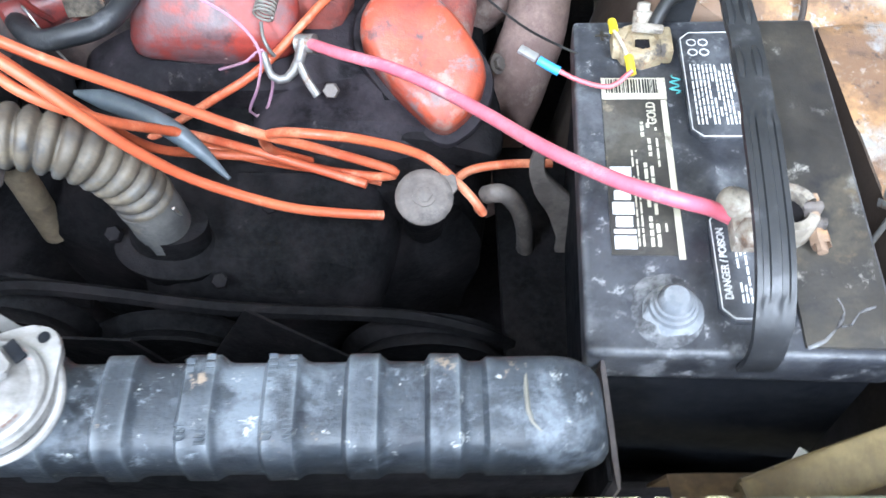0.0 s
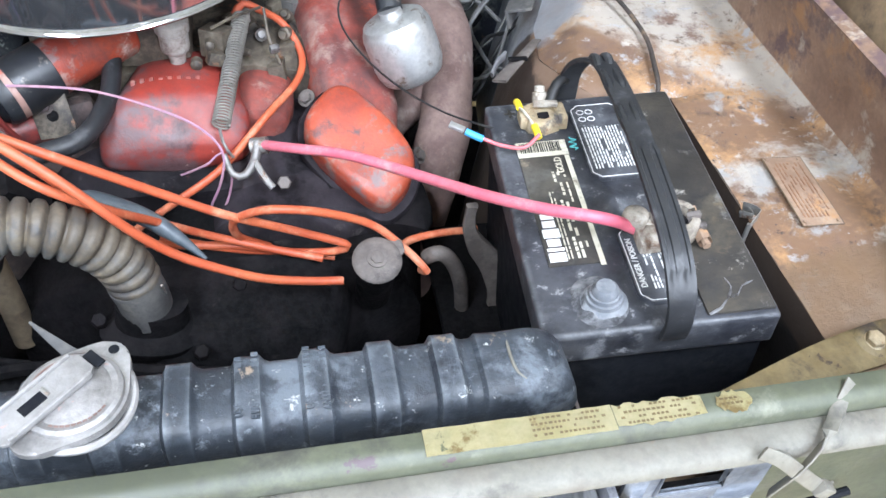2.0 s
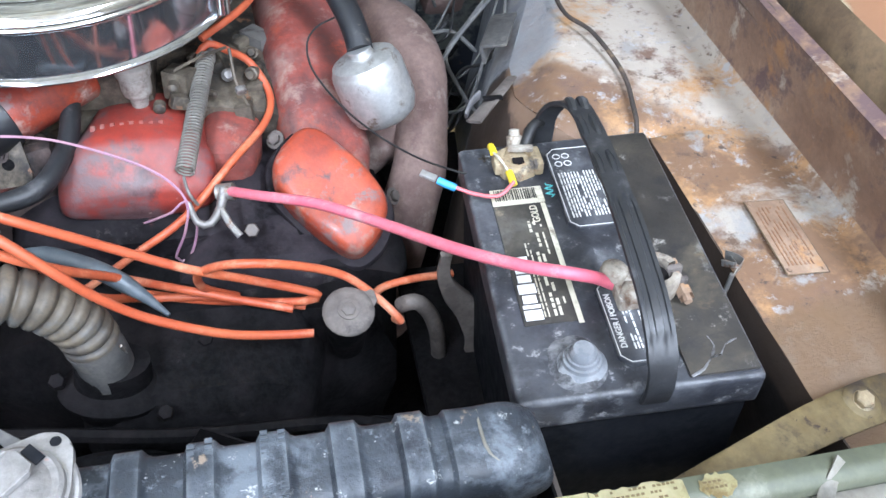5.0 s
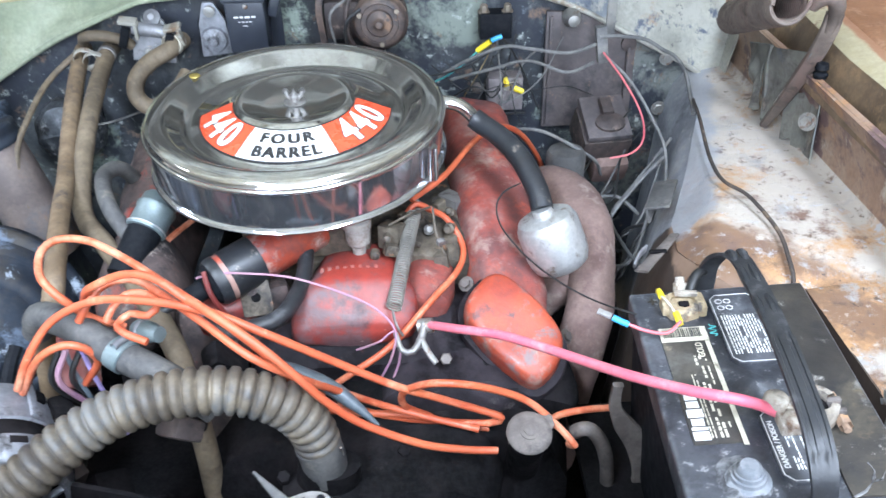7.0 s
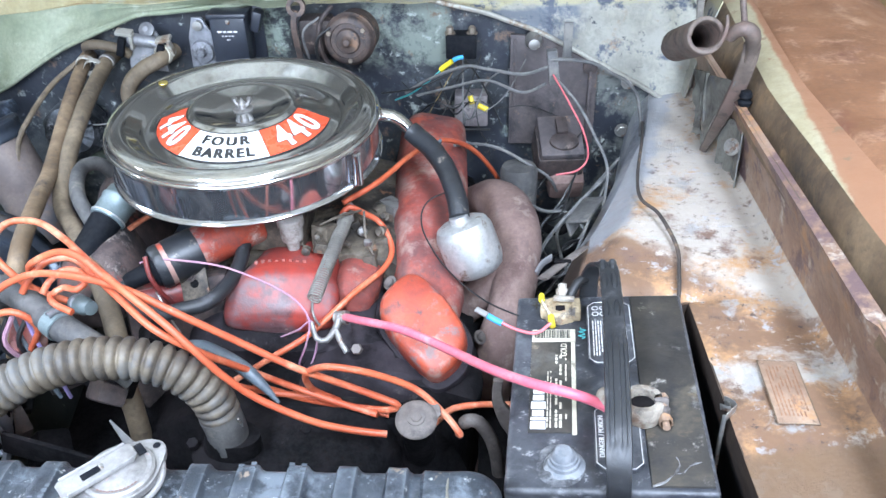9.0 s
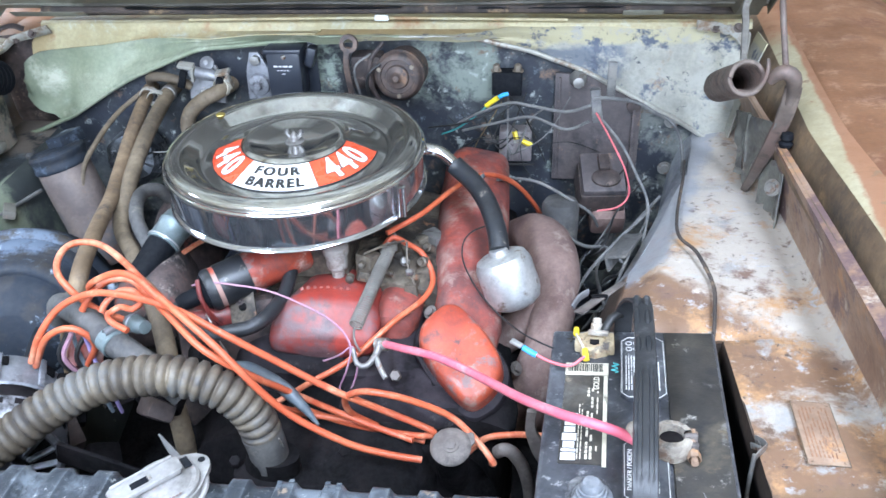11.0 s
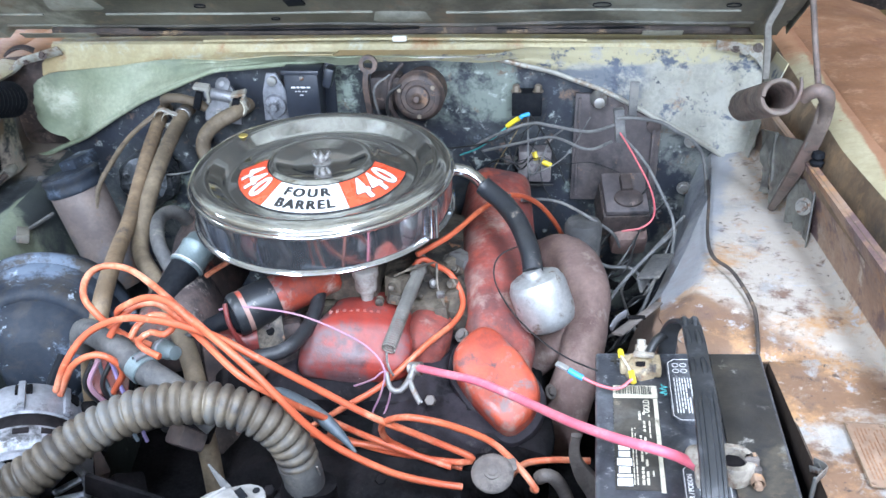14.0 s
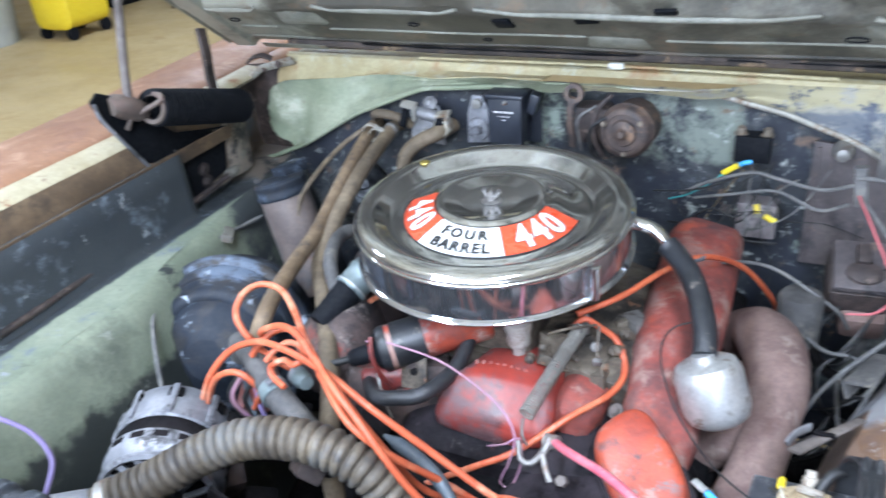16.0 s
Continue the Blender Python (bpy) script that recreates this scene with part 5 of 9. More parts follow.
def radiator():
    r = thing("radiator", "black ribbed brass-tank radiator, scuffed and dusty", "radiator", pose(0, 0.045, 0.5))
    x = -0.43
    dx = 0.00275

    def prof(x):
        ph = (x - 0.043) / 0.0385
        u = ph - math.floor(ph)
        rib = 1.0 if u < 0.45 else 0.0
        if u < 0.07:
            rib = u / 0.07
        elif 0.45 <= u < 0.52:
            rib = 1 - (u - 0.45) / 0.07
        if x > 0.226 or x < -0.36:
            rib = 0.55
        h = 0.0055 * rib
        end = 1.0
        if x > 0.262:
            end = math.sqrt(max(0.0, 1 - ((x - 0.262) / 0.026) ** 2))
        if x < -0.402:
            end = math.sqrt(max(0.0, 1 - ((-0.402 - x) / 0.026) ** 2))
        pts = []
        for k in range(17):
            a = math.pi * k / 16
            c, sn = math.cos(a), math.sin(a)
            y = 0.0490 + math.copysign(abs(c) ** 0.45, c) * (0.0255 + h * 0.5) * (0.55 + 0.45 * end)
            z = 0.866 + abs(sn) ** 0.5 * (0.0295 + h) * end + 0.0007 * noise.noise(Vector((x * 60, c * 3, 1)))
            pts.append((x, y - 0.045, z - 0.5))
        return pts
    rows = []
    while x <= 0.2881:
        rows.append(prof(x))
        x += dx
    bm = add_sheet(B(), rows)
    for e in (rows[0], rows[-1]):
        bm.faces.new([bm.verts.new(p) for p in e])
    bmesh.ops.remove_doubles(bm, verts=bm.verts, dist=1e-5)
    part("top_tank", bm, M_TANK, r, angle=35)
    # Black inset box paints the shade on the tank's lower front.
    part("tank_skirt", add_box(B(), (-0.07, 0.004, 0.336), (0.70, 0.043, 0.07), 0.006), M_BLOCK, r, "lower tank front with its shade painted black")
    part("end_seam", add_tube(B(), [(0.246, 0.022, 0.3962), (0.245, 0.004, 0.3988), (0.247, -0.008, 0.3978), (0.256, -0.015, 0.3945), (0.27, -0.017, 0.388)], 0.0011, 6), M_WHITEBAR, r, "pale worn seam")
    part("side_flange", add_ribbon(B(), [(0.2985, 0.016, 0.335), (0.2985, 0.016, 0.30), (0.2985, 0.015, 0.20), (0.2985, 0.014, 0.0)], (0, 1, 0), 0.075, 0.003), M_PANEL, r, "brown-grey side flange")
    part("side_plate", add_sheet(B(), [[(0.292, y, z) for y in (-0.022, 0.0, 0.034)] for z in (-0.2, 0.0, 0.2, 0.35)], 0.002), M_BLOCK, r, "dark side plate")
    part("core", add_box(B(), (-0.07, 0.002, 0.05), (0.70, 0.045, 0.5), 0.003), M_BLOCK, r)
    rng = random.Random(2)
    for x0, word in ((0.086, "USE"), (0.0955, "RUST"), (0.1250, "USE"), (0.1345, "ANTI")):
        part("embossing", add_text(B(), word, 0.0066, pose(x0, -0.012, 0.4003, 0, 0, 90), 0.0006, 0.8, 1.05), M_TANK_LETTER, r, "raised word on the rib, worn to brass", flat=True)
        bm = B()
        y = -0.003
        while y < 0.024:
            w = rng.uniform(0.0018, 0.0034)
            add_box(bm, (x0, y + w / 2, 0.4003), (0.0042, w, 0.0010), 0.0004)
            y += w + 0.0013
        tagged(part("embossing", bm, M_TANK_LETTER, r, "unreadable raised lettering on the ribs", flat=True), kind="stuff")
    for x0 in (-0.0655, -0.0575):
        bm = B()
        for k in range(5):
            add_box(bm, (x0, -0.010 + 0.0052 * k, 0.4003), (0.0044, 0.0034, 0.0010), 0.0004)
        tagged(part("embossing", bm, M_TANK, r, "unreadable raised numerals on the rib", flat=True), kind="stuff")
    # pressure cap: skirt with two ears, dished disc, release lever
    C = pose(0.002, 0.001, 0.402)
    skirt = []
    for k in range(72):
        a = 2 * math.pi * k / 72
        ear = max(math.exp(-((math.degrees(a) - q + 180) % 360 - 180) ** 2 / 2 / w ** 2) for q, w in ((56, 19), (232, 19)))
        rr = 0.0285 + 0.0105 * ear
        skirt.append((rr * math.cos(a), rr * math.sin(a)))
    cap = part("radiator_cap", add_prism(B(), skirt, 0.0075, 0.0125, C, 0.0016), M_CAP, r, "old grey metal radiator cap with worn red print")
    part("skirt_lip", add_tube(B(), [C @ Vector((0.0302 * math.cos(radians(a)), 0.0302 * math.sin(radians(a)), 0.0065 + 0.002 * math.sin(radians(a * 2)))) for a in range(-105, 42, 7)], 0.0024, 8), M_CAP, cap, "rolled lower lip")
    part("dome", add_lathe(B(), [(0.0268, 0.0118), (0.0262, 0.0152), (0.0240, 0.0166), (0.0205, 0.0160), (0.0185, 0.0172), (0.0, 0.0184)], C, 48), M_CAP, cap, "dished stamped disc")
    part("neck", add_lathe(B(), [(0.020, -0.01), (0.020, 0.008), (0.026, 0.009), (0.026, 0.012), (0, 0.012)], C, 32), M_CAP, cap)
    m = C @ pose(-0.0035, 0.0042, 0, 0, -3, 44)
    bm = add_prism(B(), [(-0.041, -0.0075), (-0.038, -0.0098), (0.012, -0.0098), (0.0165, -0.006), (0.0165, 0.006), (0.012, 0.0098), (-0.038, 0.0098), (-0.041, 0.0075)], 0.0190, 0.0215, m, 0.0007)
    part("lever", bm, M_CAP, cap, "flat release lever")
    for e in (-1, 1):
        part("lever_rail", add_box(B(), m @ Vector((-0.012, 0.0092 * e, 0.0222)), (0.050, 0.0018, 0.0030), 0.0007, m), M_CAP, cap, "turned-up edge of the lever")
    part("slot", add_box(B(), m @ Vector((-0.017, 0.0, 0.0215)), (0.014, 0.0066, 0.0008), 0, m), M_BLACKPLASTIC, cap, "dark slot")
    part("slot", add_box(B(), m @ Vector((0.0205, 0.0, 0.0178)), (0.006, 0.012, 0.0012), 0.0004, m), M_BLACKPLASTIC, cap, "dark hinge slot")
    part("pin", add_box(B(), m @ Vector((-0.0085, 0.001, 0.0217)), (0.0022, 0.0062, 0.0012), 0.0003, m), M_STEEL, cap, "small pin in the slot")
    a = radians(56)
    part("tab_hole", add_lathe(B(), [(0.0030, 0.0), (0.0030, 0.0005), (0, 0.0005)], C @ pose(0.0335 * math.cos(a), 0.0335 * math.sin(a), 0.0124), 14), M_BLACKPLASTIC, cap, "small punched hole")
    for q0, q1, rr in ((250, 325, 0.0215), (105, 165, 0.0215)):
        bm = B()
        for k in range(11):
            a = radians(lerp(q0, q1, k / 10))
            add_box(bm, C @ Vector((rr * math.cos(a), rr * math.sin(a), 0.0168)), (0.0012, 0.0022, 0.0003), 0, pose(0, 0, 0, 0, 0, math.degrees(a)))
        tagged(part("print", bm, M_MANIFOLD, cap, "worn unreadable red print", flat=True), kind="stuff")
    f = thing("overflow_bracket", "thin bent grey metal blade behind the cap", "bracket", pose(0, 0, 0))
    part("blade", add_ribbon(B(), [(-0.028, 0.102, 0.912), (-0.018, 0.095, 0.904), (-0.006, 0.088, 0.893), (0.008, 0.082, 0.88)], (0.4, 0.6, 0.6), lambda u: 0.0015 + 0.012 * u, 0.0012), M_GREYHOSE, f)


def condenser():
    c = thing("condenser", "bent grey aluminium condenser fins in front of the radiator", "condenser", pose(0, -0.02, 0.6))
    rng = random.Random(6)
    bm = B()
    n = 290
    for i in range(n):
        x = -0.33 + 0.62 * i / n
        z0 = 0.245 + rng.uniform(-0.004, 0.004)
        q = rng.uniform(-0.0004, 0.0004)
        vs = [[bm.verts.new((x + q + 0.0008 * math.sin(4.5 * k + i * 0.13), -0.016 + 0.0065 * k, z)) for k in range(5)] for z in (0.15, z0)]
        for k in range(4):
            bm.faces.new((vs[0][k], vs[0][k + 1], vs[1][k + 1], vs[1][k]))
    bmesh.ops.solidify(bm, geom=list(bm.faces), thickness=0.0011)
    tagged(part("fins", bm, M_FIN, c, flat=True), kind="stuff")
    part("end_plate", add_box(B(), (0.296, -0.004, 0.15), (0.006, 0.03, 0.2), 0.001), M_ALLOY, c)
    b = thing("front_grille", "blue-grey dented front panel with square openings", "panel", pose(0.0, -0.019, 0.0))

    def pierced(x0, x1, z0, z1, holes, mat, name, lab):
        xs = sorted({x0, x1} | {v for h in holes for v in h[:2]})
        zs = sorted({z0, z1} | {v for h in holes for v in h[2:]})
        bm = B()
        for xa, xb in zip(xs, xs[1:]):
            for za, zb in zip(zs, zs[1:]):
                if not any(h[0] <= xa and xb <= h[1] and h[2] <= za and zb <= h[3] for h in holes):
                    add_box(bm, ((xa + xb) / 2, 0, (za + zb) / 2), (xb - xa + 0.0004, 0.003, zb - za + 0.0004), 0)
        bmesh.ops.remove_doubles(bm, verts=bm.verts, dist=0.0006)
        return part(name, rough_up(bm, 0.001, 30), mat, b, lab)
    pierced(0.305, 0.402, 0.70, 0.893, [(0.328, 0.373, 0.832, 0.857), (0.320, 0.368, 0.775, 0.815)], M_BLUEGREY, "panel", "blue-grey sheet")
    for h in ((0.328, 0.373, 0.832, 0.857), (0.320, 0.368, 0.775, 0.815)):
        bm = B()
        add_tube(bm, [(h[0], -0.002, h[2]), (h[1], -0.002, h[2]), (h[1], -0.002, h[3]), (h[0], -0.002, h[3]), (h[0], -0.002, h[2])], 0.0016, 6, 0.2, False)
        part("opening_rim", bm, M_BLUEGREY, b, "folded rim of the opening")
    rows = [[(x, -0.002 - 0.012 * math.sin(4 * (x - 0.40)) + 0.003 * noise.noise(Vector((x * 20, z * 20, 0))), z) for z in (0.70, 0.76, 0.82, 0.86, 0.893)] for x in (0.402, 0.43, 0.46, 0.50, 0.55, 0.62)]
    part("side_panel", add_sheet(B(), rows, 0.002), M_GREEN, b, "pale green side panel", angle=60)
    part("latch_rod", add_tube(B(), [(0.39, -0.012, 0.80), (0.42, -0.016, 0.815), (0.46, -0.014, 0.822)], 0.003, 8), M_BLACKPLASTIC, b, "dark rod")
    k = thing("cable_tie", "white plastic cable ties round the front flange", "cable tie", pose(0, 0, 0))
    part("band", add_ribbon(B(), [(0.430, -0.010, 0.9185), (0.416, -0.024, 0.912), (0.402, -0.038, 0.908), (0.388, -0.047, 0.897), (0.378, -0.047, 0.870)], (0.6, 0.5, 0.2), 0.0085, 0.0016), M_WHITEBAR, k)
    part("band", add_ribbon(B(), [(0.362, -0.041, 0.910), (0.374, -0.045, 0.905), (0.388, -0.049, 0.893), (0.405, -0.049, 0.876), (0.418, -0.047, 0.866)], (0.3, 0.2, 0.9), 0.0095, 0.0016), M_WHITEBAR, k)
    part("head", add_box(B(), (0.410, -0.050, 0.872), (0.012, 0.008, 0.010), 0.002, pose(0, 0, 0, 0, 35, 0)), M_WHITEBAR, k)
    a = thing("support_brace", "yellow-brown rusty brace bar bolted beside the battery", "brace", pose(0, 0, 0))
    part("bar", add_ribbon(B(), [(0.36, 0.012, 0.846), (0.42, 0.030, 0.850), (0.48, 0.048, 0.848), (0.535, 0.062, 0.842), (0.56, 0.066, 0.839)], (-0.3, 1, 0.1), lambda u: 0.022 + 0.012 * u, 0.005), M_BRACE, a)
    part("lip", add_ribbon(B(), [(0.36, 0.024, 0.838), (0.42, 0.043, 0.841), (0.48, 0.062, 0.839), (0.535, 0.077, 0.832)], (0, 0.1, 1), 0.016, 0.003), M_BRACE, a)
    part("washer", add_lathe(B(), [(0.015, 0), (0.016, 0.002), (0.013, 0.004), (0.009, 0.0045)], along((0.522, 0.060, 0.8455), (0, -0.2, 1)) @ Matrix.Diagonal((0.85, 0.85, 1, 1)), 24), M_BRACE, a)
    part("bolt", add_bolt(B(), along((0.522, 0.060, 0.848), (0, -0.2, 1)), 0.0068, 0.006), M_RUSTCLAMP, a, "rusty yellow bolt head")
    part("strut", add_ribbon(B(), [(0.424, 0.057, 0.790), (0.416, 0.048, 0.791), (0.407, 0.039, 0.791), (0.400, 0.031, 0.790)], (1, -0.4, 0), 0.010, 0.002), M_WHITEPLASTIC, a, "pale strip below the brace")
    single("brace_shelf", add_sheet(B(), [[(x, y, z + bump((x, y, 9), 20, 0.004)) for y, z in ((-0.001, 0.845), (0.008, 0.790), (0.028, 0.776), (0.052, 0.768), (0.060, 0.72))] for x in (0.345, 0.37, 0.40, 0.43, 0.46, 0.50, 0.54, 0.58)], 0.002), M_GUTTER, "rust-brown shelf below the brace bar", "panel", "structure", angle=60)
    # Unseen sheets, added to keep light from leaking in low down.
    single("front_blocker", add_sheet(B(), [[(x, y, z) for y, z in ((-0.25, 0.35), (-0.10, 0.45), (-0.08, 0.60))] for x in (-0.62, 0, 0.62)], 0.002), M_BLOCK, "added dark panel closing the engine bay in front", "panel", "structure")
    single("underbody_blocker", add_sheet(B(), [[(x, y, 0.36) for y in (-0.2, 0.4, 1.0)] for x in (-0.62, 0, 0.62)], 0.002), M_BLOCK, "added black sheet closing the engine bay from below", "panel", "structure")


# ---- battery ----
BATT = pose(0.385, 0.229, 0.848, -0.8, -5, -4.3)


def bars(bm, x0, x1, ys, h, z, rng, gap=0.15, vertical=False):
    """Plain bars in place of small print, in lines along y at each x of ys."""
    for q in ys:
        p = x0
        while p < x1:
            w = rng.uniform(0.003, 0.009)
            if rng.random() > gap:
                e = min(p + w, x1)
                c = (q, (p + e) / 2, z) if vertical else ((p + e) / 2, q, z)
                s = (h, e - p, 0.0003) if vertical else (e - p, h, 0.0003)
                add_box(bm, c, s, 0)
            p += w + 0.0015
    return bm


def battery():
    b = thing("car_battery", "dusty black car battery with labels and a rubber carrying strap", "battery", BATT)
    rng = random.Random(11)
    w, l = 0.087, 0.138
    part("case", add_box(B(), (0, 0, -0.115), (2 * w - 0.008, 2 * l - 0.008, 0.18), 0.006), M_BLACKPLASTIC, b)
    bm = add_box(B(), (0, 0, -0.016), (2 * w, 2 * l, 0.032), 0.005, None, 3)
    part("lid", bm, M_BATT, b, "scuffed black lid")
    part("lid_pad", add_box(B(), (0.0585, 0.0, 0.0006), (0.050, 0.264, 0.0036), 0.0012), M_BATT_BROWN, b, "dusty brown-black lid panel")
    # main label
    lab = part("label", add_box(B(), (-0.047, 0.002, 0.0006), (0.044, 0.148, 0.0014), 0.0004), M_LABELBLACK, b, "worn black label with a cream border")
    bm = add_box(B(), (-0.047, 0.066, 0.0014), (0.044, 0.020, 0.0006), 0)
    add_box(bm, (-0.0275, -0.010, 0.0014), (0.0040, 0.130, 0.0006), 0)
    part("border", bm, M_LABELCREAM, lab, "cream label border", flat=True)
    bm = B()
    x = -0.066
    while x < -0.031:
        e = rng.choice((0.0005, 0.0008, 0.0013))
        add_box(bm, (x + e / 2, 0.068, 0.0019), (e, 0.013, 0.0003), 0)
        x += e + rng.choice((0.0005, 0.0008, 0.001))
    part("barcode", bm, M_PRINTBLACK, lab, "black barcode stripes", flat=True)
    bm = B()
    y = -0.068
    for k in range(7):
        hgt = (0.0095, 0.0032, 0.0078, 0.0095, 0.0075, 0.0062, 0.0095)[k]
        add_box(bm, (-0.0602, y + hgt / 2, 0.0015), (0.0135 if k in (0, 3, 6, 1) else 0.0105, hgt, 0.0005), 0.0008)
        y += hgt + 0.0018
    part("logo_shape", bm, M_PRINTWHITE, lab, "bold white logo bars")
    bm = B()
    bars(bm, -0.066, 0.010, (-0.0520, -0.0492), 0.0011, 0.0015, rng, 0.1, True)
    bars(bm, -0.066, 0.035, (-0.0440, -0.0400), 0.0022, 0.0015, rng, 0.35, True)
    bars(bm, -0.060, 0.03, (-0.0350,), 0.0014, 0.0015, rng, 0.4, True)
    part("small_print", bm, M_LABELCREAM, lab, "rows of unreadable cream print", flat=True)
    part("lettering", add_text(B(), "GOLD", 0.0085, pose(-0.0365, 0.043, 0.0015, 0, 0, 90), 0.0002, 0.85), M_LABELCREAM, lab, "the word GOLD", flat=True)
    # warning plates
    for x0, x1, y0, y1, word in ((-0.013, 0.0330, 0.018, 0.120, ""), (-0.011, 0.0300, -0.118, -0.040, "DANGER / POISON")):
        c = 0.008
        pl = part("vent_cover", add_prism(B(), [(x0, y1 - c), (x0, y0 + c), (x0 + c, y0), (x1 - c, y0), (x1, y0 + c), (x1, y1 - c), (x1 - c, y1), (x0 + c, y1)], -0.001, 0.0045, None, 0.0012), M_BATT, b, "raised vent cover with a white warning print")
        bm = B()
        if word:
            add_text(bm, word, 0.0064, pose(x0 + 0.0065, (y0 + y1) / 2, 0.0047, 0, 0, 90), 0.0002, 0.92)
            for q in (x0 + 0.014, x0 + 0.0165, x0 + 0.019, x0 + 0.0255, x0 + 0.028, x0 + 0.0305):
                bars(bm, y0 + 0.012, y1 - 0.012, (q,), 0.0012, 0.0047, rng, 0.15, True)
        else:
            for k in range(13):
                bars(bm, y0 + 0.012, y1 - 0.034, (x0 + 0.006 + 0.0027 * k,), 0.0012, 0.0047, rng, 0.12, True)
            for k in range(4):
                add_lathe(bm, [(0.0035, 0), (0.0035, 0.0003), (0.0027, 0.0003), (0.0027, 0)], pose(x0 + 0.009 + 0.008 * (k % 2), y1 - 0.012 - 0.010 * (k // 2), 0.0046), 20)
        part("print", bm, M_PRINTWHITE, pl, "white warning print", flat=True)
        bm = B()
        e = 0.0016
        ol = [(x0 + e, y1 - c), (x0 + e, y0 + c), (x0 + c, y0 + e), (x1 - c, y0 + e), (x1 - e, y0 + c), (x1 - e, y1 - c), (x1 - c, y1 - e), (x0 + c, y1 - e)]
        add_tube(bm, [(x, y, 0.0046) for x, y in ol + ol[:1]], 0.0004, 5, 0.1, False)
        part("outline", bm, M_PRINTWHITE, pl, "thin white outline")
    part("marker_scribble", add_tube(B(), [(-0.018 + 0.004 * math.sin(2.3 * k), 0.062 + 0.0022 * k, 0.0008) for k in range(9)], 0.0006, 5, 0.002), M_TEAL, b, "teal marker scribble")
    bm = B()
    add_box(bm, (-0.066, 0.121, 0.0003), (0.010, 0.0022, 0.0008), 0)
    add_box(bm, (-0.066, 0.121, 0.0003), (0.0022, 0.010, 0.0008), 0)
    part("plus_sign", bm, M_BATT_BROWN, b, "embossed plus sign", flat=True)
    # corroded crust mark
    for pts, wd in (([(0.034, -0.133, 0.0026), (0.044, -0.128, 0.0026), (0.052, -0.120, 0.0026), (0.060, -0.118, 0.0026), (0.066, -0.110, 0.0026), (0.076, -0.106, 0.0026)], 0.0016), ([(0.052, -0.120, 0.0027), (0.058, -0.110, 0.0027), (0.056, -0.101, 0.0027)], 0.0014)):
        part("stain", rough_up(add_ribbon(B(), pts, (1, 0.3, 0), lambda u, wd=wd: wd * (1.2 - 0.8 * u), 0.0004), 0.0009, 220), M_ZINCGREY, b, "pale dried acid streak")
    # front sealed post
    part("post", add_lathe(B(), [(0.018, 0.001), (0.015, 0.004), (0.0142, 0.0045), (0.0135, 0.0075), (0.0118, 0.008), (0.0112, 0.011), (0.0098, 0.0115), (0.0094, 0.0155), (0.007, 0.018), (0, 0.0185)], pose(-0.037, -0.110, 0), 28), M_POST, b, "grey capped lead post")
    part("post_crust", rough_up(add_lathe(B(), [(0.029, 0.0002), (0.024, 0.0016), (0.016, 0.003), (0, 0.003)], pose(-0.040, -0.109, 0) @ Matrix.Diagonal((0.74, 0.86, 1, 1)), 36), 0.0022, 90), M_CRUST, b, "grey crust round the post")
    # strap
    prof = [(-0.140, -0.010), (-0.143, 0.004), (-0.142, 0.020), (-0.131, 0.038), (-0.10, 0.053), (-0.04, 0.061), (0.02, 0.064), (0.075, 0.063), (0.108, 0.058), (0.126, 0.048), (0.135, 0.030), (0.137, 0.010), (0.138, -0.010)]
    line = spline([(0.0, y, z) for y, z in prof], 0.006)
    bm = B()
    rows = []
    for i, p in enumerate(line):
        d = (line[min(i + 1, len(line) - 1)] - line[max(0, i - 1)]).normalized()
        nrm = Vector((0, -d.z, d.y))
        cx = 0.0068 + 0.004 * math.sin((p.y + 0.14) * 9) - 0.022 * max(0.0, (p.y - 0.10) / 0.04) ** 2 * (p.z < 0.06)
        hw = 0.0100 if p.y > -0.02 or p.z < 0.03 else 0.0108
        cen = 0.0012 * (1 if -0.13 < p.y < -0.01 else 0)
        rows.append([(cx + u * hw, p.y + nrm.y * t, p.z + nrm.z * t) for u, t in ((-1, 0), (-0.92, 0.0022), (-0.66, 0.0022), (-0.6, 0.0022 - cen), (-0.3, 0.0022 - cen), (-0.24, 0.0022), (0.24, 0.0022), (0.3, 0.0022 - cen), (0.6, 0.0022 - cen), (0.66, 0.0022), (0.92, 0.0022), (1, 0), (0.9, -0.002), (-0.9, -0.002), (-1, 0))])
    st = part("strap", add_sheet(bm, rows), M_STRAP, b, "black rubber carrying strap", angle=50)
    for y0, y1 in ((0.092, 0.120), (0.050, 0.087), (0.004, 0.045)):
        ym = (y0 + y1) / 2
        for dx in (-0.0050, 0.0050):
            part("grip_pad", add_tube(B(), [(0.0093 + dx, y0, 0.0618 - 0.0028 * (y0 > 0.08)), (0.0093 + dx, ym, 0.0640 - 0.0020 * (y0 > 0.08)), (0.0093 + dx, y1, 0.0622 - 0.0070 * (y0 > 0.08))], lambda s, t: 0.0042 * math.sin(math.pi * (0.12 + 0.76 * s / t)) ** 0.5, 8), M_STRAP, st)
    # front clamp: split lead ring with a cross bolt, and the cable's two-bolt saddle
    bm = B()
    add_lathe(bm, [(0.0185, 0.003), (0.0195, 0.006), (0.0190, 0.020), (0.0175, 0.022), (0.0125, 0.022), (0.0115, 0.019), (0.0115, 0.003)], pose(0.032, -0.050, 0), 28, 0.35, 5.9)
    add_box(bm, (0.010, -0.056, 0.0115), (0.022, 0.034, 0.014), 0.004)
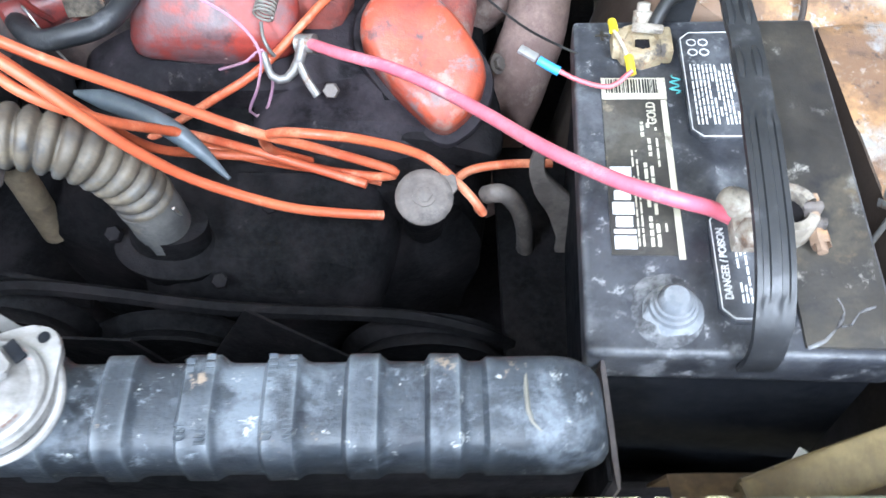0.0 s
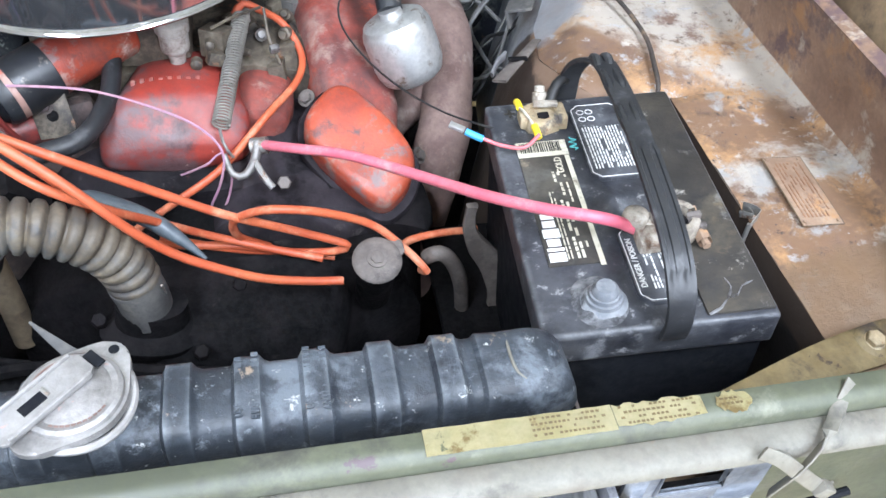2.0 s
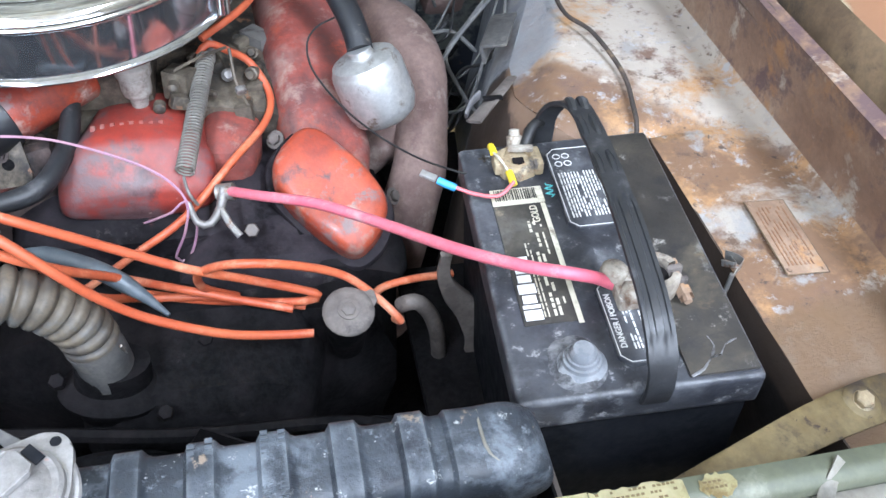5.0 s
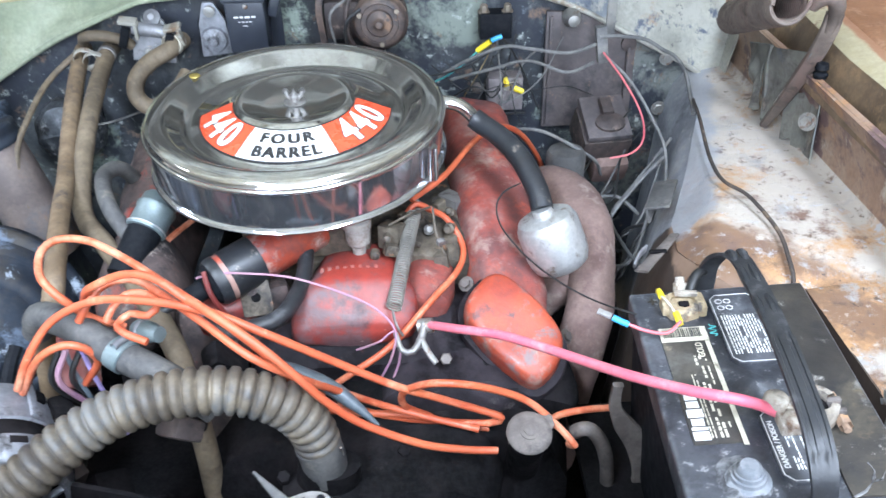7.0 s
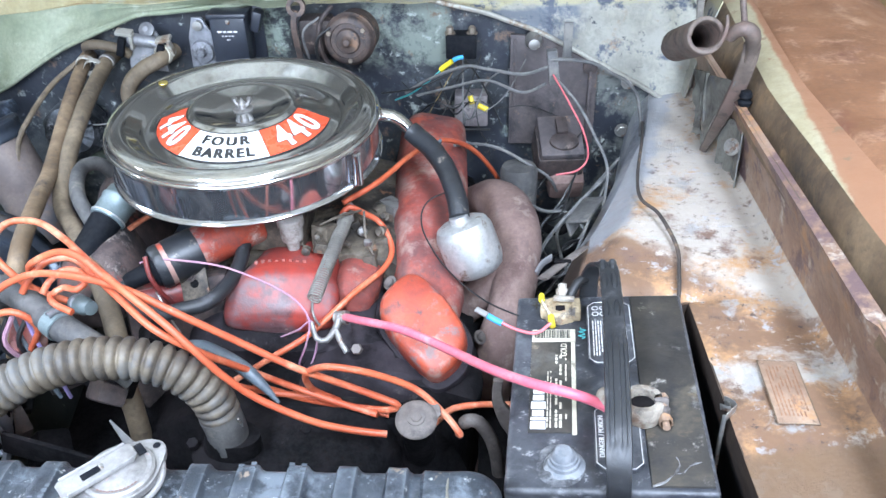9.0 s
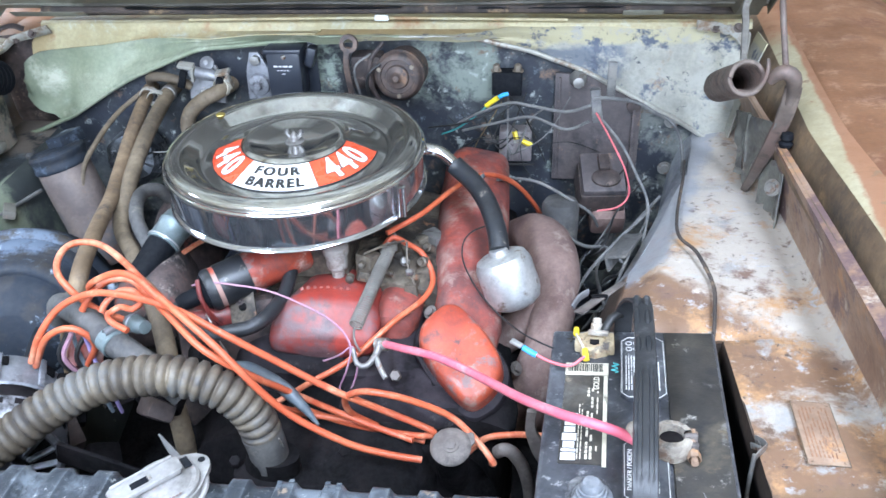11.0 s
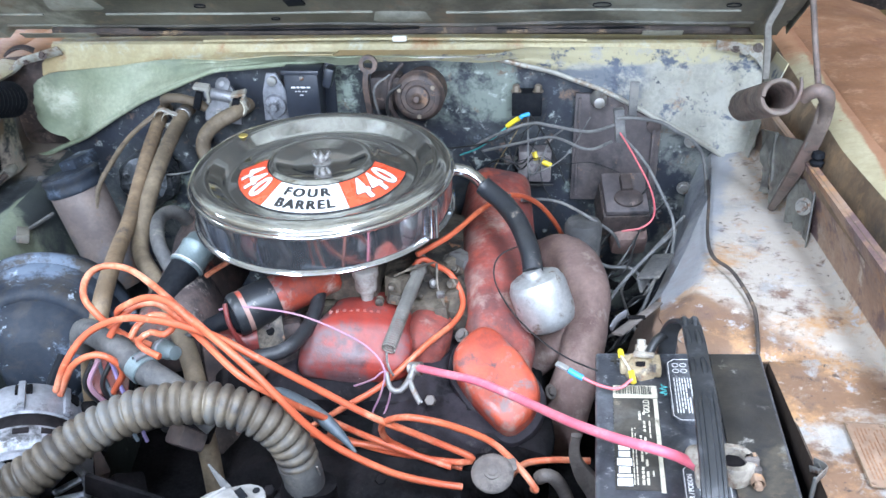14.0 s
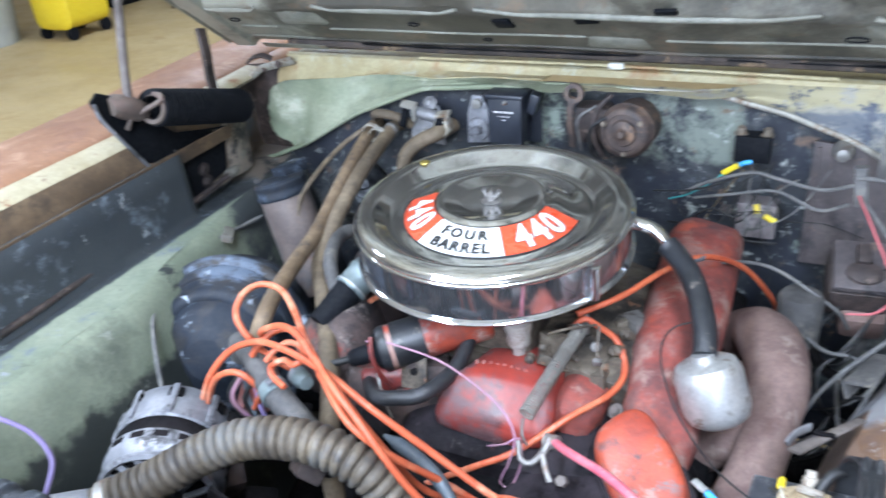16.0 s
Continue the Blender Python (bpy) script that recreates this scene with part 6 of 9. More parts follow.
    part("front_clamp", rough_up(bm, 0.0007, 120), M_CLAMP, b, "grey lead cable clamp")
    for y, a in ((-0.0445, 8), (-0.0560, -8)):
        part("clamp_ear", rough_up(add_box(B(), (0.0490, y, 0.0100), (0.013, 0.0055, 0.013), 0.002, pose(0, 0, 0, 0, 0, a)), 0.0005, 120), M_GREYCAST, b, "dirty grey clamp ear")
    part("clamp_post", add_lathe(B(), [(0.0112, 0.001), (0.0108, 0.015), (0, 0.016)], pose(0.032, -0.050, 0), 20), M_BLOCK, b, "dark post inside the clamp")
    for x, y in ((0.002, -0.046), (0.010, -0.068)):
        part("clamp_bolt", add_lathe(B(), [(0.0100, 0.016), (0.0105, 0.0185), (0.0095, 0.0235), (0.0070, 0.0255), (0, 0.026)], pose(x, y, 0), 6 if y < -0.05 else 18), M_CLAMP, b, "corroded bolt head")
    bm = add_tube(B(), [(0.0505, -0.038, 0.010), (0.0505, -0.06, 0.010), (0.051, -0.074, 0.009)], 0.0032, 8)
    add_lathe(bm, [(0.0060, -0.004), (0.0060, 0.004), (0, 0.004)], along((0.0508, -0.066, 0.0095), (0, 1, 0)), 6)
    add_lathe(bm, [(0.0056, -0.003), (0.0056, 0.003), (0, 0.003)], along((0.0505, -0.038, 0.010), (0, 1, 0)), 6)
    part("cross_bolt", bm, M_RUSTPLATE, b, "rusty cross bolt with a nut")
    # rear clamp with yellow sleeves
    bm = add_lathe(B(), [(0.0190, 0.0), (0.0190, 0.010), (0.0165, 0.013), (0.0120, 0.0135), (0.0115, 0.010), (0, 0.010)], pose(-0.040, 0.104, 0), 8)
    add_box(bm, (-0.0565, 0.104, 0.008), (0.009, 0.020, 0.013), 0.003)
    add_box(bm, (-0.0235, 0.102, 0.008), (0.009, 0.026, 0.013), 0.003)
    part("rear_clamp", rough_up(bm, 0.0010, 90), M_RUSTCLAMP, b, "corroded brass-coloured cable clamp")
    part("clamp_window", add_box(B(), (-0.040, 0.098, 0.0125), (0.010, 0.008, 0.003), 0.001), M_BLOCK, b, "dark opening in the clamp")
    part("clamp_bar", add_box(B(), (-0.036, 0.110, 0.0165), (0.022, 0.006, 0.005), 0.0015, pose(0, 0, 0, 0, 0, -8)), M_CLAMP, b, "corroded bar across the clamp")
    part("clamp_stud", add_lathe(B(), [(0.0070, 0.0), (0.0070, 0.009), (0.0048, 0.010), (0.0048, 0.015), (0, 0.016)], along((-0.038, 0.124, 0.008), (0.05, 0.6, 1)), 12), M_CLAMP, b, "grey stud and nut")
    part("cable_loop", add_tube(B(), [(-0.030, 0.118, 0.012), (-0.022, 0.130, 0.022), (-0.012, 0.138, 0.022), (-0.010, 0.146, 0.008)], 0.0050, 10), M_BLACKWIRE, b, "black cable leaving the clamp")
    for p0, p1 in (((-0.060, 0.121, 0.013), (-0.0595, 0.109, 0.015)), ((-0.050, 0.088, 0.010), (-0.048, 0.075, 0.006))):
        a, c = Vector(p0), Vector(p1)
        part("tie", add_tube(B(), [a, (a + c) / 2 + Vector((0, 0, 0.001)), c], 0.0033, 10), M_YELLOW, b, "yellow crimp sleeve")
    part("sleeve_wire", add_tube(B(), [(-0.0595, 0.110, 0.015), (-0.058, 0.103, 0.017), (-0.055, 0.096, 0.016), (-0.050, 0.087, 0.010)], 0.0013, 6), M_LABELCREAM, b, "thin dirty wire between the sleeves")
    # Tray is made wide and near-black to stand in for the shade beside it.
    t = thing("battery_tray", "dark battery tray under the battery, widened to stand in for shade", "tray", pose(0, 0, 0))
    part("tray", rough_up(add_box(B(), (0.378, 0.245, 0.630), (0.225, 0.35, 0.012), 0.004), 0.002, 20), M_BLOCK, t)
    part("front_lip", add_box(B(), (0.38, 0.073, 0.66), (0.20, 0.006, 0.06), 0.002), M_BLOCK, t)
    k = thing("hold_down_hook", "small folded zinc hold-down strap beside the battery", "clip", pose(0.488, 0.192, 0.852) @ Matrix.Diagonal((0.68, 0.68, 0.8, 1)))
    part("strap", add_ribbon(B(), [(0.012, 0.030, -0.016), (0.017, 0.020, -0.012), (0.021, 0.009, -0.010), (0.013, 0.002, -0.013), (0.005, -0.004, -0.018)], (0, 0, 1), 0.011, 0.0016), M_STEEL, k, "folded zinc strap end")
    part("tongue", add_ribbon(B(), [(0.005, 0.022, -0.020), (0.009, 0.013, -0.015), (0.014, 0.010, -0.014), (0.014, 0.022, -0.015)], (0, 0, 1), 0.008, 0.0014), M_STEEL, k, "bent inner tongue")
    part("rod", add_tube(B(), [(0.004, -0.003, -0.014), (0.003, -0.006, -0.05), (0.002, -0.008, -0.12), (-0.03, -0.008, -0.19)], 0.003, 8), M_STEEL, k, "hold-down rod running down beside the battery")



# ---- air cleaner ----
def air_cleaner():
    cx, cy = -0.040, 0.612
    a = thing("air_cleaner", "round chrome air cleaner with a red and white engine decal", "air cleaner", pose(cx, cy, 0.898, 3.5, 0, 0))
    part("pan", add_lathe(B(), [(0.02, 0.004), (0.150, 0.004), (0.170, 0.000), (0.1752, 0.001), (0.1763, 0.003), (0.1745, 0.0052), (0.1725, 0.006), (0.1712, 0.007)], None, 96), M_CHROME_WALL, a, "chrome lower pan lip", angle=60)
    part("side_wall", add_lathe(B(), [(0.1712, 0.0050), (0.1716, 0.010), (0.1722, 0.030), (0.1730, 0.0525)], None, 96), M_CHROME_WALL, a, "mirror-like chrome side")
    part("lid", add_lathe(B(), [(0.1730, 0.0500), (0.1752, 0.0505), (0.1762, 0.0530), (0.1752, 0.0555), (0.1738, 0.0560), (0.1736, 0.0580), (0.1728, 0.0590), (0.1722, 0.0605), (0.1700, 0.0635), (0.164, 0.0655), (0.156, 0.0668), (0.152, 0.0664), (0.147, 0.0630), (0.135, 0.0515), (0.129, 0.0475), (0.122, 0.0462),
                                (0.100, 0.0550), (0.080, 0.0635), (0.070, 0.0668), (0.067, 0.0710), (0.063, 0.0718), (0.058, 0.0705), (0.042, 0.0655), (0.034, 0.0642), (0.0, 0.0642)], None, 96), M_CHROME, a, "polished chrome dished lid", angle=60)

    def cone(r):
        return table(r, [(0.070, 0.0671), (0.080, 0.0638), (0.100, 0.0553), (0.122, 0.0465)])
    r0, r1 = 0.0715, 0.1110

    def sector(name, d0, d1, mat, lab):
        bm = B()
        rows = []
        n = 20
        for i in range(n + 1):
            t = radians(lerp(d0, d1, i / n))
            rows.append([(r * math.cos(t), r * math.sin(t), cone(r) + 0.0004) for r in (r0, 0.08, 0.10, r1)])
        return part(name, add_sheet(bm, rows), mat, a, lab, angle=60)
    white = sector("decal_centre", -122, -61, M_DECALWHITE, "white decal panel reading FOUR BARREL")
    left = sector("decal_panel", -181, -122.5, M_DECALRED, "red decal panel reading 440")
    right = sector("decal_panel", -60.5, 0, M_DECALRED, "red decal panel reading 440")
    bm = B()
    for r in (r0 - 0.0008, r1 + 0.0008):
        add_tube(bm, [(r * math.cos(radians(t)), r * math.sin(radians(t)), cone(r) + 0.0005) for t in range(-181, 2, 7)], 0.0008, 5)
    part("decal_outline", bm, M_PRINTBLACK, a, "thin black decal outline")

    def bend(mid, rad, sh=0.0):
        def f(v):
            r = rad - v.y
            t = radians(mid) + (v.x + sh) / rad
            return Vector((r * math.cos(t), r * math.sin(t), cone(r) + 0.0007 + v.z))
        return f
    bm = B()
    for sh in (-0.0008, 0.0, 0.0008):
        add_text(bm, "FOUR", 0.0170, Matrix.Translation((sh, 0, 0)), 0.0002, 1.10, 1.34, bend(-91.5, 0.0830), 0.024)
        add_text(bm, "BARREL", 0.0180, Matrix.Translation((sh, 0, 0)), 0.0002, 1.06, 1.22, bend(-91.5, 0.1005), 0.024)
    part("lettering", bm, M_PRINTBLACK, white, "black letters FOUR BARREL", flat=True)
    for mid, par in ((-152, left), (-30, right)):
        sg = 1
        bm = B()
        for sh in (-0.0009, 0.0, 0.0009):
            add_text(bm, "440", 0.0465, Matrix(), 0.0002, 0.80, 1.22, bend(mid, 0.0920, sh), 0.010)
        part("lettering", bm, M_DECALWHITE, par, "white numerals 440", flat=True)
        bm = B()
        for sh in (-0.0016, 0.0, 0.0016):
            add_text(bm, "440", 0.0465, Matrix.Translation((0, 0, -0.00022)), 0.0002, 0.80, 1.22, bend(mid, 0.0920, sh), 0.026)
        part("lettering_outline", bm, M_PRINTBLACK, par, "thin black outline of the numerals", flat=True)
    bm = add_lathe(B(), [(0, 0.0645), (0.0125, 0.0645), (0.013, 0.0655), (0.006, 0.067), (0.005, 0.074), (0.0035, 0.075), (0, 0.082)], None, 24)
    for s in (-1, 1):
        add_tube(bm, [(0.003 * s, 0, 0.069), (0.008 * s, 0.001, 0.073), (0.0095 * s, 0.002, 0.078)], lambda q, t: 0.0030 * (1 - 0.25 * q / t), 8)
        add_lathe(bm, [(0.0035, -0.0014), (0.0035, 0.0014), (0, 0.0016)], along((0.0095 * s, 0.002, 0.0775), (0.2, 1, 0)), 16)
    part("wing_nut", bm, M_WIRESTEEL, a, "dull steel wing nut")
    # Golden disc painted in place of a yellow reflection in the chrome.
    part("gold_reflection", add_lathe(B(), [(0.007, 0.0662), (0.006, 0.0674), (0, 0.0676)], pose(-0.13, 0.077, 0), 16), M_GOLD, a, "small golden spot standing in for a reflection on the lid")
    part("drain_tube", add_tube(B(), [(0.1560, -0.0865, 0.048), (0.1560, -0.0865, 0.030), (0.1560, -0.0865, 0.006)], 0.0062, 12), M_CHROME, a, "short bright vertical tube")
    e = thing("breather_elbow", "chrome elbow pipe on the air cleaner", "pipe", pose(0, 0, 0))
    part("elbow", add_tube(B(), [(0.112, 0.645, 0.936), (0.135, 0.638, 0.941), (0.155, 0.637, 0.936), (0.170, 0.637, 0.922), (0.177, 0.636, 0.912)], 0.0085, 14), M_CHROME, e)
    cord("breather_hose", [(0.172, 0.637, 0.919), (0.182, 0.630, 0.913), (0.202, 0.605, 0.907), (0.220, 0.574, 0.897), (0.231, 0.549, 0.884), (0.238, 0.527, 0.871), (0.2405, 0.511, 0.859)], 0.0132, M_BLACKHOSE, "thick black rubber breather hose", "hose", 14)
    br = thing("oil_breather", "scuffed bright tin breather can on the valve cover", "breather", along((0.264, 0.494, 0.794), (-0.34, 0.20, 0.92)))
    part("can", add_lathe(B(), [(0, -0.004), (0.026, -0.004), (0.0325, 0.001), (0.0358, 0.010), (0.0368, 0.018), (0.0368, 0.050), (0.0358, 0.055), (0.0345, 0.0575)], None, 48), M_TIN, br)
    part("lid", add_lathe(B(), [(0.0345, 0.0570), (0.0325, 0.0625), (0.026, 0.0660), (0.016, 0.0670), (0, 0.0670)], None, 48), M_TIN, br, "dented tin lid")
    part("nipple", add_lathe(B(), [(0.0125, 0.066), (0.0122, 0.074), (0, 0.074)], None, 24), M_TIN, br)


# ---- engine ----
def engine():
    e = thing("engine", "greasy V8 engine with red-orange painted covers", "engine", pose(0, 0, 0))
    bm = rough_up(add_loft(B(), [(0.30, 0.05, 0.55, 0.12, 0.12, 0), (0.33, 0.05, 0.56, 0.20, 0.14, 0), (0.50, 0.03, 0.57, 0.25, 0.145, 0), (0.85, 0.03, 0.58, 0.25, 0.14, 0), (0.88, 0.03, 0.58, 0.18, 0.11, 0)], 40, 3.5), 0.012, 18)
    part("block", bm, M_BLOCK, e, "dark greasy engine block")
    lobe = [(0.359, 0.208, 0.740, 0.024, 0.017, 22), (0.363, 0.208, 0.744, 0.036, 0.027, 22), (0.373, 0.206, 0.750, 0.045, 0.037, 22), (0.393, 0.203, 0.756, 0.050, 0.045, 20), (0.42, 0.200, 0.760, 0.050, 0.050, 22), (0.455, 0.197, 0.762, 0.045, 0.053, 20),
            (0.482, 0.198, 0.761, 0.037, 0.053, 16), (0.505, 0.196, 0.757, 0.027, 0.049, 14), (0.525, 0.195, 0.752, 0.018, 0.042, 12)]
    body = [(0.440, 0.205, 0.738, 0.030, 0.034, 14), (0.480, 0.200, 0.745, 0.042, 0.044, 12), (0.53, 0.195, 0.757, 0.044, 0.050, 12), (0.58, 0.193, 0.767, 0.050, 0.056, 12), (0.70, 0.189, 0.779, 0.054, 0.061, 12), (0.83, 0.185, 0.787, 0.054, 0.062, 12), (0.862, 0.185, 0.786, 0.051, 0.058, 12), (0.868, 0.185, 0.784, 0.044, 0.050, 12)]
    vc = lobe + body[1:]
    shield = [Vector(p) for p in ((-0.016, 0.071), (0.030, 0.023), (0.055, -0.016), (0.043, -0.053), (0.014, -0.074), (-0.020, -0.046), (-0.056, 0.001), (-0.055, 0.035))]
    for _ in range(3):
        shield = [a.lerp(b, f) for a, b in zip(shield, shield[1:] + shield[:1]) for f in (0.22, 0.78)]
    up, nrm = Vector((0, 1, 0.6)).normalized(), Vector((0, -0.6, 1)).normalized()
    face = Matrix.Translation((0.2, 0.41, 0.779)) @ Matrix((Vector((1, 0, 0)), up, nrm)).transposed().to_4x4()

    def shell(levels):
        bm = B()
        rings = [[bm.verts.new(face @ Vector((p.x * k, p.y * k, z))) for p in shield] for k, z in levels]
        for r0, r1 in zip(rings, rings[1:]):
            for i in range(len(shield)):
                bm.faces.new((r0[i - 1], r0[i], r1[i], r1[i - 1]))
        bm.faces.new(rings[-1])
        return bm
    part("valve_cover_front", rough_up(shell(((1.02, -0.055), (1.0, -0.016), (0.985, -0.009), (0.945, -0.003), (0.88, 0.0), (0.70, 0.002), (0.45, 0.0034), (0.20, 0.004))), 0.0016, 26), M_LOBE, e, "scuffed orange-red shield-shaped front of the valve cover", angle=50)
    part("cover_flange", rough_up(shell(((1.16, -0.060), (1.15, -0.036), (1.12, -0.033), (1.02, -0.032))), 0.0015, 30), M_HEAD, e, "dusty dark flange under the valve cover")
    part("valve_cover", rough_up(add_loft(B(), body, 40, 3.6), 0.003, 22), M_RED_DIRTY, e, "dusty red valve cover")
    part("valve_cover_gasket", add_loft(B(), [(y, x + 0.01, z - 0.05, w * 1.12 + 0.004, 0.012, 18) for y, x, z, w, h, a in vc[1:-1]], 30, 4), M_BLOCK, e)
    vl = [(y + 0.09, -0.225 - 0.02 * i / 12, z + 0.01, w, h, -20) for i, (y, x, z, w, h, a) in enumerate(vc)]
    part("valve_cover", rough_up(add_loft(B(), vl, 32, 3.2), 0.003, 22), M_GRIME, e, "grimy valve cover with traces of red paint")
    dome = [(0.424, 0.018, 0.757, 0.058, 0.010, 0), (0.427, 0.018, 0.758, 0.066, 0.016, 0), (0.432, 0.018, 0.759, 0.070, 0.022, 0), (0.442, 0.019, 0.761, 0.072, 0.031, 0), (0.452, 0.020, 0.763, 0.072, 0.038, 0), (0.458, 0.021, 0.764, 0.070, 0.0430, 0), (0.466, 0.022, 0.765, 0.066, 0.0455, 0), (0.476, 0.023, 0.765, 0.062, 0.0460, 0), (0.50, 0.026, 0.764, 0.058, 0.0465, 0), (0.53, 0.030, 0.762, 0.054, 0.046, 0), (0.565, 0.032, 0.755, 0.046, 0.038, 0)]
    part("intake_cover", rough_up(add_loft(B(), dome, 48, 3.2), 0.0035, 22), M_RED, e, "red bulged intake casting")
    part("bypass_casting", rough_up(add_loft(B(), [(0.462, 0.100, 0.752, 0.014, 0.012, 10), (0.468, 0.102, 0.756, 0.024, 0.022, 10), (0.490, 0.106, 0.760, 0.030, 0.027, 10), (0.53, 0.108, 0.762, 0.030, 0.028, 10), (0.56, 0.108, 0.758, 0.022, 0.02, 10)], 28, 3.2), 0.002, 50), M_RED_DIRTY, e, "grey-red casting beside the intake")
    part("intake_base", rough_up(add_loft(B(), [(0.405, 0.03, 0.700, 0.11, 0.030, 0), (0.415, 0.03, 0.706, 0.13, 0.034, 0), (0.47, 0.03, 0.716, 0.14, 0.034, 0), (0.55, 0.03, 0.725, 0.14, 0.034, 0)], 36, 4), 0.004, 30), M_HEAD, e, "oily black front of the intake")
    for x, y, z, d in ((0.151, 0.494, 0.770, (-0.5, -0.5, 0.8)), (0.266, 0.452, 0.716, (0.7, -0.4, 0.6)), (0.150, 0.600, 0.778, (-0.6, 0, 0.8)), (0.150, 0.720, 0.786, (-0.6, 0, 0.8))):
        part("cover_bolt", add_bolt(B(), along((x, y, z), d), 0.0065, 0.006), M_GREYCAST, e, "dirty hexagon bolt of the valve cover")
    rng = random.Random(3)
    bm = B()
    for k in range(8):
        add_box(bm, (-0.016 + 0.0088 * k, 0.482, 0.8100 - 0.00012 * (k - 4) ** 2), (0.0045, 0.0025, 0.008 if k % 3 else 0.006), 0.0008, pose(0, 0, 0, -60, 0, 0))
    part("casting_mark", bm, M_RED_DIRTY, e, "raised unreadable casting numbers")
    part("intake_runner", rough_up(add_loft(B(), [(0.52, 0.04, 0.75, 0.13, 0.045, 0), (0.56, 0.03, 0.76, 0.15, 0.05, 0), (0.76, 0.02, 0.77, 0.15, 0.05, 0), (0.80, 0.02, 0.76, 0.12, 0.03, 0)], 30, 3), 0.006, 30), M_CARB, e, "brown oily intake manifold")
    part("front_plate", rough_up(add_loft(B(), [(0.355, 0.13, 0.66, 0.05, 0.05, 0), (0.37, 0.13, 0.67, 0.09, 0.06, 0), (0.42, 0.14, 0.68, 0.10, 0.055, 0)], 30, 3), 0.003, 25), M_HEAD, e, "black cylinder head front")
    part("head_bolt", add_bolt(B(), along((0.120, 0.390, 0.746), (0, -0.7, 0.7)), 0.007, 0.010, False), M_GREYCAST, e, "dull hexagon bolt")
    m = rough_up(add_tube(B(), [(0.262, 0.735, 0.745), (0.288, 0.700, 0.770), (0.308, 0.645, 0.778), (0.315, 0.58, 0.765), (0.305, 0.50, 0.72), (0.282, 0.465, 0.66), (0.268, 0.47, 0.58), (0.262, 0.48, 0.48)], lambda s, t: 0.034 + 0.004 * math.sin(9 * s / t), 20, 0.012), 0.002, 30)
    part("exhaust_manifold", m, M_MANIFOLD, e, "rust-brown cast exhaust manifold")
    for y in (0.55, 0.66):
        part("manifold_port", add_tube(B(), [(0.30, y, 0.75), (0.26, y - 0.005, 0.71), (0.22, y - 0.01, 0.68)], 0.026, 14), M_MANIFOLD, e)
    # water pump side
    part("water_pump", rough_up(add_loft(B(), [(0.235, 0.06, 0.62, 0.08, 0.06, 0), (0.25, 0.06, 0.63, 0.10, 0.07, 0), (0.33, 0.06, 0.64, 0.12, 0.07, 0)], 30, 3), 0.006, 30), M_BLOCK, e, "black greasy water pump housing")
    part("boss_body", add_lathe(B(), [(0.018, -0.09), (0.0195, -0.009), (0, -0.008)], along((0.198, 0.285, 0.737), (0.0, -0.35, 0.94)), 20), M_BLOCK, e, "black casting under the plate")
    part("fuel_boss", add_lathe(B(), [(0.020, -0.006), (0.0225, -0.005), (0.0235, -0.002), (0.0222, 0.0), (0.018, 0.0014), (0.0, 0.002)], along((0.198, 0.285, 0.737), (0.0, -0.35, 0.94)), 24), M_GREYCAST, e, "grey-brown round casting")
    part("boss_bolt", add_bolt(B(), along((0.198, 0.2845, 0.7395), (0.0, -0.35, 0.94)), 0.0065, 0.003), M_GREYCAST, e)
    part("thermostat_housing", rough_up(add_lathe(B(), [(0.024, -0.04), (0.028, -0.02), (0.033, -0.012), (0.034, -0.006), (0.030, 0.0), (0.0235, 0.006), (0.0225, 0.028), (0, 0.028)], pose(-0.006, 0.268, 0.70, 0, 6, 0) @ Matrix.Diagonal((1.35, 1, 1, 1)), 32), 0.002, 40), M_BLOCK, e, "black thermostat housing")
    for x, y, z in ((-0.050, 0.268, 0.708), (0.07, 0.30, 0.70), (0.035, 0.235, 0.69), (0.10, 0.265, 0.69)):
        part("pump_bolt", add_bolt(B(), along((x, y, z), (0.1, -0.4, 0.9)), 0.007, 0.009, False), M_BLOCK, e)
    part("boss_lug", add_prism(B(), [(-0.004, -0.017), (0.026, -0.010), (0.031, 0.0), (0.027, 0.009), (-0.004, 0.017)], -0.005, -0.0015, along((0.198, 0.285, 0.737), (0.0, -0.35, 0.94)) @ pose(0, 0, 0, 0, 0, 35), 0.002), M_GREYCAST, e, "mounting ear of the casting")
    part("pump_pipe", add_tube(B(), [(0.250, 0.305, 0.712), (0.256, 0.30, 0.721), (0.266, 0.30, 0.718), (0.278, 0.30, 0.698), (0.286, 0.30, 0.668), (0.290, 0.30, 0.630)], 0.0078, 12), M_GREYCAST, e, "short bent grey pipe")
    part("tensioner_strap", rough_up(add_ribbon(B(), [(0.287, 0.30, 0.782), (0.286, 0.30, 0.765), (0.288, 0.30, 0.748), (0.296, 0.30, 0.730), (0.307, 0.30, 0.712), (0.317, 0.30, 0.692), (0.323, 0.30, 0.668), (0.324, 0.30, 0.642), (0.321, 0.30, 0.620)], (1, 0, 0.3), lambda u: 0.012 + 0.013 * math.sin(3.0 * u) ** 2, 0.008), 0.002, 30), M_GREYCAST, e, "grey-brown bent steel strap")
    # fan and belts
    for k in range(7):
        a = 2 * math.pi * k / 7 + 0.2
        d = Vector((math.cos(a), 0, math.sin(a)))
        t = Vector((-math.sin(a), 0, math.cos(a)))
        rows = [[Vector((0.03, 0.165, 0.56)) + d * r + t * w * 0.05 + Vector((0, 0.012 * w, 0)) for w in (-1, 0, 1)] for r in (0.05, 0.12, 0.19)]
        part("fan_blade", add_sheet(B(), rows, 0.002), M_BLOCK, e, "dark sheet-metal fan blade")
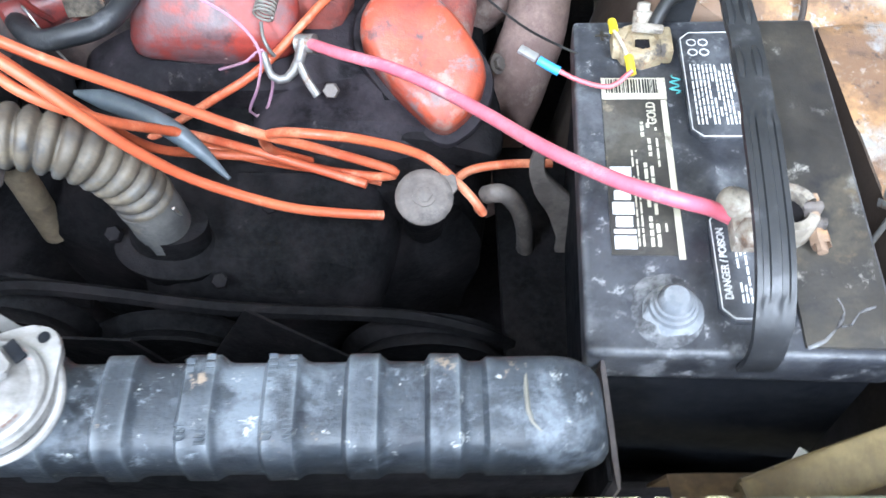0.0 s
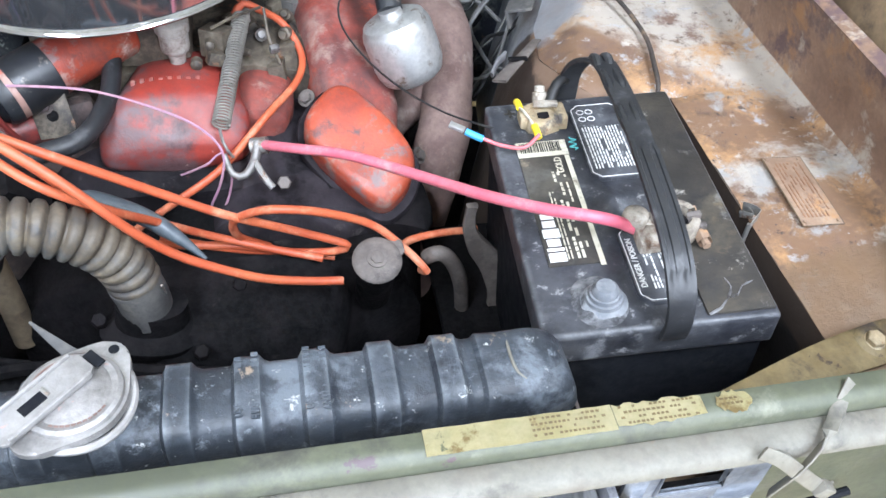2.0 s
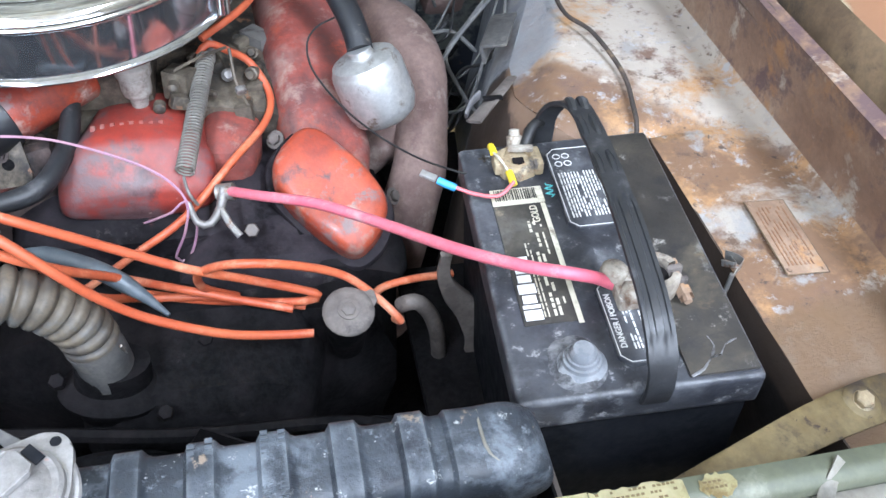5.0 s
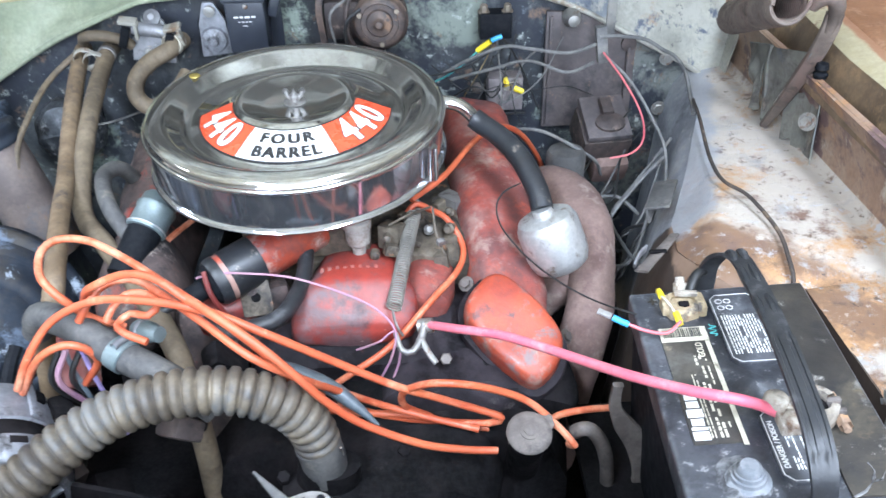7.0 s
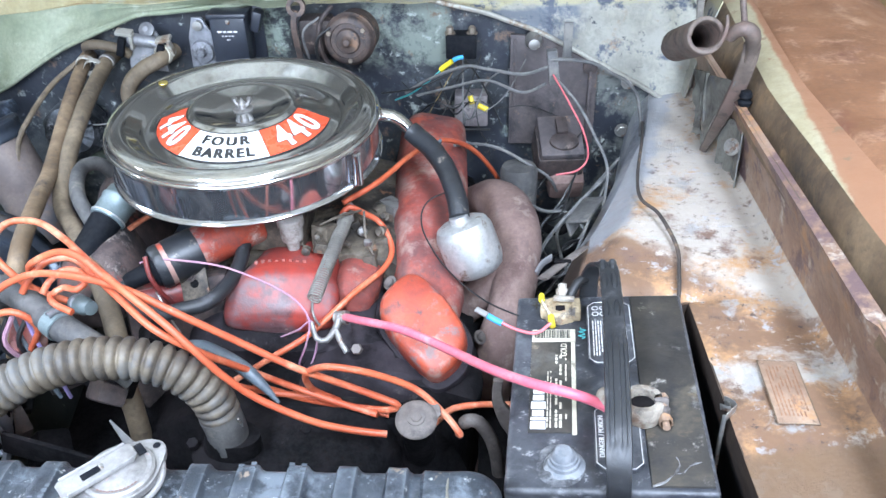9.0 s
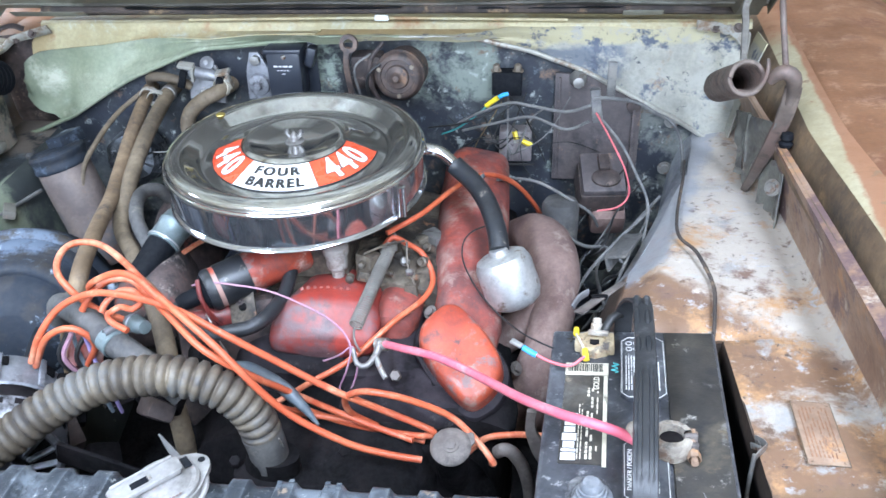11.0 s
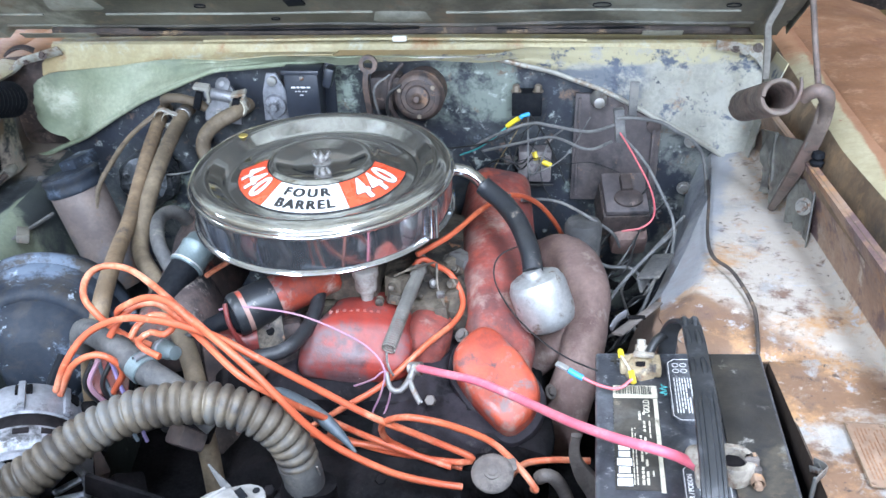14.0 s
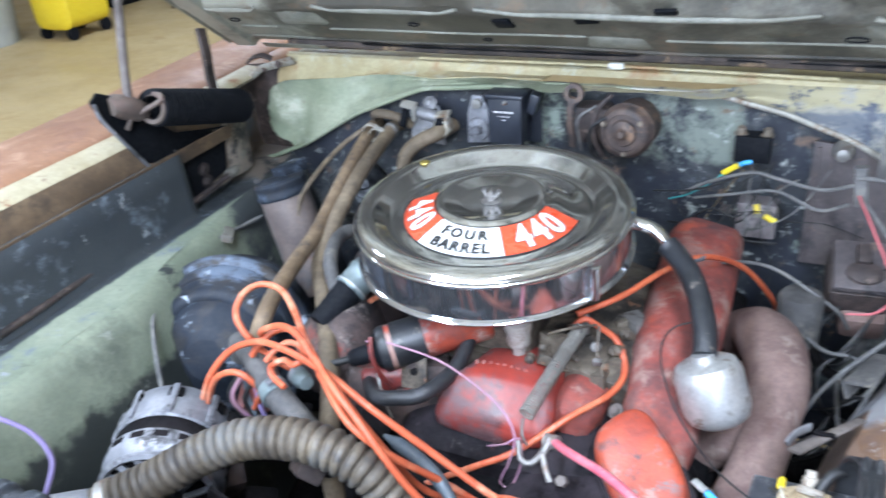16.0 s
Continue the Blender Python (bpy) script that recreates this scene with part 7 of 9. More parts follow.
    part("fan_hub", add_lathe(B(), [(0, -0.03), (0.04, -0.03), (0.075, -0.01), (0.075, 0.02), (0.03, 0.05), (0, 0.05)], along((0.03, 0.18, 0.56), (0, 1, 0)), 32), M_BLOCK, e)
    for c, r in (((0.20, 0.20, 0.60), 0.075), ((-0.13, 0.20, 0.66), 0.062), ((-0.02, 0.215, 0.57), 0.085)):
        part("pulley", add_lathe(B(), [(0.02, -0.012), (r * 0.8, -0.010), (r, -0.014), (r, -0.010), (r * 0.9, 0), (r, 0.010), (r, 0.014), (r * 0.8, 0.01), (0.02, 0.012)], along(c, (0, 1, 0)), 40), M_BLOCK, e, "black belt pulley")
    part("drive_belt", add_tube(B(), [(-0.19, 0.205, 0.69), (-0.10, 0.205, 0.735), (0.05, 0.205, 0.70), (0.20, 0.205, 0.68), (0.28, 0.205, 0.61), (0.20, 0.205, 0.52), (0.0, 0.205, 0.47), (-0.17, 0.205, 0.60), (-0.19, 0.205, 0.69)], 0.006, 6), M_BLOCK, e, "worn black drive belt")


def carburettor():
    c = thing("carburettor", "oily brown carburettor under the air cleaner", "carburettor", pose(0, 0, 0))
    part("body", rough_up(add_box(B(), (-0.035, 0.60, 0.835), (0.15, 0.16, 0.07), 0.01), 0.002, 60), M_CARB, c)
    rng = random.Random(31)
    for k in range(26):
        x, y = rng.uniform(0.055, 0.150), rng.uniform(0.495, 0.64)
        z = 0.775 + 0.05 * rng.random() - 0.25 * max(0, x - 0.10)
        q = rng.uniform(0.010, 0.024)
        if k % 3:
            bm = add_box(B(), (x, y, z), (q, q * rng.uniform(0.6, 1.5), q * rng.uniform(0.6, 1.4)), 0.002, pose(0, 0, 0, rng.uniform(-25, 25), rng.uniform(-25, 25), rng.uniform(0, 90)))
        else:
            bm = add_lathe(B(), [(q * 0.5, -q), (q * 0.5, q * 0.4), (q * 0.36, q * 0.5), (q * 0.3, q * 0.8), (0, q * 0.8)], along((x, y, z), (rng.uniform(-0.5, 0.5), -1, rng.uniform(-0.2, 0.9))), 12)
        part("casting", bm, rng.choice((M_CARB, M_CARB, M_WIRESTEEL)), c)
    for p, d, r, h in (((0.06, 0.515, 0.83), (0, -1, 0.2), 0.005, 0.012), ((0.085, 0.53, 0.81), (1, -0.6, 0), 0.004, 0.014), ((0.045, 0.505, 0.815), (0, -1, 0), 0.006, 0.008)):
        part("screw", add_lathe(B(), [(r, 0), (r, h), (r * 0.5, h + 0.002), (0, h + 0.003)], along(p, d), 10), M_CARB, c)
    for pts in ([(0.062, 0.52, 0.842), (0.085, 0.53, 0.848), (0.112, 0.55, 0.846)], [(0.07, 0.50, 0.825), (0.072, 0.51, 0.80), (0.10, 0.53, 0.79)], [(0.115, 0.55, 0.845), (0.118, 0.53, 0.82), (0.128, 0.52, 0.795)]):
        part("linkage_rod", add_tube(B(), pts, 0.0017, 6), M_CARB, c, "thin bent linkage rod")
    part("fuel_bowl", add_lathe(B(), [(0, -0.012), (0.008, -0.012), (0.009, -0.002), (0.0135, 0.002), (0.0145, 0.006), (0.0145, 0.022), (0.017, 0.024), (0.017, 0.034), (0.012, 0.038), (0, 0.040)], pose(0.026, 0.515, 0.822), 24), M_CLOUDY, c, "cloudy pale fuel filter bowl")
    part("lever", add_prism(B(), [(-0.006, -0.012), (0.006, -0.012), (0.005, 0.010), (0.0, 0.015), (-0.005, 0.010)], 0, 0.003, along((0.096, 0.560, 0.838), (-0.4, -1, 0.2)), 0.0006), M_WIRESTEEL, c, "small throttle lever")
    k = thing("return_spring", "long dull grey throttle return spring", "spring", pose(0, 0, 0))
    a, b = Vector((0.093, 0.556, 0.838)), Vector((0.064, 0.424, 0.79))
    d, m = b - a, along(a, b - a)
    n = 40
    pts = []
    for i in range(n * 10 + 1):
        t = 2 * math.pi * i / 10
        pts.append(m @ Vector((0.0084 * math.cos(t), 0.0084 * math.sin(t), d.length * (0.04 + 0.92 * i / (n * 10)))))
    part("coil", add_tube(B(), pts, 0.0011, 6, smooth=False), M_LINK, k)
    part("end_hook", add_tube(B(), [b, b + Vector((0.002, -0.012, -0.004)), b + Vector((0.006, -0.018, -0.012)), b + Vector((0.010, -0.018, -0.020))], 0.0016, 8), M_WIRESTEEL, k)
    f = thing("cable_terminal", "forked grey metal cable end bolted to the engine", "terminal", pose(0, 0, 0))
    part("fork", add_tube(B(), [(0.066, 0.402, 0.778), (0.072, 0.390, 0.763), (0.084, 0.390, 0.760), (0.094, 0.402, 0.768), (0.098, 0.416, 0.778)], lambda s, t: 0.0028 + 0.0024 * s / t, 10), M_WIRESTEEL, f)
    part("tail", add_tube(B(), [(0.094, 0.400, 0.768), (0.101, 0.389, 0.758), (0.109, 0.380, 0.750)], 0.0035, 8), M_STEEL, f, "bright straight tail")
    part("crimp", add_lathe(B(), [(0, 0), (0.0085, 0), (0.0085, 0.016), (0, 0.016)], along((0.092, 0.418, 0.772), (0.9, -0.2, 0.2)), 12), M_STEEL, f)


def coil_and_distributor():
    c = thing("ignition_coil", "red and black ignition coil tucked under the air cleaner", "coil", pose(0, 0, 0))
    a, b = Vector((-0.135, 0.458, 0.815)), Vector((-0.025, 0.535, 0.838))
    d = b - a
    m = along(a, d)
    part("can", add_lathe(B(), [(0, 0.0), (0.026, 0.0), (0.028, 0.005), (0.028, d.length), (0.025, d.length + 0.004), (0, d.length + 0.004)], m, 32), M_LOBE, c, "red coil can")
    part("sleeve", add_lathe(B(), [(0.0, -0.0006), (0.0262, -0.0006), (0.0286, 0.0040), (0.0290, 0.0115)], m, 32), M_BLACKHOSE, c, "black end band")
    part("sleeve", add_lathe(B(), [(0.0284, 0.0175), (0.0291, 0.0180), (0.0291, 0.056), (0.0284, 0.0565)], m, 32), M_BLACKHOSE, c, "black label sleeve")
    part("tower", add_lathe(B(), [(0.0245, -0.001), (0.018, -0.008), (0.012, -0.012), (0.011, -0.034), (0.0085, -0.040), (0, -0.040)], m, 24), M_BLACKPLASTIC, c, "black tower boot")
    tip = a - d.normalized() * 0.036
    part("coil_lead", add_tube(B(), [tip, tip + Vector((-0.018, -0.010, -0.004)), tip + Vector((-0.038, -0.008, -0.012)), tip + Vector((-0.055, 0.010, -0.030))], 0.0045, 10), M_BLACKWIRE, c, "thick black lead")
    pm = along((-0.090, 0.460, 0.792), (-0.1, -0.85, 0.5)) @ pose(0, 0, 0, 0, 0, 12)
    part("bracket", add_prism(B(), [(-0.018, -0.020), (0.014, -0.022), (0.018, -0.014), (0.017, 0.018), (-0.014, 0.022), (-0.019, 0.014)], 0, 0.003, pm, 0.0008), M_CARB, c, "oily rusted bracket plate")
    part("bracket_hole", add_lathe(B(), [(0.0055, 0.003), (0.0055, 0.0036), (0, 0.0036)], pm, 16), M_BLOCK, c, "dark hole")
    part("bracket_bolt", add_bolt(B(), pm @ pose(-0.004, 0.010, 0.003), 0.0050, 0.004), M_BROWNMETAL, c)
    part("stripe_wire", add_tube(B(), [a + Vector((-0.004, -0.012, 0.026)), a + Vector((0.002, -0.024, 0.006)), a + Vector((0.010, -0.022, -0.020)), a + Vector((0.016, -0.010, -0.045))], 0.0030, 8), M_RED, c, "flat red lead across the coil end")
    r = thing("red_cover", "grimy dark engine bracket with red paint traces", "bracket", pose(0, 0, 0))
    part("plate", rough_up(add_box(B(), (-0.12, 0.47, 0.745), (0.13, 0.05, 0.09), 0.012, pose(0, 0, 0, -15, 0, 20)), 0.004, 40), M_GRIME, r)
    part("drum", rough_up(add_lathe(B(), [(0, 0.0), (0.019, 0.0), (0.0225, 0.004), (0.0225, 0.062), (0.018, 0.068), (0, 0.068)], along((-0.160, 0.452, 0.768), (0.88, 0.42, 0.12)), 28), 0.001, 60), M_RED, r, "dirty red drum under the coil")
    part("screw", add_tube(B(), [(-0.134, 0.440, 0.792), (-0.128, 0.434, 0.788), (-0.116, 0.424, 0.764), (-0.106, 0.420, 0.745)], 0.0011, 6), M_STEEL, r, "thin bright wire")
    f = thing("oil_filler_cap", "pale teal zinc filler cap on a black collar", "filler cap", along((-0.236, 0.515, 0.822), (0.32, 0.80, 0.42)))
    part("collar", add_lathe(B(), [(0, -0.03), (0.017, -0.03), (0.0185, 0.0), (0.0205, 0.020), (0.0205, 0.034), (0.018, 0.036)], None, 28), M_BLACKPLASTIC, f, "black rubber collar")
    part("cap", add_lathe(B(), [(0.0195, 0.030), (0.0232, 0.031), (0.0238, 0.034), (0.0226, 0.036), (0.0226, 0.058), (0.0238, 0.060), (0.0238, 0.064), (0.0220, 0.066), (0.0212, 0.076), (0.018, 0.080), (0, 0.081)], None, 36), M_TEALZINC, f, "pale teal zinc cap with raised rims")
    part("band", add_lathe(B(), [(0.0226, 0.0335), (0.0243, 0.0340), (0.0243, 0.0358), (0.0226, 0.0364)], None, 36), M_TIN, f, "bright rim of the cap")



def cords():
    cord("extension_cord", [(-0.205, 0.371, 0.83), (-0.232, 0.364, 0.85), (-0.252, 0.358, 0.88), (-0.270, 0.37, 0.897), (-0.278, 0.4, 0.905), (-0.27, 0.423, 0.905), (-0.238, 0.419, 0.905), (-0.189, 0.377, 0.91), (-0.138, 0.325, 0.915), (-0.085, 0.284, 0.905), (-0.048, 0.269, 0.88), (-0.02, 0.262, 0.85), (0.004, 0.263, 0.815), (0.036, 0.266, 0.780), (0.089, 0.270, 0.745), (0.131, 0.276, 0.727), (0.165, 0.28, 0.718)], 0.0040, M_ORANGE, "orange extension cord looped over the engine", "cord", 12, "orange cords")
    cord("extension_cord", [(-0.303, 0.32, 0.8), (-0.281, 0.32, 0.84), (-0.256, 0.334, 0.87), (-0.215, 0.336, 0.89), (-0.166, 0.322, 0.9), (-0.1, 0.301, 0.9), (-0.046, 0.293, 0.875), (0.008, 0.303, 0.83), (0.065, 0.31, 0.787), (0.112, 0.318, 0.757), (0.158, 0.322, 0.731), (0.174, 0.321, 0.722), (0.162, 0.323, 0.713), (0.105, 0.340, 0.702), (0.05, 0.346, 0.71), (0.0, 0.35, 0.725)], 0.0040, M_ORANGE, "orange extension cord running down towards the battery", "cord", 12, "orange cords")
    cord("extension_cord", [(-0.235, 0.367, 0.87), (-0.220, 0.353, 0.893), (-0.180, 0.339, 0.917), (-0.146, 0.322, 0.924), (-0.115, 0.304, 0.912), (-0.073, 0.284, 0.89), (-0.043, 0.283, 0.85), (-0.02, 0.318, 0.76), (0.016, 0.338, 0.725), (0.063, 0.344, 0.712), (0.121, 0.334, 0.706), (0.162, 0.328, 0.70)], 0.0039, M_ORANGE, "orange extension cord in a bundle", "cord", 12, "orange cords")
    cord("extension_cord", [(-0.303, 0.325, 0.79), (-0.272, 0.317, 0.838), (-0.246, 0.320, 0.852), (-0.228, 0.322, 0.846), (-0.224, 0.332, 0.82), (-0.25, 0.345, 0.78)], 0.0039, M_ORANGE, "short orange cord loop", "cord", 12, "orange cords")
    cord("extension_cord", [(-0.236, 0.345, 0.86), (-0.226, 0.350, 0.875), (-0.214, 0.366, 0.885), (-0.196, 0.372, 0.888), (-0.176, 0.366, 0.889), (-0.146, 0.338, 0.891), (-0.104, 0.300, 0.888), (-0.060, 0.272, 0.868), (-0.022, 0.282, 0.83), (0.010, 0.318, 0.775), (0.05, 0.336, 0.735), (0.105, 0.330, 0.716), (0.150, 0.316, 0.712)], 0.0039, M_ORANGE, "orange extension cord in the bundle over the hoses", "cord", 12, "orange cords")
    cord("extension_cord", [(-0.203, 0.330, 0.870), (-0.197, 0.338, 0.880), (-0.186, 0.350, 0.886), (-0.168, 0.348, 0.888), (-0.152, 0.334, 0.886), (-0.160, 0.324, 0.880), (-0.180, 0.333, 0.876), (-0.190, 0.322, 0.872), (-0.178, 0.308, 0.872), (-0.158, 0.300, 0.868)], 0.0037, M_ORANGE, "small tight loop of orange cord", "cord", 12, "orange cords")
    cord("ignition_cable", [(-0.045, 0.380, 0.695), (0.012, 0.388, 0.732), (0.060, 0.406, 0.756), (0.110, 0.452, 0.784), (0.142, 0.500, 0.788), (0.150, 0.537, 0.796), (0.134, 0.563, 0.818), (0.112, 0.561, 0.836), (0.095, 0.557, 0.847), (0.085, 0.552, 0.838)], 0.0039, M_ORANGE, "orange cable curving up to the carburettor", "cable", 12, "orange cords")
    cord("ignition_cable", [(0.10, 0.35, 0.70), (0.074, 0.337, 0.73), (0.072, 0.321, 0.765), (0.089, 0.305, 0.79), (0.114, 0.293, 0.803), (0.155, 0.300, 0.787), (0.198, 0.309, 0.757), (0.23, 0.300, 0.727), (0.246, 0.287, 0.712), (0.243, 0.300, 0.70)], 0.0039, M_ORANGE, "orange cable arching beside the red valve cover", "cable", 12, "orange cords")
    cord("ignition_cable", [(0.215, 0.315, 0.70), (0.235, 0.337, 0.702), (0.268, 0.345, 0.702), (0.31, 0.348, 0.70)], 0.004, M_ORANGE, "orange cable under the manifold", "cable", 10, "orange cords")
    cord("ignition_cable", [(0.09, 0.545, 0.86), (0.132, 0.583, 0.87), (0.172, 0.655, 0.875), (0.21, 0.701, 0.874), (0.251, 0.764, 0.83), (0.288, 0.814, 0.76), (0.311, 0.844, 0.69)], 0.0038, M_ORANGE, "orange cable over the valve cover's rear", "cable", 10, "orange cords")
    cord("ignition_cable", [(-0.25, 0.51, 0.78), (-0.232, 0.531, 0.80), (-0.214, 0.546, 0.81), (-0.19, 0.585, 0.815), (-0.15, 0.63, 0.82), (-0.11, 0.64, 0.80)], 0.0038, M_ORANGE, "short orange cable beside the filler cap", "cable", 10, "orange cords")
    cord("battery_cable", [(0.098, 0.420, 0.773), (0.129, 0.386, 0.793), (0.174, 0.353, 0.809), (0.209, 0.324, 0.817), (0.242, 0.286, 0.831), (0.277, 0.237, 0.853), (0.313, 0.199, 0.870), (0.343, 0.180, 0.877), (0.366, 0.179, 0.8690), (0.382, 0.177, 0.8610)], 0.0049, M_PINK, "thick faded red battery cable", "cable", 14)
    cord("purple_wire", [(-0.150, 0.452, 0.828), (-0.128, 0.448, 0.836), (-0.097, 0.446, 0.836), (-0.046, 0.445, 0.828), (0.007, 0.429, 0.817), (0.046, 0.41, 0.806), (0.066, 0.391, 0.79), (0.061, 0.383, 0.76), (0.047, 0.388, 0.722), (0.058, 0.392, 0.715), (0.070, 0.398, 0.75), (0.064, 0.408, 0.775), (0.050, 0.405, 0.765), (0.02, 0.42, 0.74), (-0.02, 0.43, 0.72)], 0.0013, M_PURPLE, "thin faded purple wire looped round the spring", "wire", 6)
    cord("breather_wire", [(0.222, 0.562, 0.866), (0.203, 0.556, 0.860), (0.192, 0.545, 0.850), (0.192, 0.525, 0.838), (0.203, 0.495, 0.830), (0.222, 0.455, 0.826), (0.248, 0.412, 0.826), (0.275, 0.372, 0.832), (0.30, 0.345, 0.838), (0.312, 0.338, 0.838)], 0.0011, M_BLACKWIRE, "thin black wire sagging to the battery", "wire", 6)
    w = thing("blue_tape", "dark blue tape wrapped round an orange cable", "tape", pose(0, 0, 0))
    part("wrap", add_tube(B(), [(0.196, 0.684, 0.8755), (0.201, 0.690, 0.8755), (0.207, 0.697, 0.8748)], 0.0048, 10), M_BLUETUBE, w)
    w = thing("red_lead", "thin red lead with a blue crimp connector", "wire", pose(0, 0, 0))
    part("wire", add_tube(B(), [(0.340, 0.302, 0.858), (0.325, 0.293, 0.852), (0.305, 0.297, 0.853), (0.288, 0.303, 0.858)], 0.0017, 6), M_REDWIRE, w)
    part("crimp", add_tube(B(), [(0.290, 0.302, 0.857), (0.283, 0.305, 0.859), (0.276, 0.309, 0.861)], 0.0033, 10), M_BLUE, w, "blue plastic crimp")
    part("spade", add_box(B(), (0.269, 0.313, 0.863), (0.014, 0.007, 0.003), 0.001, pose(0, 0, 0, 0, 10, -30)), M_TIN, w, "bright metal spade")


def ribbed_hose():
    def rf(s, t):
        if s < 0.028 or t - s < 0.045:
            return 0.0205
        u = s / 0.0120 - math.floor(s / 0.0120)
        return 0.0228 - 0.0048 * math.exp(-((u - 0.5) / 0.17) ** 2)
    h = thing("radiator_hose", "dusty ribbed rubber upper radiator hose", "hose", pose(0, 0, 0))
    part("hose", add_tube(B(), [(-0.335, 0.150, 0.765), (-0.302, 0.178, 0.777), (-0.267, 0.201, 0.792), (-0.225, 0.228, 0.815), (-0.181, 0.248, 0.832), (-0.133, 0.258, 0.840), (-0.084, 0.262, 0.838), (-0.043, 0.264, 0.820), (-0.018, 0.266, 0.788), (-0.009, 0.267, 0.745), (-0.007, 0.267, 0.715)], rf, 22, 0.0014), M_RIBHOSE, h)
    part("cuff", add_tube(B(), [(-0.0125, 0.2668, 0.760), (-0.009, 0.267, 0.745), (-0.0075, 0.267, 0.728), (-0.007, 0.267, 0.714)], 0.0222, 24), M_GREYHOSE, h, "smooth dusty end cuff")
    part("clamp_wire", add_tube(B(), [(0.012 + 0.0 * k, 0.256 + 0.006 * k, 0.762 - 0.016 * k) for k in range(4)], 0.0012, 6), M_STEEL, h, "loose clamp wire")
    part("clamp", add_lathe(B(), [(0.0222, 0), (0.0235, 0.001), (0.0235, 0.011), (0.0222, 0.012)], along((-0.318, 0.165, 0.771), (0.62, 0.50, 0.25)), 28), M_STEEL, h)
    n = thing("hose_neck", "cast pipe neck on the radiator", "pipe", pose(0, 0, 0))
    part("neck", add_tube(B(), [(-0.37, 0.09, 0.79), (-0.355, 0.125, 0.775), (-0.33, 0.153, 0.767)], 0.023, 18), M_ALLOY, n)


def hoses():
    h = thing("heater_hose", "long dusty brown heater hose", "hose", pose(0, 0, 0), group="heater hoses")
    line = [(-0.356, 0.950, 0.915), (-0.355, 0.915, 0.915), (-0.347, 0.80, 0.892), (-0.340, 0.70, 0.855), (-0.325, 0.618, 0.82), (-0.278, 0.55, 0.81), (-0.212, 0.456, 0.8), (-0.166, 0.383, 0.785), (-0.145, 0.335, 0.75), (-0.141, 0.328, 0.69), (-0.144, 0.33, 0.62)]
    part("hose", add_tube(B(), line, 0.0122, 16), M_RUBBER, h)
    part("clamp", add_lathe(B(), [(0.0122, -0.005), (0.0138, -0.004), (0.0138, 0.004), (0.0122, 0.005)], along(line[1], Vector(line[0]) - Vector(line[1])), 24), M_WIRESTEEL, h, "dull steel hose clamp")
    h = thing("heater_hose", "long tan heater hose, cracked and dusty", "hose", pose(0, 0, 0), group="heater hoses")
    line = [(-0.398, 0.950, 0.915), (-0.394, 0.915, 0.913), (-0.378, 0.80, 0.884), (-0.352, 0.66, 0.848), (-0.332, 0.575, 0.846), (-0.305, 0.475, 0.845), (-0.303, 0.432, 0.815), (-0.33, 0.435, 0.75), (-0.34, 0.43, 0.68)]
    part("hose", add_tube(B(), line, 0.0115, 16), M_TANHOSE, h)
    part("clamp", add_lathe(B(), [(0.0115, -0.005), (0.0131, -0.004), (0.0131, 0.004), (0.0115, 0.005)], along(line[1], Vector(line[0]) - Vector(line[1])), 24), M_WIRESTEEL, h, "dull steel hose clamp")
    cord("bypass_hose", [(-0.315, 0.41, 0.80), (-0.295, 0.393, 0.832), (-0.247, 0.36, 0.84), (-0.197, 0.326, 0.832), (-0.15, 0.306, 0.815), (-0.11, 0.298, 0.78)], 0.0155, M_GREYHOSE, "grey dusty rubber hose crossing the engine", "hose", 16, "heater hoses")
    cord("vacuum_hose", [(-0.27, 0.70, 0.80), (-0.283, 0.673, 0.85), (-0.293, 0.634, 0.862), (-0.270, 0.568, 0.858), (-0.238, 0.53, 0.83)], 0.010, M_GREYHOSE, "curved grey vacuum hose", "hose", 14)
    cord("coil_hose", [(-0.16, 0.46, 0.77), (-0.12, 0.41, 0.785), (-0.087, 0.402, 0.795), (-0.056, 0.418, 0.798), (-0.038, 0.466, 0.805), (-0.034, 0.51, 0.825), (-0.033, 0.55, 0.845)], 0.0092, M_STRAP, "dusty black hose curving under the coil", "hose", 14)
    cord("plastic_tube", [(-0.065, 0.336, 0.8), (-0.038, 0.331, 0.795), (-0.005, 0.324, 0.78), (0.022, 0.312, 0.763), (0.047, 0.291, 0.752)], 0.0085, M_BLUETUBE, "short blue-grey plastic tube end", "tube", 12, rfun=lambda s, t: 0.0080 * min(1, 0.25 + 4.5 * s / t, 0.22 + 2.2 * (1 - s / t)))
    cord("fuel_line", [(-0.066, 0.545, 0.8), (-0.075, 0.53, 0.75), (-0.074, 0.49, 0.70), (-0.07, 0.44, 0.66)], 0.005, M_CARB, "thin metal fuel line", "pipe", 8)
    cord("brake_line", [(-0.392, 0.915, 0.925), (-0.432, 0.868, 0.895), (-0.445, 0.80, 0.868), (-0.455, 0.765, 0.840), (-0.458, 0.75, 0.80), (-0.455, 0.74, 0.76)], 0.0042, M_RUBBER, "thin dusty vacuum line", "pipe", 8)
    h = thing("heater_elbow", "short brown heater hose elbow with a clamp", "hose", pose(0, 0, 0))
    part("elbow", add_tube(B(), [(-0.243, 0.935, 0.928), (-0.257, 0.892, 0.926), (-0.283, 0.884, 0.914), (-0.306, 0.876, 0.892), (-0.310, 0.870, 0.866), (-0.292, 0.866, 0.850), (-0.266, 0.872, 0.858), (-0.248, 0.885, 0.872), (-0.238, 0.905, 0.885)], 0.0125, 14), M_RUBBER, h)
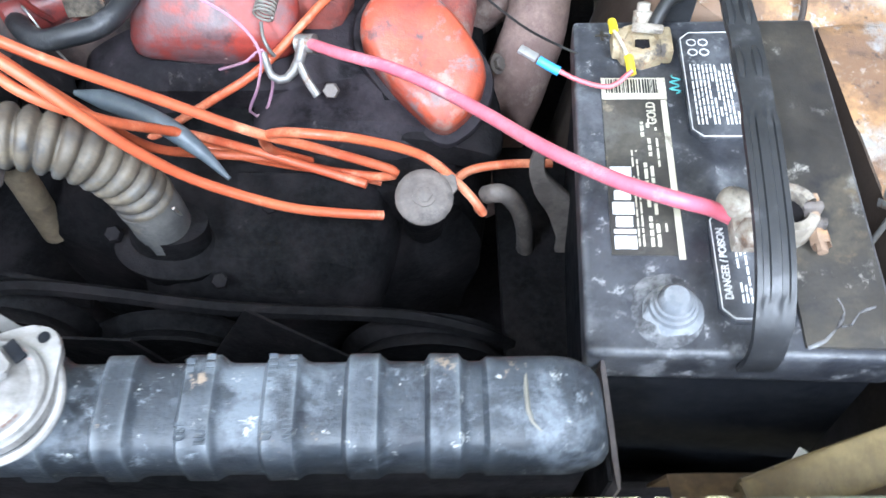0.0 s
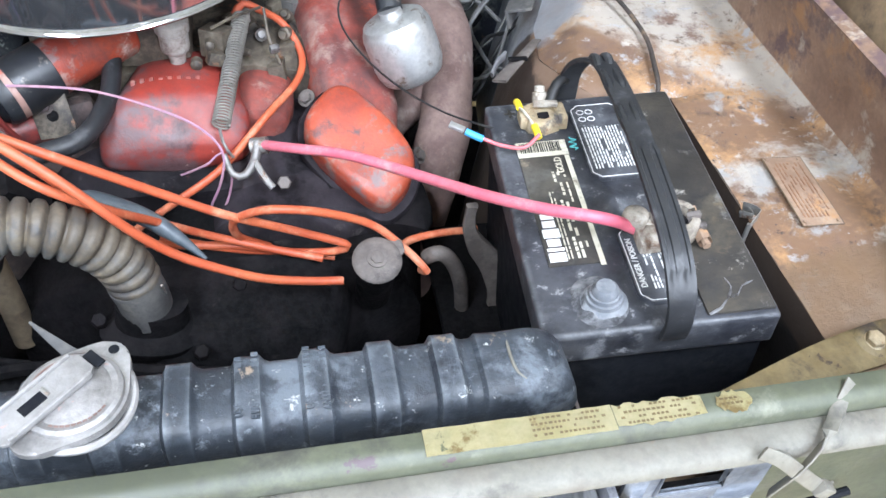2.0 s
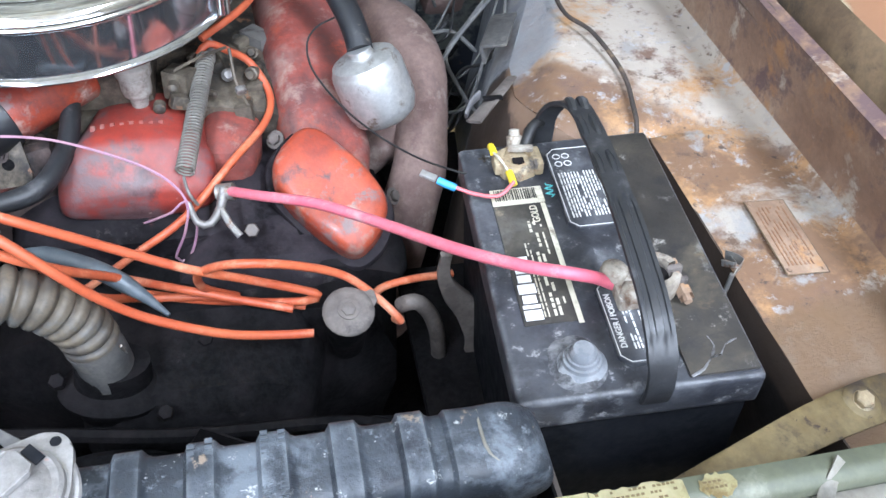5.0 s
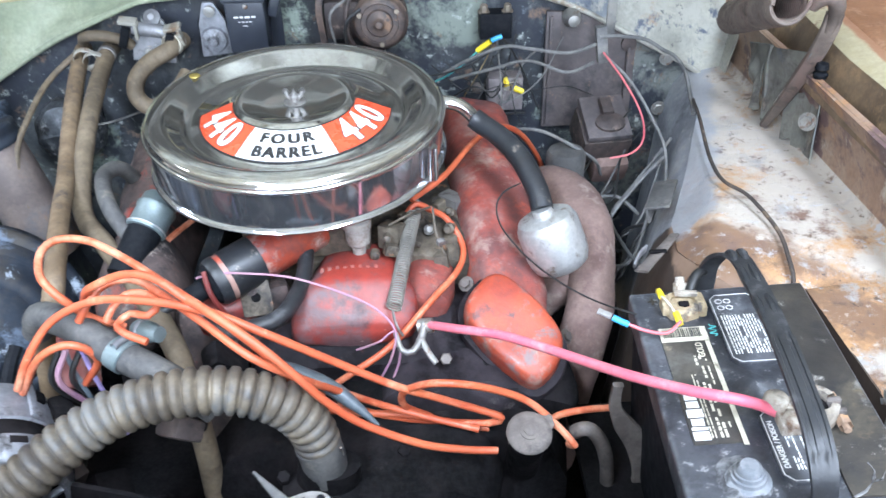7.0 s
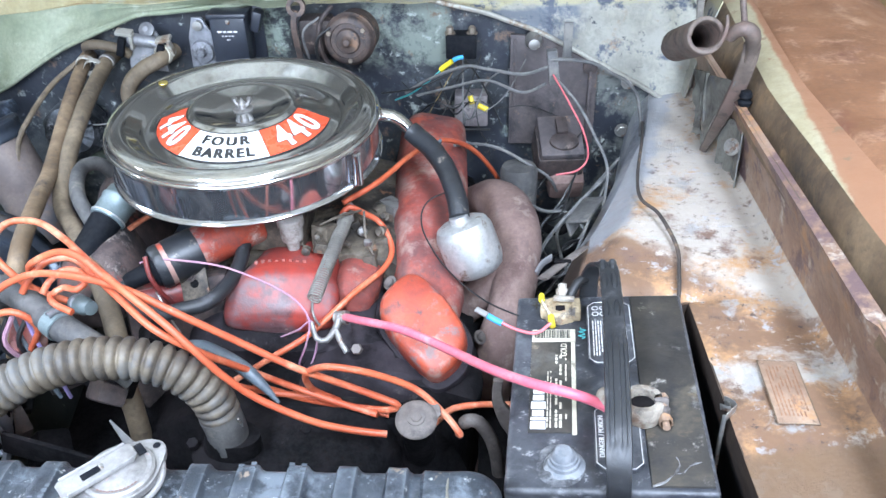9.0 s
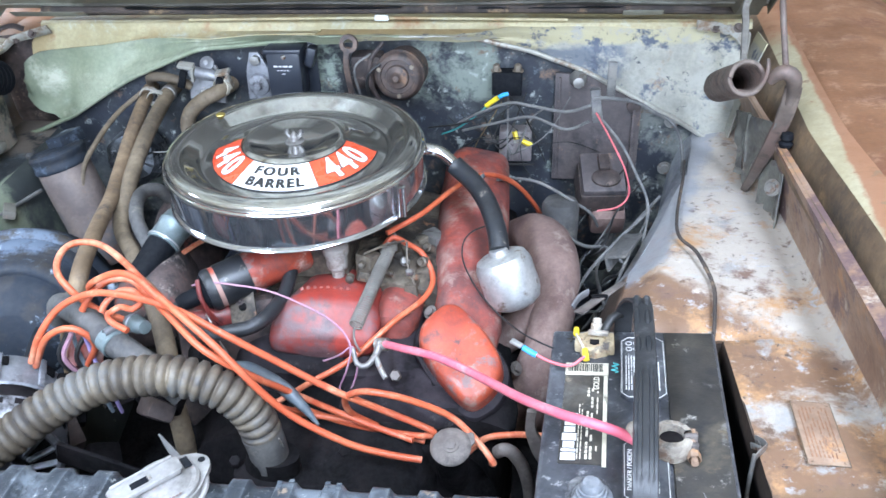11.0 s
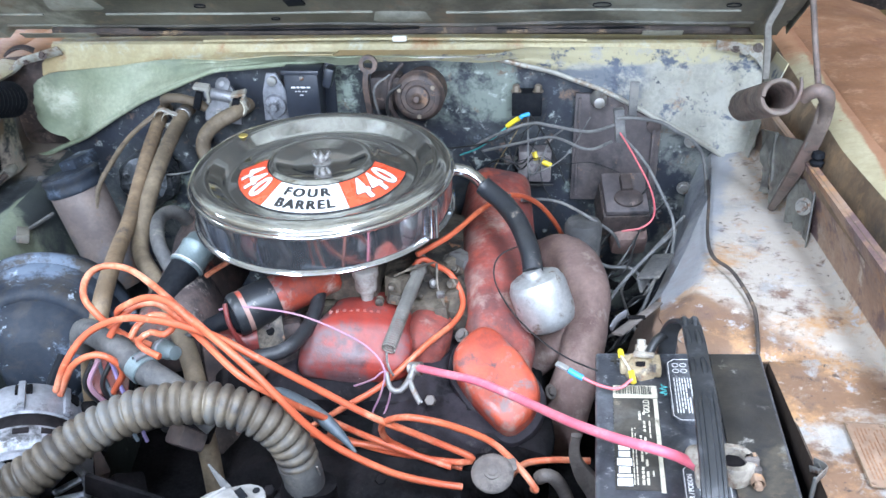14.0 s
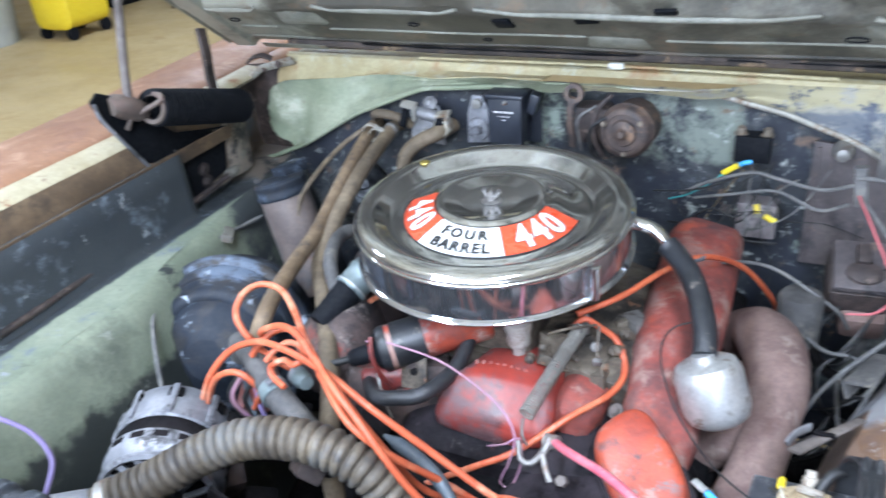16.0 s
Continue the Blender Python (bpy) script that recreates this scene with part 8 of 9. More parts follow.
    part("clamp", add_lathe(B(), [(0.0145, -0.004), (0.016, -0.003), (0.016, 0.004), (0.0145, 0.005)], along((-0.252, 0.905, 0.931), (-0.3, -1, 0.2)), 20), M_LABELCREAM, h, "dirty cream clamp band")


def firewall_fittings():
    w = thing("wiper_motor", "round rusty wiper motor on the firewall", "motor", pose(0.060, 0.955, 0.950))
    part("drum", add_lathe(B(), [(0.038, 0.0), (0.038, 0.045), (0.041, 0.047), (0.0415, 0.058), (0.039, 0.060), (0.038, 0.070), (0.034, 0.075), (0.028, 0.076), (0.027, 0.073), (0.020, 0.073), (0.018, 0.078), (0.010, 0.079), (0.006, 0.083), (0.005, 0.089), (0, 0.090)], along((0.0, 0, 0), (-0.05, -1, 0.12)), 40), M_RUSTMOTOR, w, angle=50)
    for q in range(3):
        t = 2.1 * q + 0.6
        part("screw", add_bolt(B(), along((0.031 * math.cos(t) - 0.004, -0.076, 0.031 * math.sin(t) + 0.009), (-0.05, -1, 0.12)), 0.004, 0.004, False), M_BOLT, w)
    part("lead", add_tube(B(), [(-0.03, -0.07, 0.03), (-0.052, -0.075, 0.01), (-0.05, -0.07, -0.03), (-0.02, -0.06, -0.05)], 0.0028, 8), M_BLACKWIRE, w)
    part("lead", add_tube(B(), [(-0.05, -0.05, 0.04), (-0.075, -0.065, 0.02), (-0.07, -0.06, -0.03)], 0.002, 8), M_WIRE, w)
    part("gearbox", add_box(B(), (-0.060, -0.024, 0.005), (0.055, 0.045, 0.06), 0.012), M_BROWNMETAL, w)
    part("arm", add_ribbon(B(), [(-0.088, -0.048, 0.050), (-0.092, -0.05, 0.02), (-0.088, -0.045, -0.03)], (1, 0, 0), 0.010, 0.004), M_RUSTMOTOR, w, "rusty flat arm")
    part("bracket", add_tube(B(), [(-0.03, -0.04, 0.055), (-0.05, -0.05, 0.03), (-0.052, -0.055, -0.01), (-0.04, -0.05, -0.04)], 0.004, 8), M_BROWNMETAL, w)
    part("crank_ring", add_lathe(B(), [(0.008, 0), (0.015, 0.0), (0.015, 0.008), (0.008, 0.008), (0.008, 0)], along((-0.085, -0.045, 0.056), (0, -1, 0.1)), 28), M_RUSTMOTOR, w, "rusty ring")
    b = thing("voltage_regulator", "black box with small white lettering on the firewall", "control box", pose(-0.140, 0.93, 0.955))
    part("box", add_box(B(), (0, 0, -0.002), (0.058, 0.045, 0.080), 0.005), M_BLUEBLACK, b)
    part("cover_rim", add_box(B(), (0, -0.001, 0.037), (0.064, 0.050, 0.008), 0.003), M_BLUEBLACK, b, "folded top rim")
    part("base_plate", add_box(B(), (0.004, 0.024, -0.004), (0.086, 0.004, 0.095), 0.002), M_BLUEBLACK, b)
    part("side_ear", add_box(B(), (0.040, 0.010, 0.020), (0.016, 0.024, 0.034), 0.004, pose(0, 0, 0, 0, 18, 0)), M_BLUEBLACK, b, "bent mounting ear")
    part("top_screw", add_lathe(B(), [(0.004, 0), (0.003, 0.002), (0, 0.0022)], along((0.002, -0.0235, 0.028), (0, -1, 0)), 12), M_STEEL, b)
    bm = B()
    for z, ws in ((0.012, (0.007, 0.005, 0.008, 0.006)), (0.005, (0.003, 0.004, 0.003, 0.004)), (-0.001, (0.006,))):
        x = -sum(ws) / 2 - 0.001 * len(ws)
        for q in ws:
            add_box(bm, (x + q / 2, -0.0228, z), (q, 0.0004, 0.0028 if z > 0.01 else 0.0015), 0)
            x += q + 0.002
    part("print", bm, M_PRINTWHITE, b, "small white unreadable print", flat=True)
    v = thing("heater_valve", "bright metal heater control valve with levers", "valve", pose(-0.285, 0.93, 0.925))
    part("plate", add_prism(B(), [(-0.030, 0.030), (0.034, 0.022), (0.030, -0.010), (0.006, -0.038), (-0.018, -0.036), (-0.030, -0.006)], 0, 0.006, along((0, 0.0, 0), (0, -1, 0.15)) @ pose(0, 0, 0, 0, 0, 180), 0.001), M_ZINCGREY, v, "dull grey valve plate")
    part("plate_bolt", add_bolt(B(), along((-0.008, -0.006, -0.010), (0, -1, 0.1)), 0.006, 0.005), M_STEEL, v)
    part("barrel", add_tube(B(), [(-0.022, -0.014, 0.030), (0.005, -0.016, 0.026), (0.030, -0.014, 0.020)], 0.010, 14), M_ZINCGREY, v, "cast valve barrel")
    for x, z, q in ((-0.026, 0.036, 8), (0.036, 0.024, -12)):
        part("clip", add_box(B(), (x, -0.020, z + 0.006), (0.026, 0.016, 0.006), 0.0015, pose(0, 0, 0, 15, q, 0)), M_ZINC, v, "bright bent clip")
        part("clip_leg", add_box(B(), (x + 0.011, -0.022, z - 0.008), (0.005, 0.014, 0.024), 0.0012, pose(0, 0, 0, 15, q, 0)), M_ZINC, v, "bright bent clip")
        part("lever", add_box(B(), (x - 0.008, -0.026, z - 0.016), (0.012, 0.008, 0.034), 0.002, pose(0, 0, 0, 10, 22, 0)), M_BLACKPLASTIC, v, "black lever arm")
    part("cap", add_lathe(B(), [(0.012, 0), (0.0125, 0.004), (0.008, 0.006), (0.005, 0.010), (0, 0.011)], along((0.006, -0.004, 0.040), (0, -0.8, 0.5)), 20), M_ZINCGREY, v)
    for q, (x, z) in enumerate(((-0.082, -0.012), (-0.098, -0.006))):
        part("hose_clamp", add_lathe(B(), [(0.0155, -0.005), (0.0165, -0.004), (0.0165, 0.004), (0.0155, 0.005)], along((x + 0.004 * q, -0.036, z), (0.1, -1, -0.25)), 20), M_ZINC, v, "bright hose clamp")
    part("pipe", add_tube(B(), [(-0.105, 0.0, 0.006), (-0.094, -0.018, 0.020), (-0.070, -0.020, 0.022), (-0.045, -0.012, 0.012), (-0.032, -0.004, 0.0)], 0.008, 12), M_RUBBER, v, "small dusty hose")
    u = thing("vacuum_actuator", "dull grey vacuum actuator plate", "actuator", pose(-0.195, 0.938, 0.935))
    part("plate", add_prism(B(), [(-0.022, -0.035), (0.024, -0.03), (0.020, 0.02), (0.006, 0.048), (-0.010, 0.048), (-0.020, 0.015)], 0.0, 0.006, along((0, 0, 0), (0, -1, 0.0)), 0.001), M_ALLOY, u)
    part("diaphragm", add_lathe(B(), [(0.020, 0.006), (0.018, 0.012), (0.008, 0.014), (0.006, 0.020), (0, 0.020)], along((0, 0, -0.008), (0, -1, 0)), 28), M_ALLOY, u)
    part("pivot", add_lathe(B(), [(0.008, 0.004), (0.008, 0.014), (0, 0.015)], along((0, 0, 0.036), (0, -1, 0)), 16), M_STEEL, u)
    r = thing("ballast_resistor", "small black terminal block with rusty studs", "terminal block", pose(0.232, 0.945, 0.93))
    part("block", add_box(B(), (0, 0, 0), (0.05, 0.03, 0.04), 0.003), M_BLACKPLASTIC, r)
    bm = B()
    for x in (-0.018, 0.018):
        add_bolt(bm, along((x, -0.004, 0.020), (0, -0.2, 1)), 0.006, 0.012)
    part("studs", bm, M_BOLT, r, "rusty studs")
    s = thing("starter_relay", "small grey relay with yellow crimp terminals", "relay", pose(0.252, 0.945, 0.830))
    part("case", add_box(B(), (-0.004, -0.006, -0.008), (0.056, 0.034, 0.056), 0.004), M_RELAY, s)
    part("stud", add_lathe(B(), [(0.009, 0), (0.009, 0.004), (0.005, 0.006), (0.005, 0.012), (0, 0.013)], along((-0.048, -0.010, 0.0), (0, -1, 0.1)), 14), M_GREYCAST, s, "grey threaded stud")
    part("foil_patch", add_box(B(), (0.002, -0.0236, 0.006), (0.018, 0.001, 0.014), 0.0003), M_ZINC, s, "pale worn patch")
    for p0, p1 in (((-0.006, -0.022, 0.020), (-0.002, -0.028, 0.008)), ((0.008, -0.026, 0.004), (0.024, -0.03, -0.002))):
        part("crimp", add_tube(B(), [p0, ((p0[0] + p1[0]) / 2, p0[1] - 0.002, (p0[2] + p1[2]) / 2), p1], 0.0045, 8), M_YELLOW, s, "yellow crimp terminal")
    y = thing("spliced_wire", "yellow and blue crimp splice on thin wires", "wire", pose(0, 0, 0))
    part("yellow_splice", add_tube(B(), [(0.200, 0.896, 0.906), (0.209, 0.893, 0.914), (0.219, 0.890, 0.922)], 0.0042, 10), M_YELLOW, y, "yellow crimp sleeve")
    part("blue_splice", add_tube(B(), [(0.221, 0.890, 0.923), (0.228, 0.89, 0.927), (0.236, 0.892, 0.928)], 0.0036, 10), M_BLUE, y, "blue crimp sleeve")
    part("green_wire", add_tube(B(), [(0.20, 0.896, 0.905), (0.18, 0.90, 0.885), (0.15, 0.91, 0.86), (0.12, 0.93, 0.84)], 0.0015, 6), M_TEAL, y)
    part("black_wire", add_tube(B(), [(0.236, 0.892, 0.928), (0.255, 0.90, 0.90), (0.275, 0.91, 0.86), (0.30, 0.91, 0.80)], 0.0015, 6), M_BLACKWIRE, y)
    k = thing("relay_panel", "brown steel mounting panel on the firewall", "panel", pose(0.400, 0.952, 0.86))
    part("plate", add_prism(B(), [(-0.0875, -0.11), (0.058, -0.11), (0.058, 0.030), (-0.030, 0.080), (-0.0875, 0.085)], -0.004, 0.004, pose(0, 0, 0, 90, 0, 0), 0.0015), M_PANEL, k)
    part("rib", add_box(B(), (0.046, -0.007, -0.035), (0.006, 0.008, 0.135), 0.0025), M_PANEL, k, "raised rib along the panel's edge")
    part("rib", add_box(B(), (-0.080, -0.006, -0.012), (0.005, 0.006, 0.18), 0.002), M_PANEL, k, "raised rib along the panel's edge")
    part("knob", add_lathe(B(), [(0.014, 0), (0.014, 0.012), (0.009, 0.018), (0.009, 0.028), (0, 0.03)], along((-0.050, -0.004, 0.077), (0, -1, 0)), 16), M_STEEL, k, "pale threaded stud")
    part("knob", add_lathe(B(), [(0.012, 0), (0.012, 0.006), (0, 0.008)], along((0.045, -0.004, 0.03), (0, -1, 0)), 16), M_BROWNMETAL, k)
    for x, z in ((0.507, 0.775), (0.510, 0.862)):
        q = thing("firewall_bolt", "pale bolt head on the firewall", "bolt", along((x, 0.948, z), (0, -1, 0)), group="firewall bolts")
        part("head", add_bolt(B(), None or Matrix(), 0.008, 0.006), M_STEEL, q)
    j = thing("brake_valve_box", "red-brown rusted control box with a domed cover", "control box", pose(0.393, 0.850, 0.800, 28, 0, 5))
    part("case", add_box(B(), (0, 0, -0.030), (0.078, 0.075, 0.060), 0.008), M_BROWNMETAL, j)
    part("base", rough_up(add_box(B(), (0.012, -0.030, -0.066), (0.060, 0.05, 0.05), 0.012), 0.003, 40), M_MANIFOLD, j, "rusty cast base")
    part("cover", add_box(B(), (0, 0.004, 0.006), (0.070, 0.080, 0.014), 0.005), M_PANEL, j, "red-brown cover")
    part("dome", add_lathe(B(), [(0.024, 0), (0.023, 0.005), (0.014, 0.008), (0, 0.009)], pose(0.004, -0.010, 0.012) @ Matrix.Diagonal((1, 0.75, 1, 1)), 28), M_BROWNMETAL, j)
    part("tab", add_box(B(), (0.002, 0.016, 0.020), (0.018, 0.030, 0.012), 0.003), M_BROWNMETAL, j)
    part("terminal", add_bolt(B(), along((0.020, -0.040, -0.060), (0.2, -1, 0)), 0.006, 0.008), M_GREYCAST, j)
    part("link_post", add_tube(B(), [(0.028, -0.04, -0.07), (0.024, -0.045, -0.11), (0.014, -0.05, -0.15)], 0.006, 8), M_GREYHOSE, j)
    a = thing("loom_clip", "grey strap clip holding the wiring loom", "clip", pose(0.375, 0.84, 0.93))
    part("strap", add_box(B(), (0, 0, 0), (0.016, 0.014, 0.055), 0.003, pose(0, 0, 0, 0, -8, 0)), M_WIRE, a)
    part("post", add_box(B(), (0.026, 0.06, 0.02), (0.014, 0.006, 0.06), 0.002), M_WIRE, a)
    looms = (
        ([(0.508, 0.79, 0.838), (0.513, 0.83, 0.850), (0.508, 0.85, 0.878), (0.490, 0.85, 0.902), (0.466, 0.84, 0.918), (0.435, 0.835, 0.937), (0.393, 0.83, 0.945), (0.37, 0.835, 0.943)], 0.0055, M_WIRE),
        ([(0.375, 0.835, 0.935), (0.33, 0.85, 0.915), (0.274, 0.868, 0.917), (0.238, 0.885, 0.915), (0.183, 0.89, 0.893), (0.141, 0.90, 0.865)], 0.005, M_WIRE),
        ([(0.365, 0.835, 0.905), (0.329, 0.85, 0.885), (0.275, 0.868, 0.898), (0.221, 0.87, 0.887), (0.16, 0.90, 0.86)], 0.0045, M_WIRE),
        ([(0.375, 0.83, 0.92), (0.409, 0.79, 0.892), (0.436, 0.76, 0.85), (0.454, 0.736, 0.81), (0.442, 0.67, 0.77), (0.427, 0.58, 0.755), (0.42, 0.50, 0.76)], 0.0045, M_WIRE),
        ([(0.226, 0.75, 0.842), (0.26, 0.79, 0.825), (0.295, 0.80, 0.812), (0.345, 0.80, 0.782), (0.375, 0.81, 0.755), (0.39, 0.83, 0.72)], 0.0048, M_WIRE),
        ([(0.31, 0.79, 0.745), (0.361, 0.767, 0.72), (0.40, 0.76, 0.72), (0.43, 0.74, 0.70)], 0.006, M_WIRE),
        ([(0.35, 0.67, 0.69), (0.365, 0.69, 0.71), (0.392, 0.717, 0.733), (0.433, 0.737, 0.772), (0.46, 0.74, 0.80)], 0.0055, M_WIRE),
        ([(0.395, 0.58, 0.71), (0.385, 0.66, 0.705), (0.386, 0.732, 0.705), (0.42, 0.753, 0.742), (0.48, 0.79, 0.80)], 0.005, M_WIRE),
        ([(0.40, 0.70, 0.66), (0.37, 0.72, 0.66), (0.36, 0.76, 0.69), (0.40, 0.79, 0.72)], 0.006, M_BLACKWIRE),
        ([(0.12, 0.93, 0.80), (0.17, 0.90, 0.815), (0.22, 0.90, 0.80), (0.28, 0.92, 0.79)], 0.004, M_BLACKWIRE),
        ([(0.10, 0.91, 0.86), (0.15, 0.89, 0.875), (0.19, 0.885, 0.89), (0.225, 0.90, 0.905)], 0.003, M_BLACKWIRE),
        ([(0.17, 0.93, 0.78), (0.18, 0.90, 0.83), (0.20, 0.89, 0.87), (0.225, 0.905, 0.91)], 0.0017, M_STICKERINK),
        ([(0.255, 0.92, 0.84), (0.262, 0.90, 0.80), (0.28, 0.90, 0.76), (0.27, 0.88, 0.70)], 0.002, M_BLACKWIRE),
    )
    rng = random.Random(17)
    extra = []
    for k in range(9):
        x0, z0 = rng.uniform(0.13, 0.30), rng.uniform(0.78, 0.90)
        x1, z1 = rng.uniform(0.22, 0.40), rng.uniform(0.76, 0.92)
        extra.append(([(x0, 0.935, z0), (lerp(x0, x1, 0.35), 0.90 + rng.uniform(-0.02, 0.03), lerp(z0, z1, 0.3) - rng.uniform(-0.02, 0.04)), (lerp(x0, x1, 0.7), 0.89 + rng.uniform(-0.02, 0.03), lerp(z0, z1, 0.7) - rng.uniform(-0.02, 0.05)), (x1, 0.94, z1)], rng.choice((0.0016, 0.0022, 0.003)), rng.choice((M_BLACKWIRE, M_WIRE, M_BLACKWIRE))))
    for k in range(8):
        x0, y0, z0 = rng.uniform(0.32, 0.37), rng.uniform(0.58, 0.80), rng.uniform(0.62, 0.70)
        extra.append(([(x0, y0, z0), (x0 + 0.03, y0 + rng.uniform(-0.04, 0.04), z0 + 0.04), (x0 + 0.06, y0 + rng.uniform(-0.03, 0.05), z0 + 0.07), (x0 + 0.10, y0 + 0.04, z0 + 0.13)], rng.choice((0.003, 0.0045)), rng.choice((M_WIRE, M_BLACKWIRE))))
    looms = looms + tuple(extra)
    for pts, rad, mat in looms:
        cord("wiring", pts, rad * 0.52, mat, "dusty grey wiring across the firewall" if mat is M_WIRE else "thin dark wire across the firewall", "wire", 8, "engine bay wiring")
    cord("red_wire", [(0.374, 0.82, 0.925), (0.395, 0.775, 0.90), (0.418, 0.752, 0.86), (0.426, 0.752, 0.82), (0.410, 0.745, 0.802), (0.38, 0.75, 0.792)], 0.0015, M_REDWIRE, "thin red wire over the control box", "wire", 6)
    cord("fender_loom", [(0.515, 0.82, 0.847), (0.503, 0.75, 0.848), (0.480, 0.64, 0.849), (0.473, 0.57, 0.853), (0.488, 0.525, 0.856), (0.498, 0.46, 0.850), (0.492, 0.41, 0.844), (0.488, 0.385, 0.836), (0.486, 0.374, 0.81), (0.485, 0.36, 0.76)], 0.0024, M_SEAL, "black taped wiring loom along the fender ledge", "wire", 8)
    h = thing("horn_bracket", "dusty folded metal bracket on the inner fender", "bracket", pose(0.410, 0.585, 0.815, 0, -18, -25))
    part("plate", add_box(B(), (0, 0, 0.012), (0.028, 0.07, 0.004), 0.0015), M_GREYHOSE, h)
    part("wing", add_box(B(), (-0.015, 0, 0.002), (0.004, 0.07, 0.022), 0.0015), M_GREYHOSE, h)
    e = thing("blower_motor", "crinkled dark foil-wrapped motor on the firewall", "motor", pose(-0.441, 0.925, 0.793))
    bm = add_lathe(B(), [(0, -0.045), (0.028, -0.042), (0.046, -0.030), (0.052, -0.008), (0.050, 0.018), (0.040, 0.036), (0, 0.044)], along((0, 0, 0), (0.1, -1, 0.25)), 40)
    for k in (120, 60):
        rough_up(bm, 0.0035 if k > 100 else 0.005, k)
    part("wrap", bm, M_FOIL, e, angle=25)
    part("band", add_tube(B(), [(0.030, -0.030, 0.020), (0.060, -0.020, 0.016), (0.10, 0.0, 0.020), (0.14, 0.02, 0.028)], 0.0018, 6), M_WIRE, e, "thin wire leaving the motor")
    e = thing("starter_solenoid", "dark grey round canister behind the exhaust manifold", "canister", pose(0.326, 0.80, 0.73))
    part("drum", add_lathe(B(), [(0, -0.08), (0.028, -0.08), (0.030, 0.045), (0.026, 0.052), (0.012, 0.054), (0, 0.055)], None, 24), M_GREYHOSE, e)
    part("bracket", add_ribbon(B(), [(0.02, -0.02, -0.02), (0.045, -0.03, -0.045), (0.07, -0.03, -0.05), (0.085, -0.02, -0.04)], (0, 0.3, 1), 0.014, 0.004), M_BLOCK, e, "dark bent bracket")
    g = thing("slotted_bracket", "grey slotted sheet bracket with a bent end behind the battery", "bracket", pose(0, 0, 0))
    part("plate", add_ribbon(B(), [(0.340, 0.432, 0.822), (0.358, 0.452, 0.824), (0.380, 0.478, 0.824), (0.398, 0.502, 0.822)], (0.75, -0.60, 0.35), lambda u: 0.017 - 0.006 * u, 0.003), M_GREYCAST, g)
    part("fold", add_ribbon(B(), [(0.333, 0.437, 0.826), (0.340, 0.448, 0.832), (0.352, 0.462, 0.832)], (0, 0, 1), 0.010, 0.003), M_ZINCGREY, g, "pale folded lip")
    part("slot", add_box(B(), (0.366, 0.461, 0.8275), (0.020, 0.006, 0.003), 0.001, None), M_BLOCK, g, "dark slot")
    r = thing("round_knob", "small rusty round grommet behind the battery", "grommet", along((0.392, 0.402, 0.822), (0.1, -0.6, 0.8)))
    part("ring", add_lathe(B(), [(0.004, 0.0), (0.011, 0.0), (0.0125, 0.003), (0.012, 0.008), (0.008, 0.010), (0.005, 0.008), (0.004, 0.003)], None, 20), M_RUSTMOTOR, r)
    part("core", add_lathe(B(), [(0.0045, 0.002), (0.0045, 0.006), (0, 0.007)], None, 12), M_BLOCK, r, "dark core")
    p = thing("data_plate", "rust-brown stamped data plate riveted to the fender ledge", "plate", pose(0.557, 0.225, 0.8398, 0, 0, -3))
    part("plate", add_box(B(), (0, 0, 0), (0.036, 0.085, 0.0012), 0.0005), M_RUSTPLATE, p)
    bm = B()
    rng = random.Random(8)
    for k in range(8):
        bars(bm, -0.034, 0.034, (-0.013 + 0.0036 * k,), 0.0012, 0.001, rng, 0.2, True)
    part("outline", add_tube(B(), [(-0.0185, -0.043, 0), (-0.0185, 0.043, 0), (0.0185, 0.043, 0), (0.0185, -0.043, 0), (-0.0185, -0.043, 0)], 0.0005, 6, smooth=False), M_GUTTER, p, "thin dark line round the plate")
    part("stamping", bm, M_FENDER, p, "unreadable stamped rows", flat=True)
    for x, yy in ((-0.015, 0.039), (0.015, 0.039), (-0.015, -0.039), (0.015, -0.039)):
        part("rivet", add_lathe(B(), [(0.0022, 0), (0.002, 0.0012), (0, 0.0016)], pose(x, yy, 0.0006), 10), M_RUSTPLATE, p)


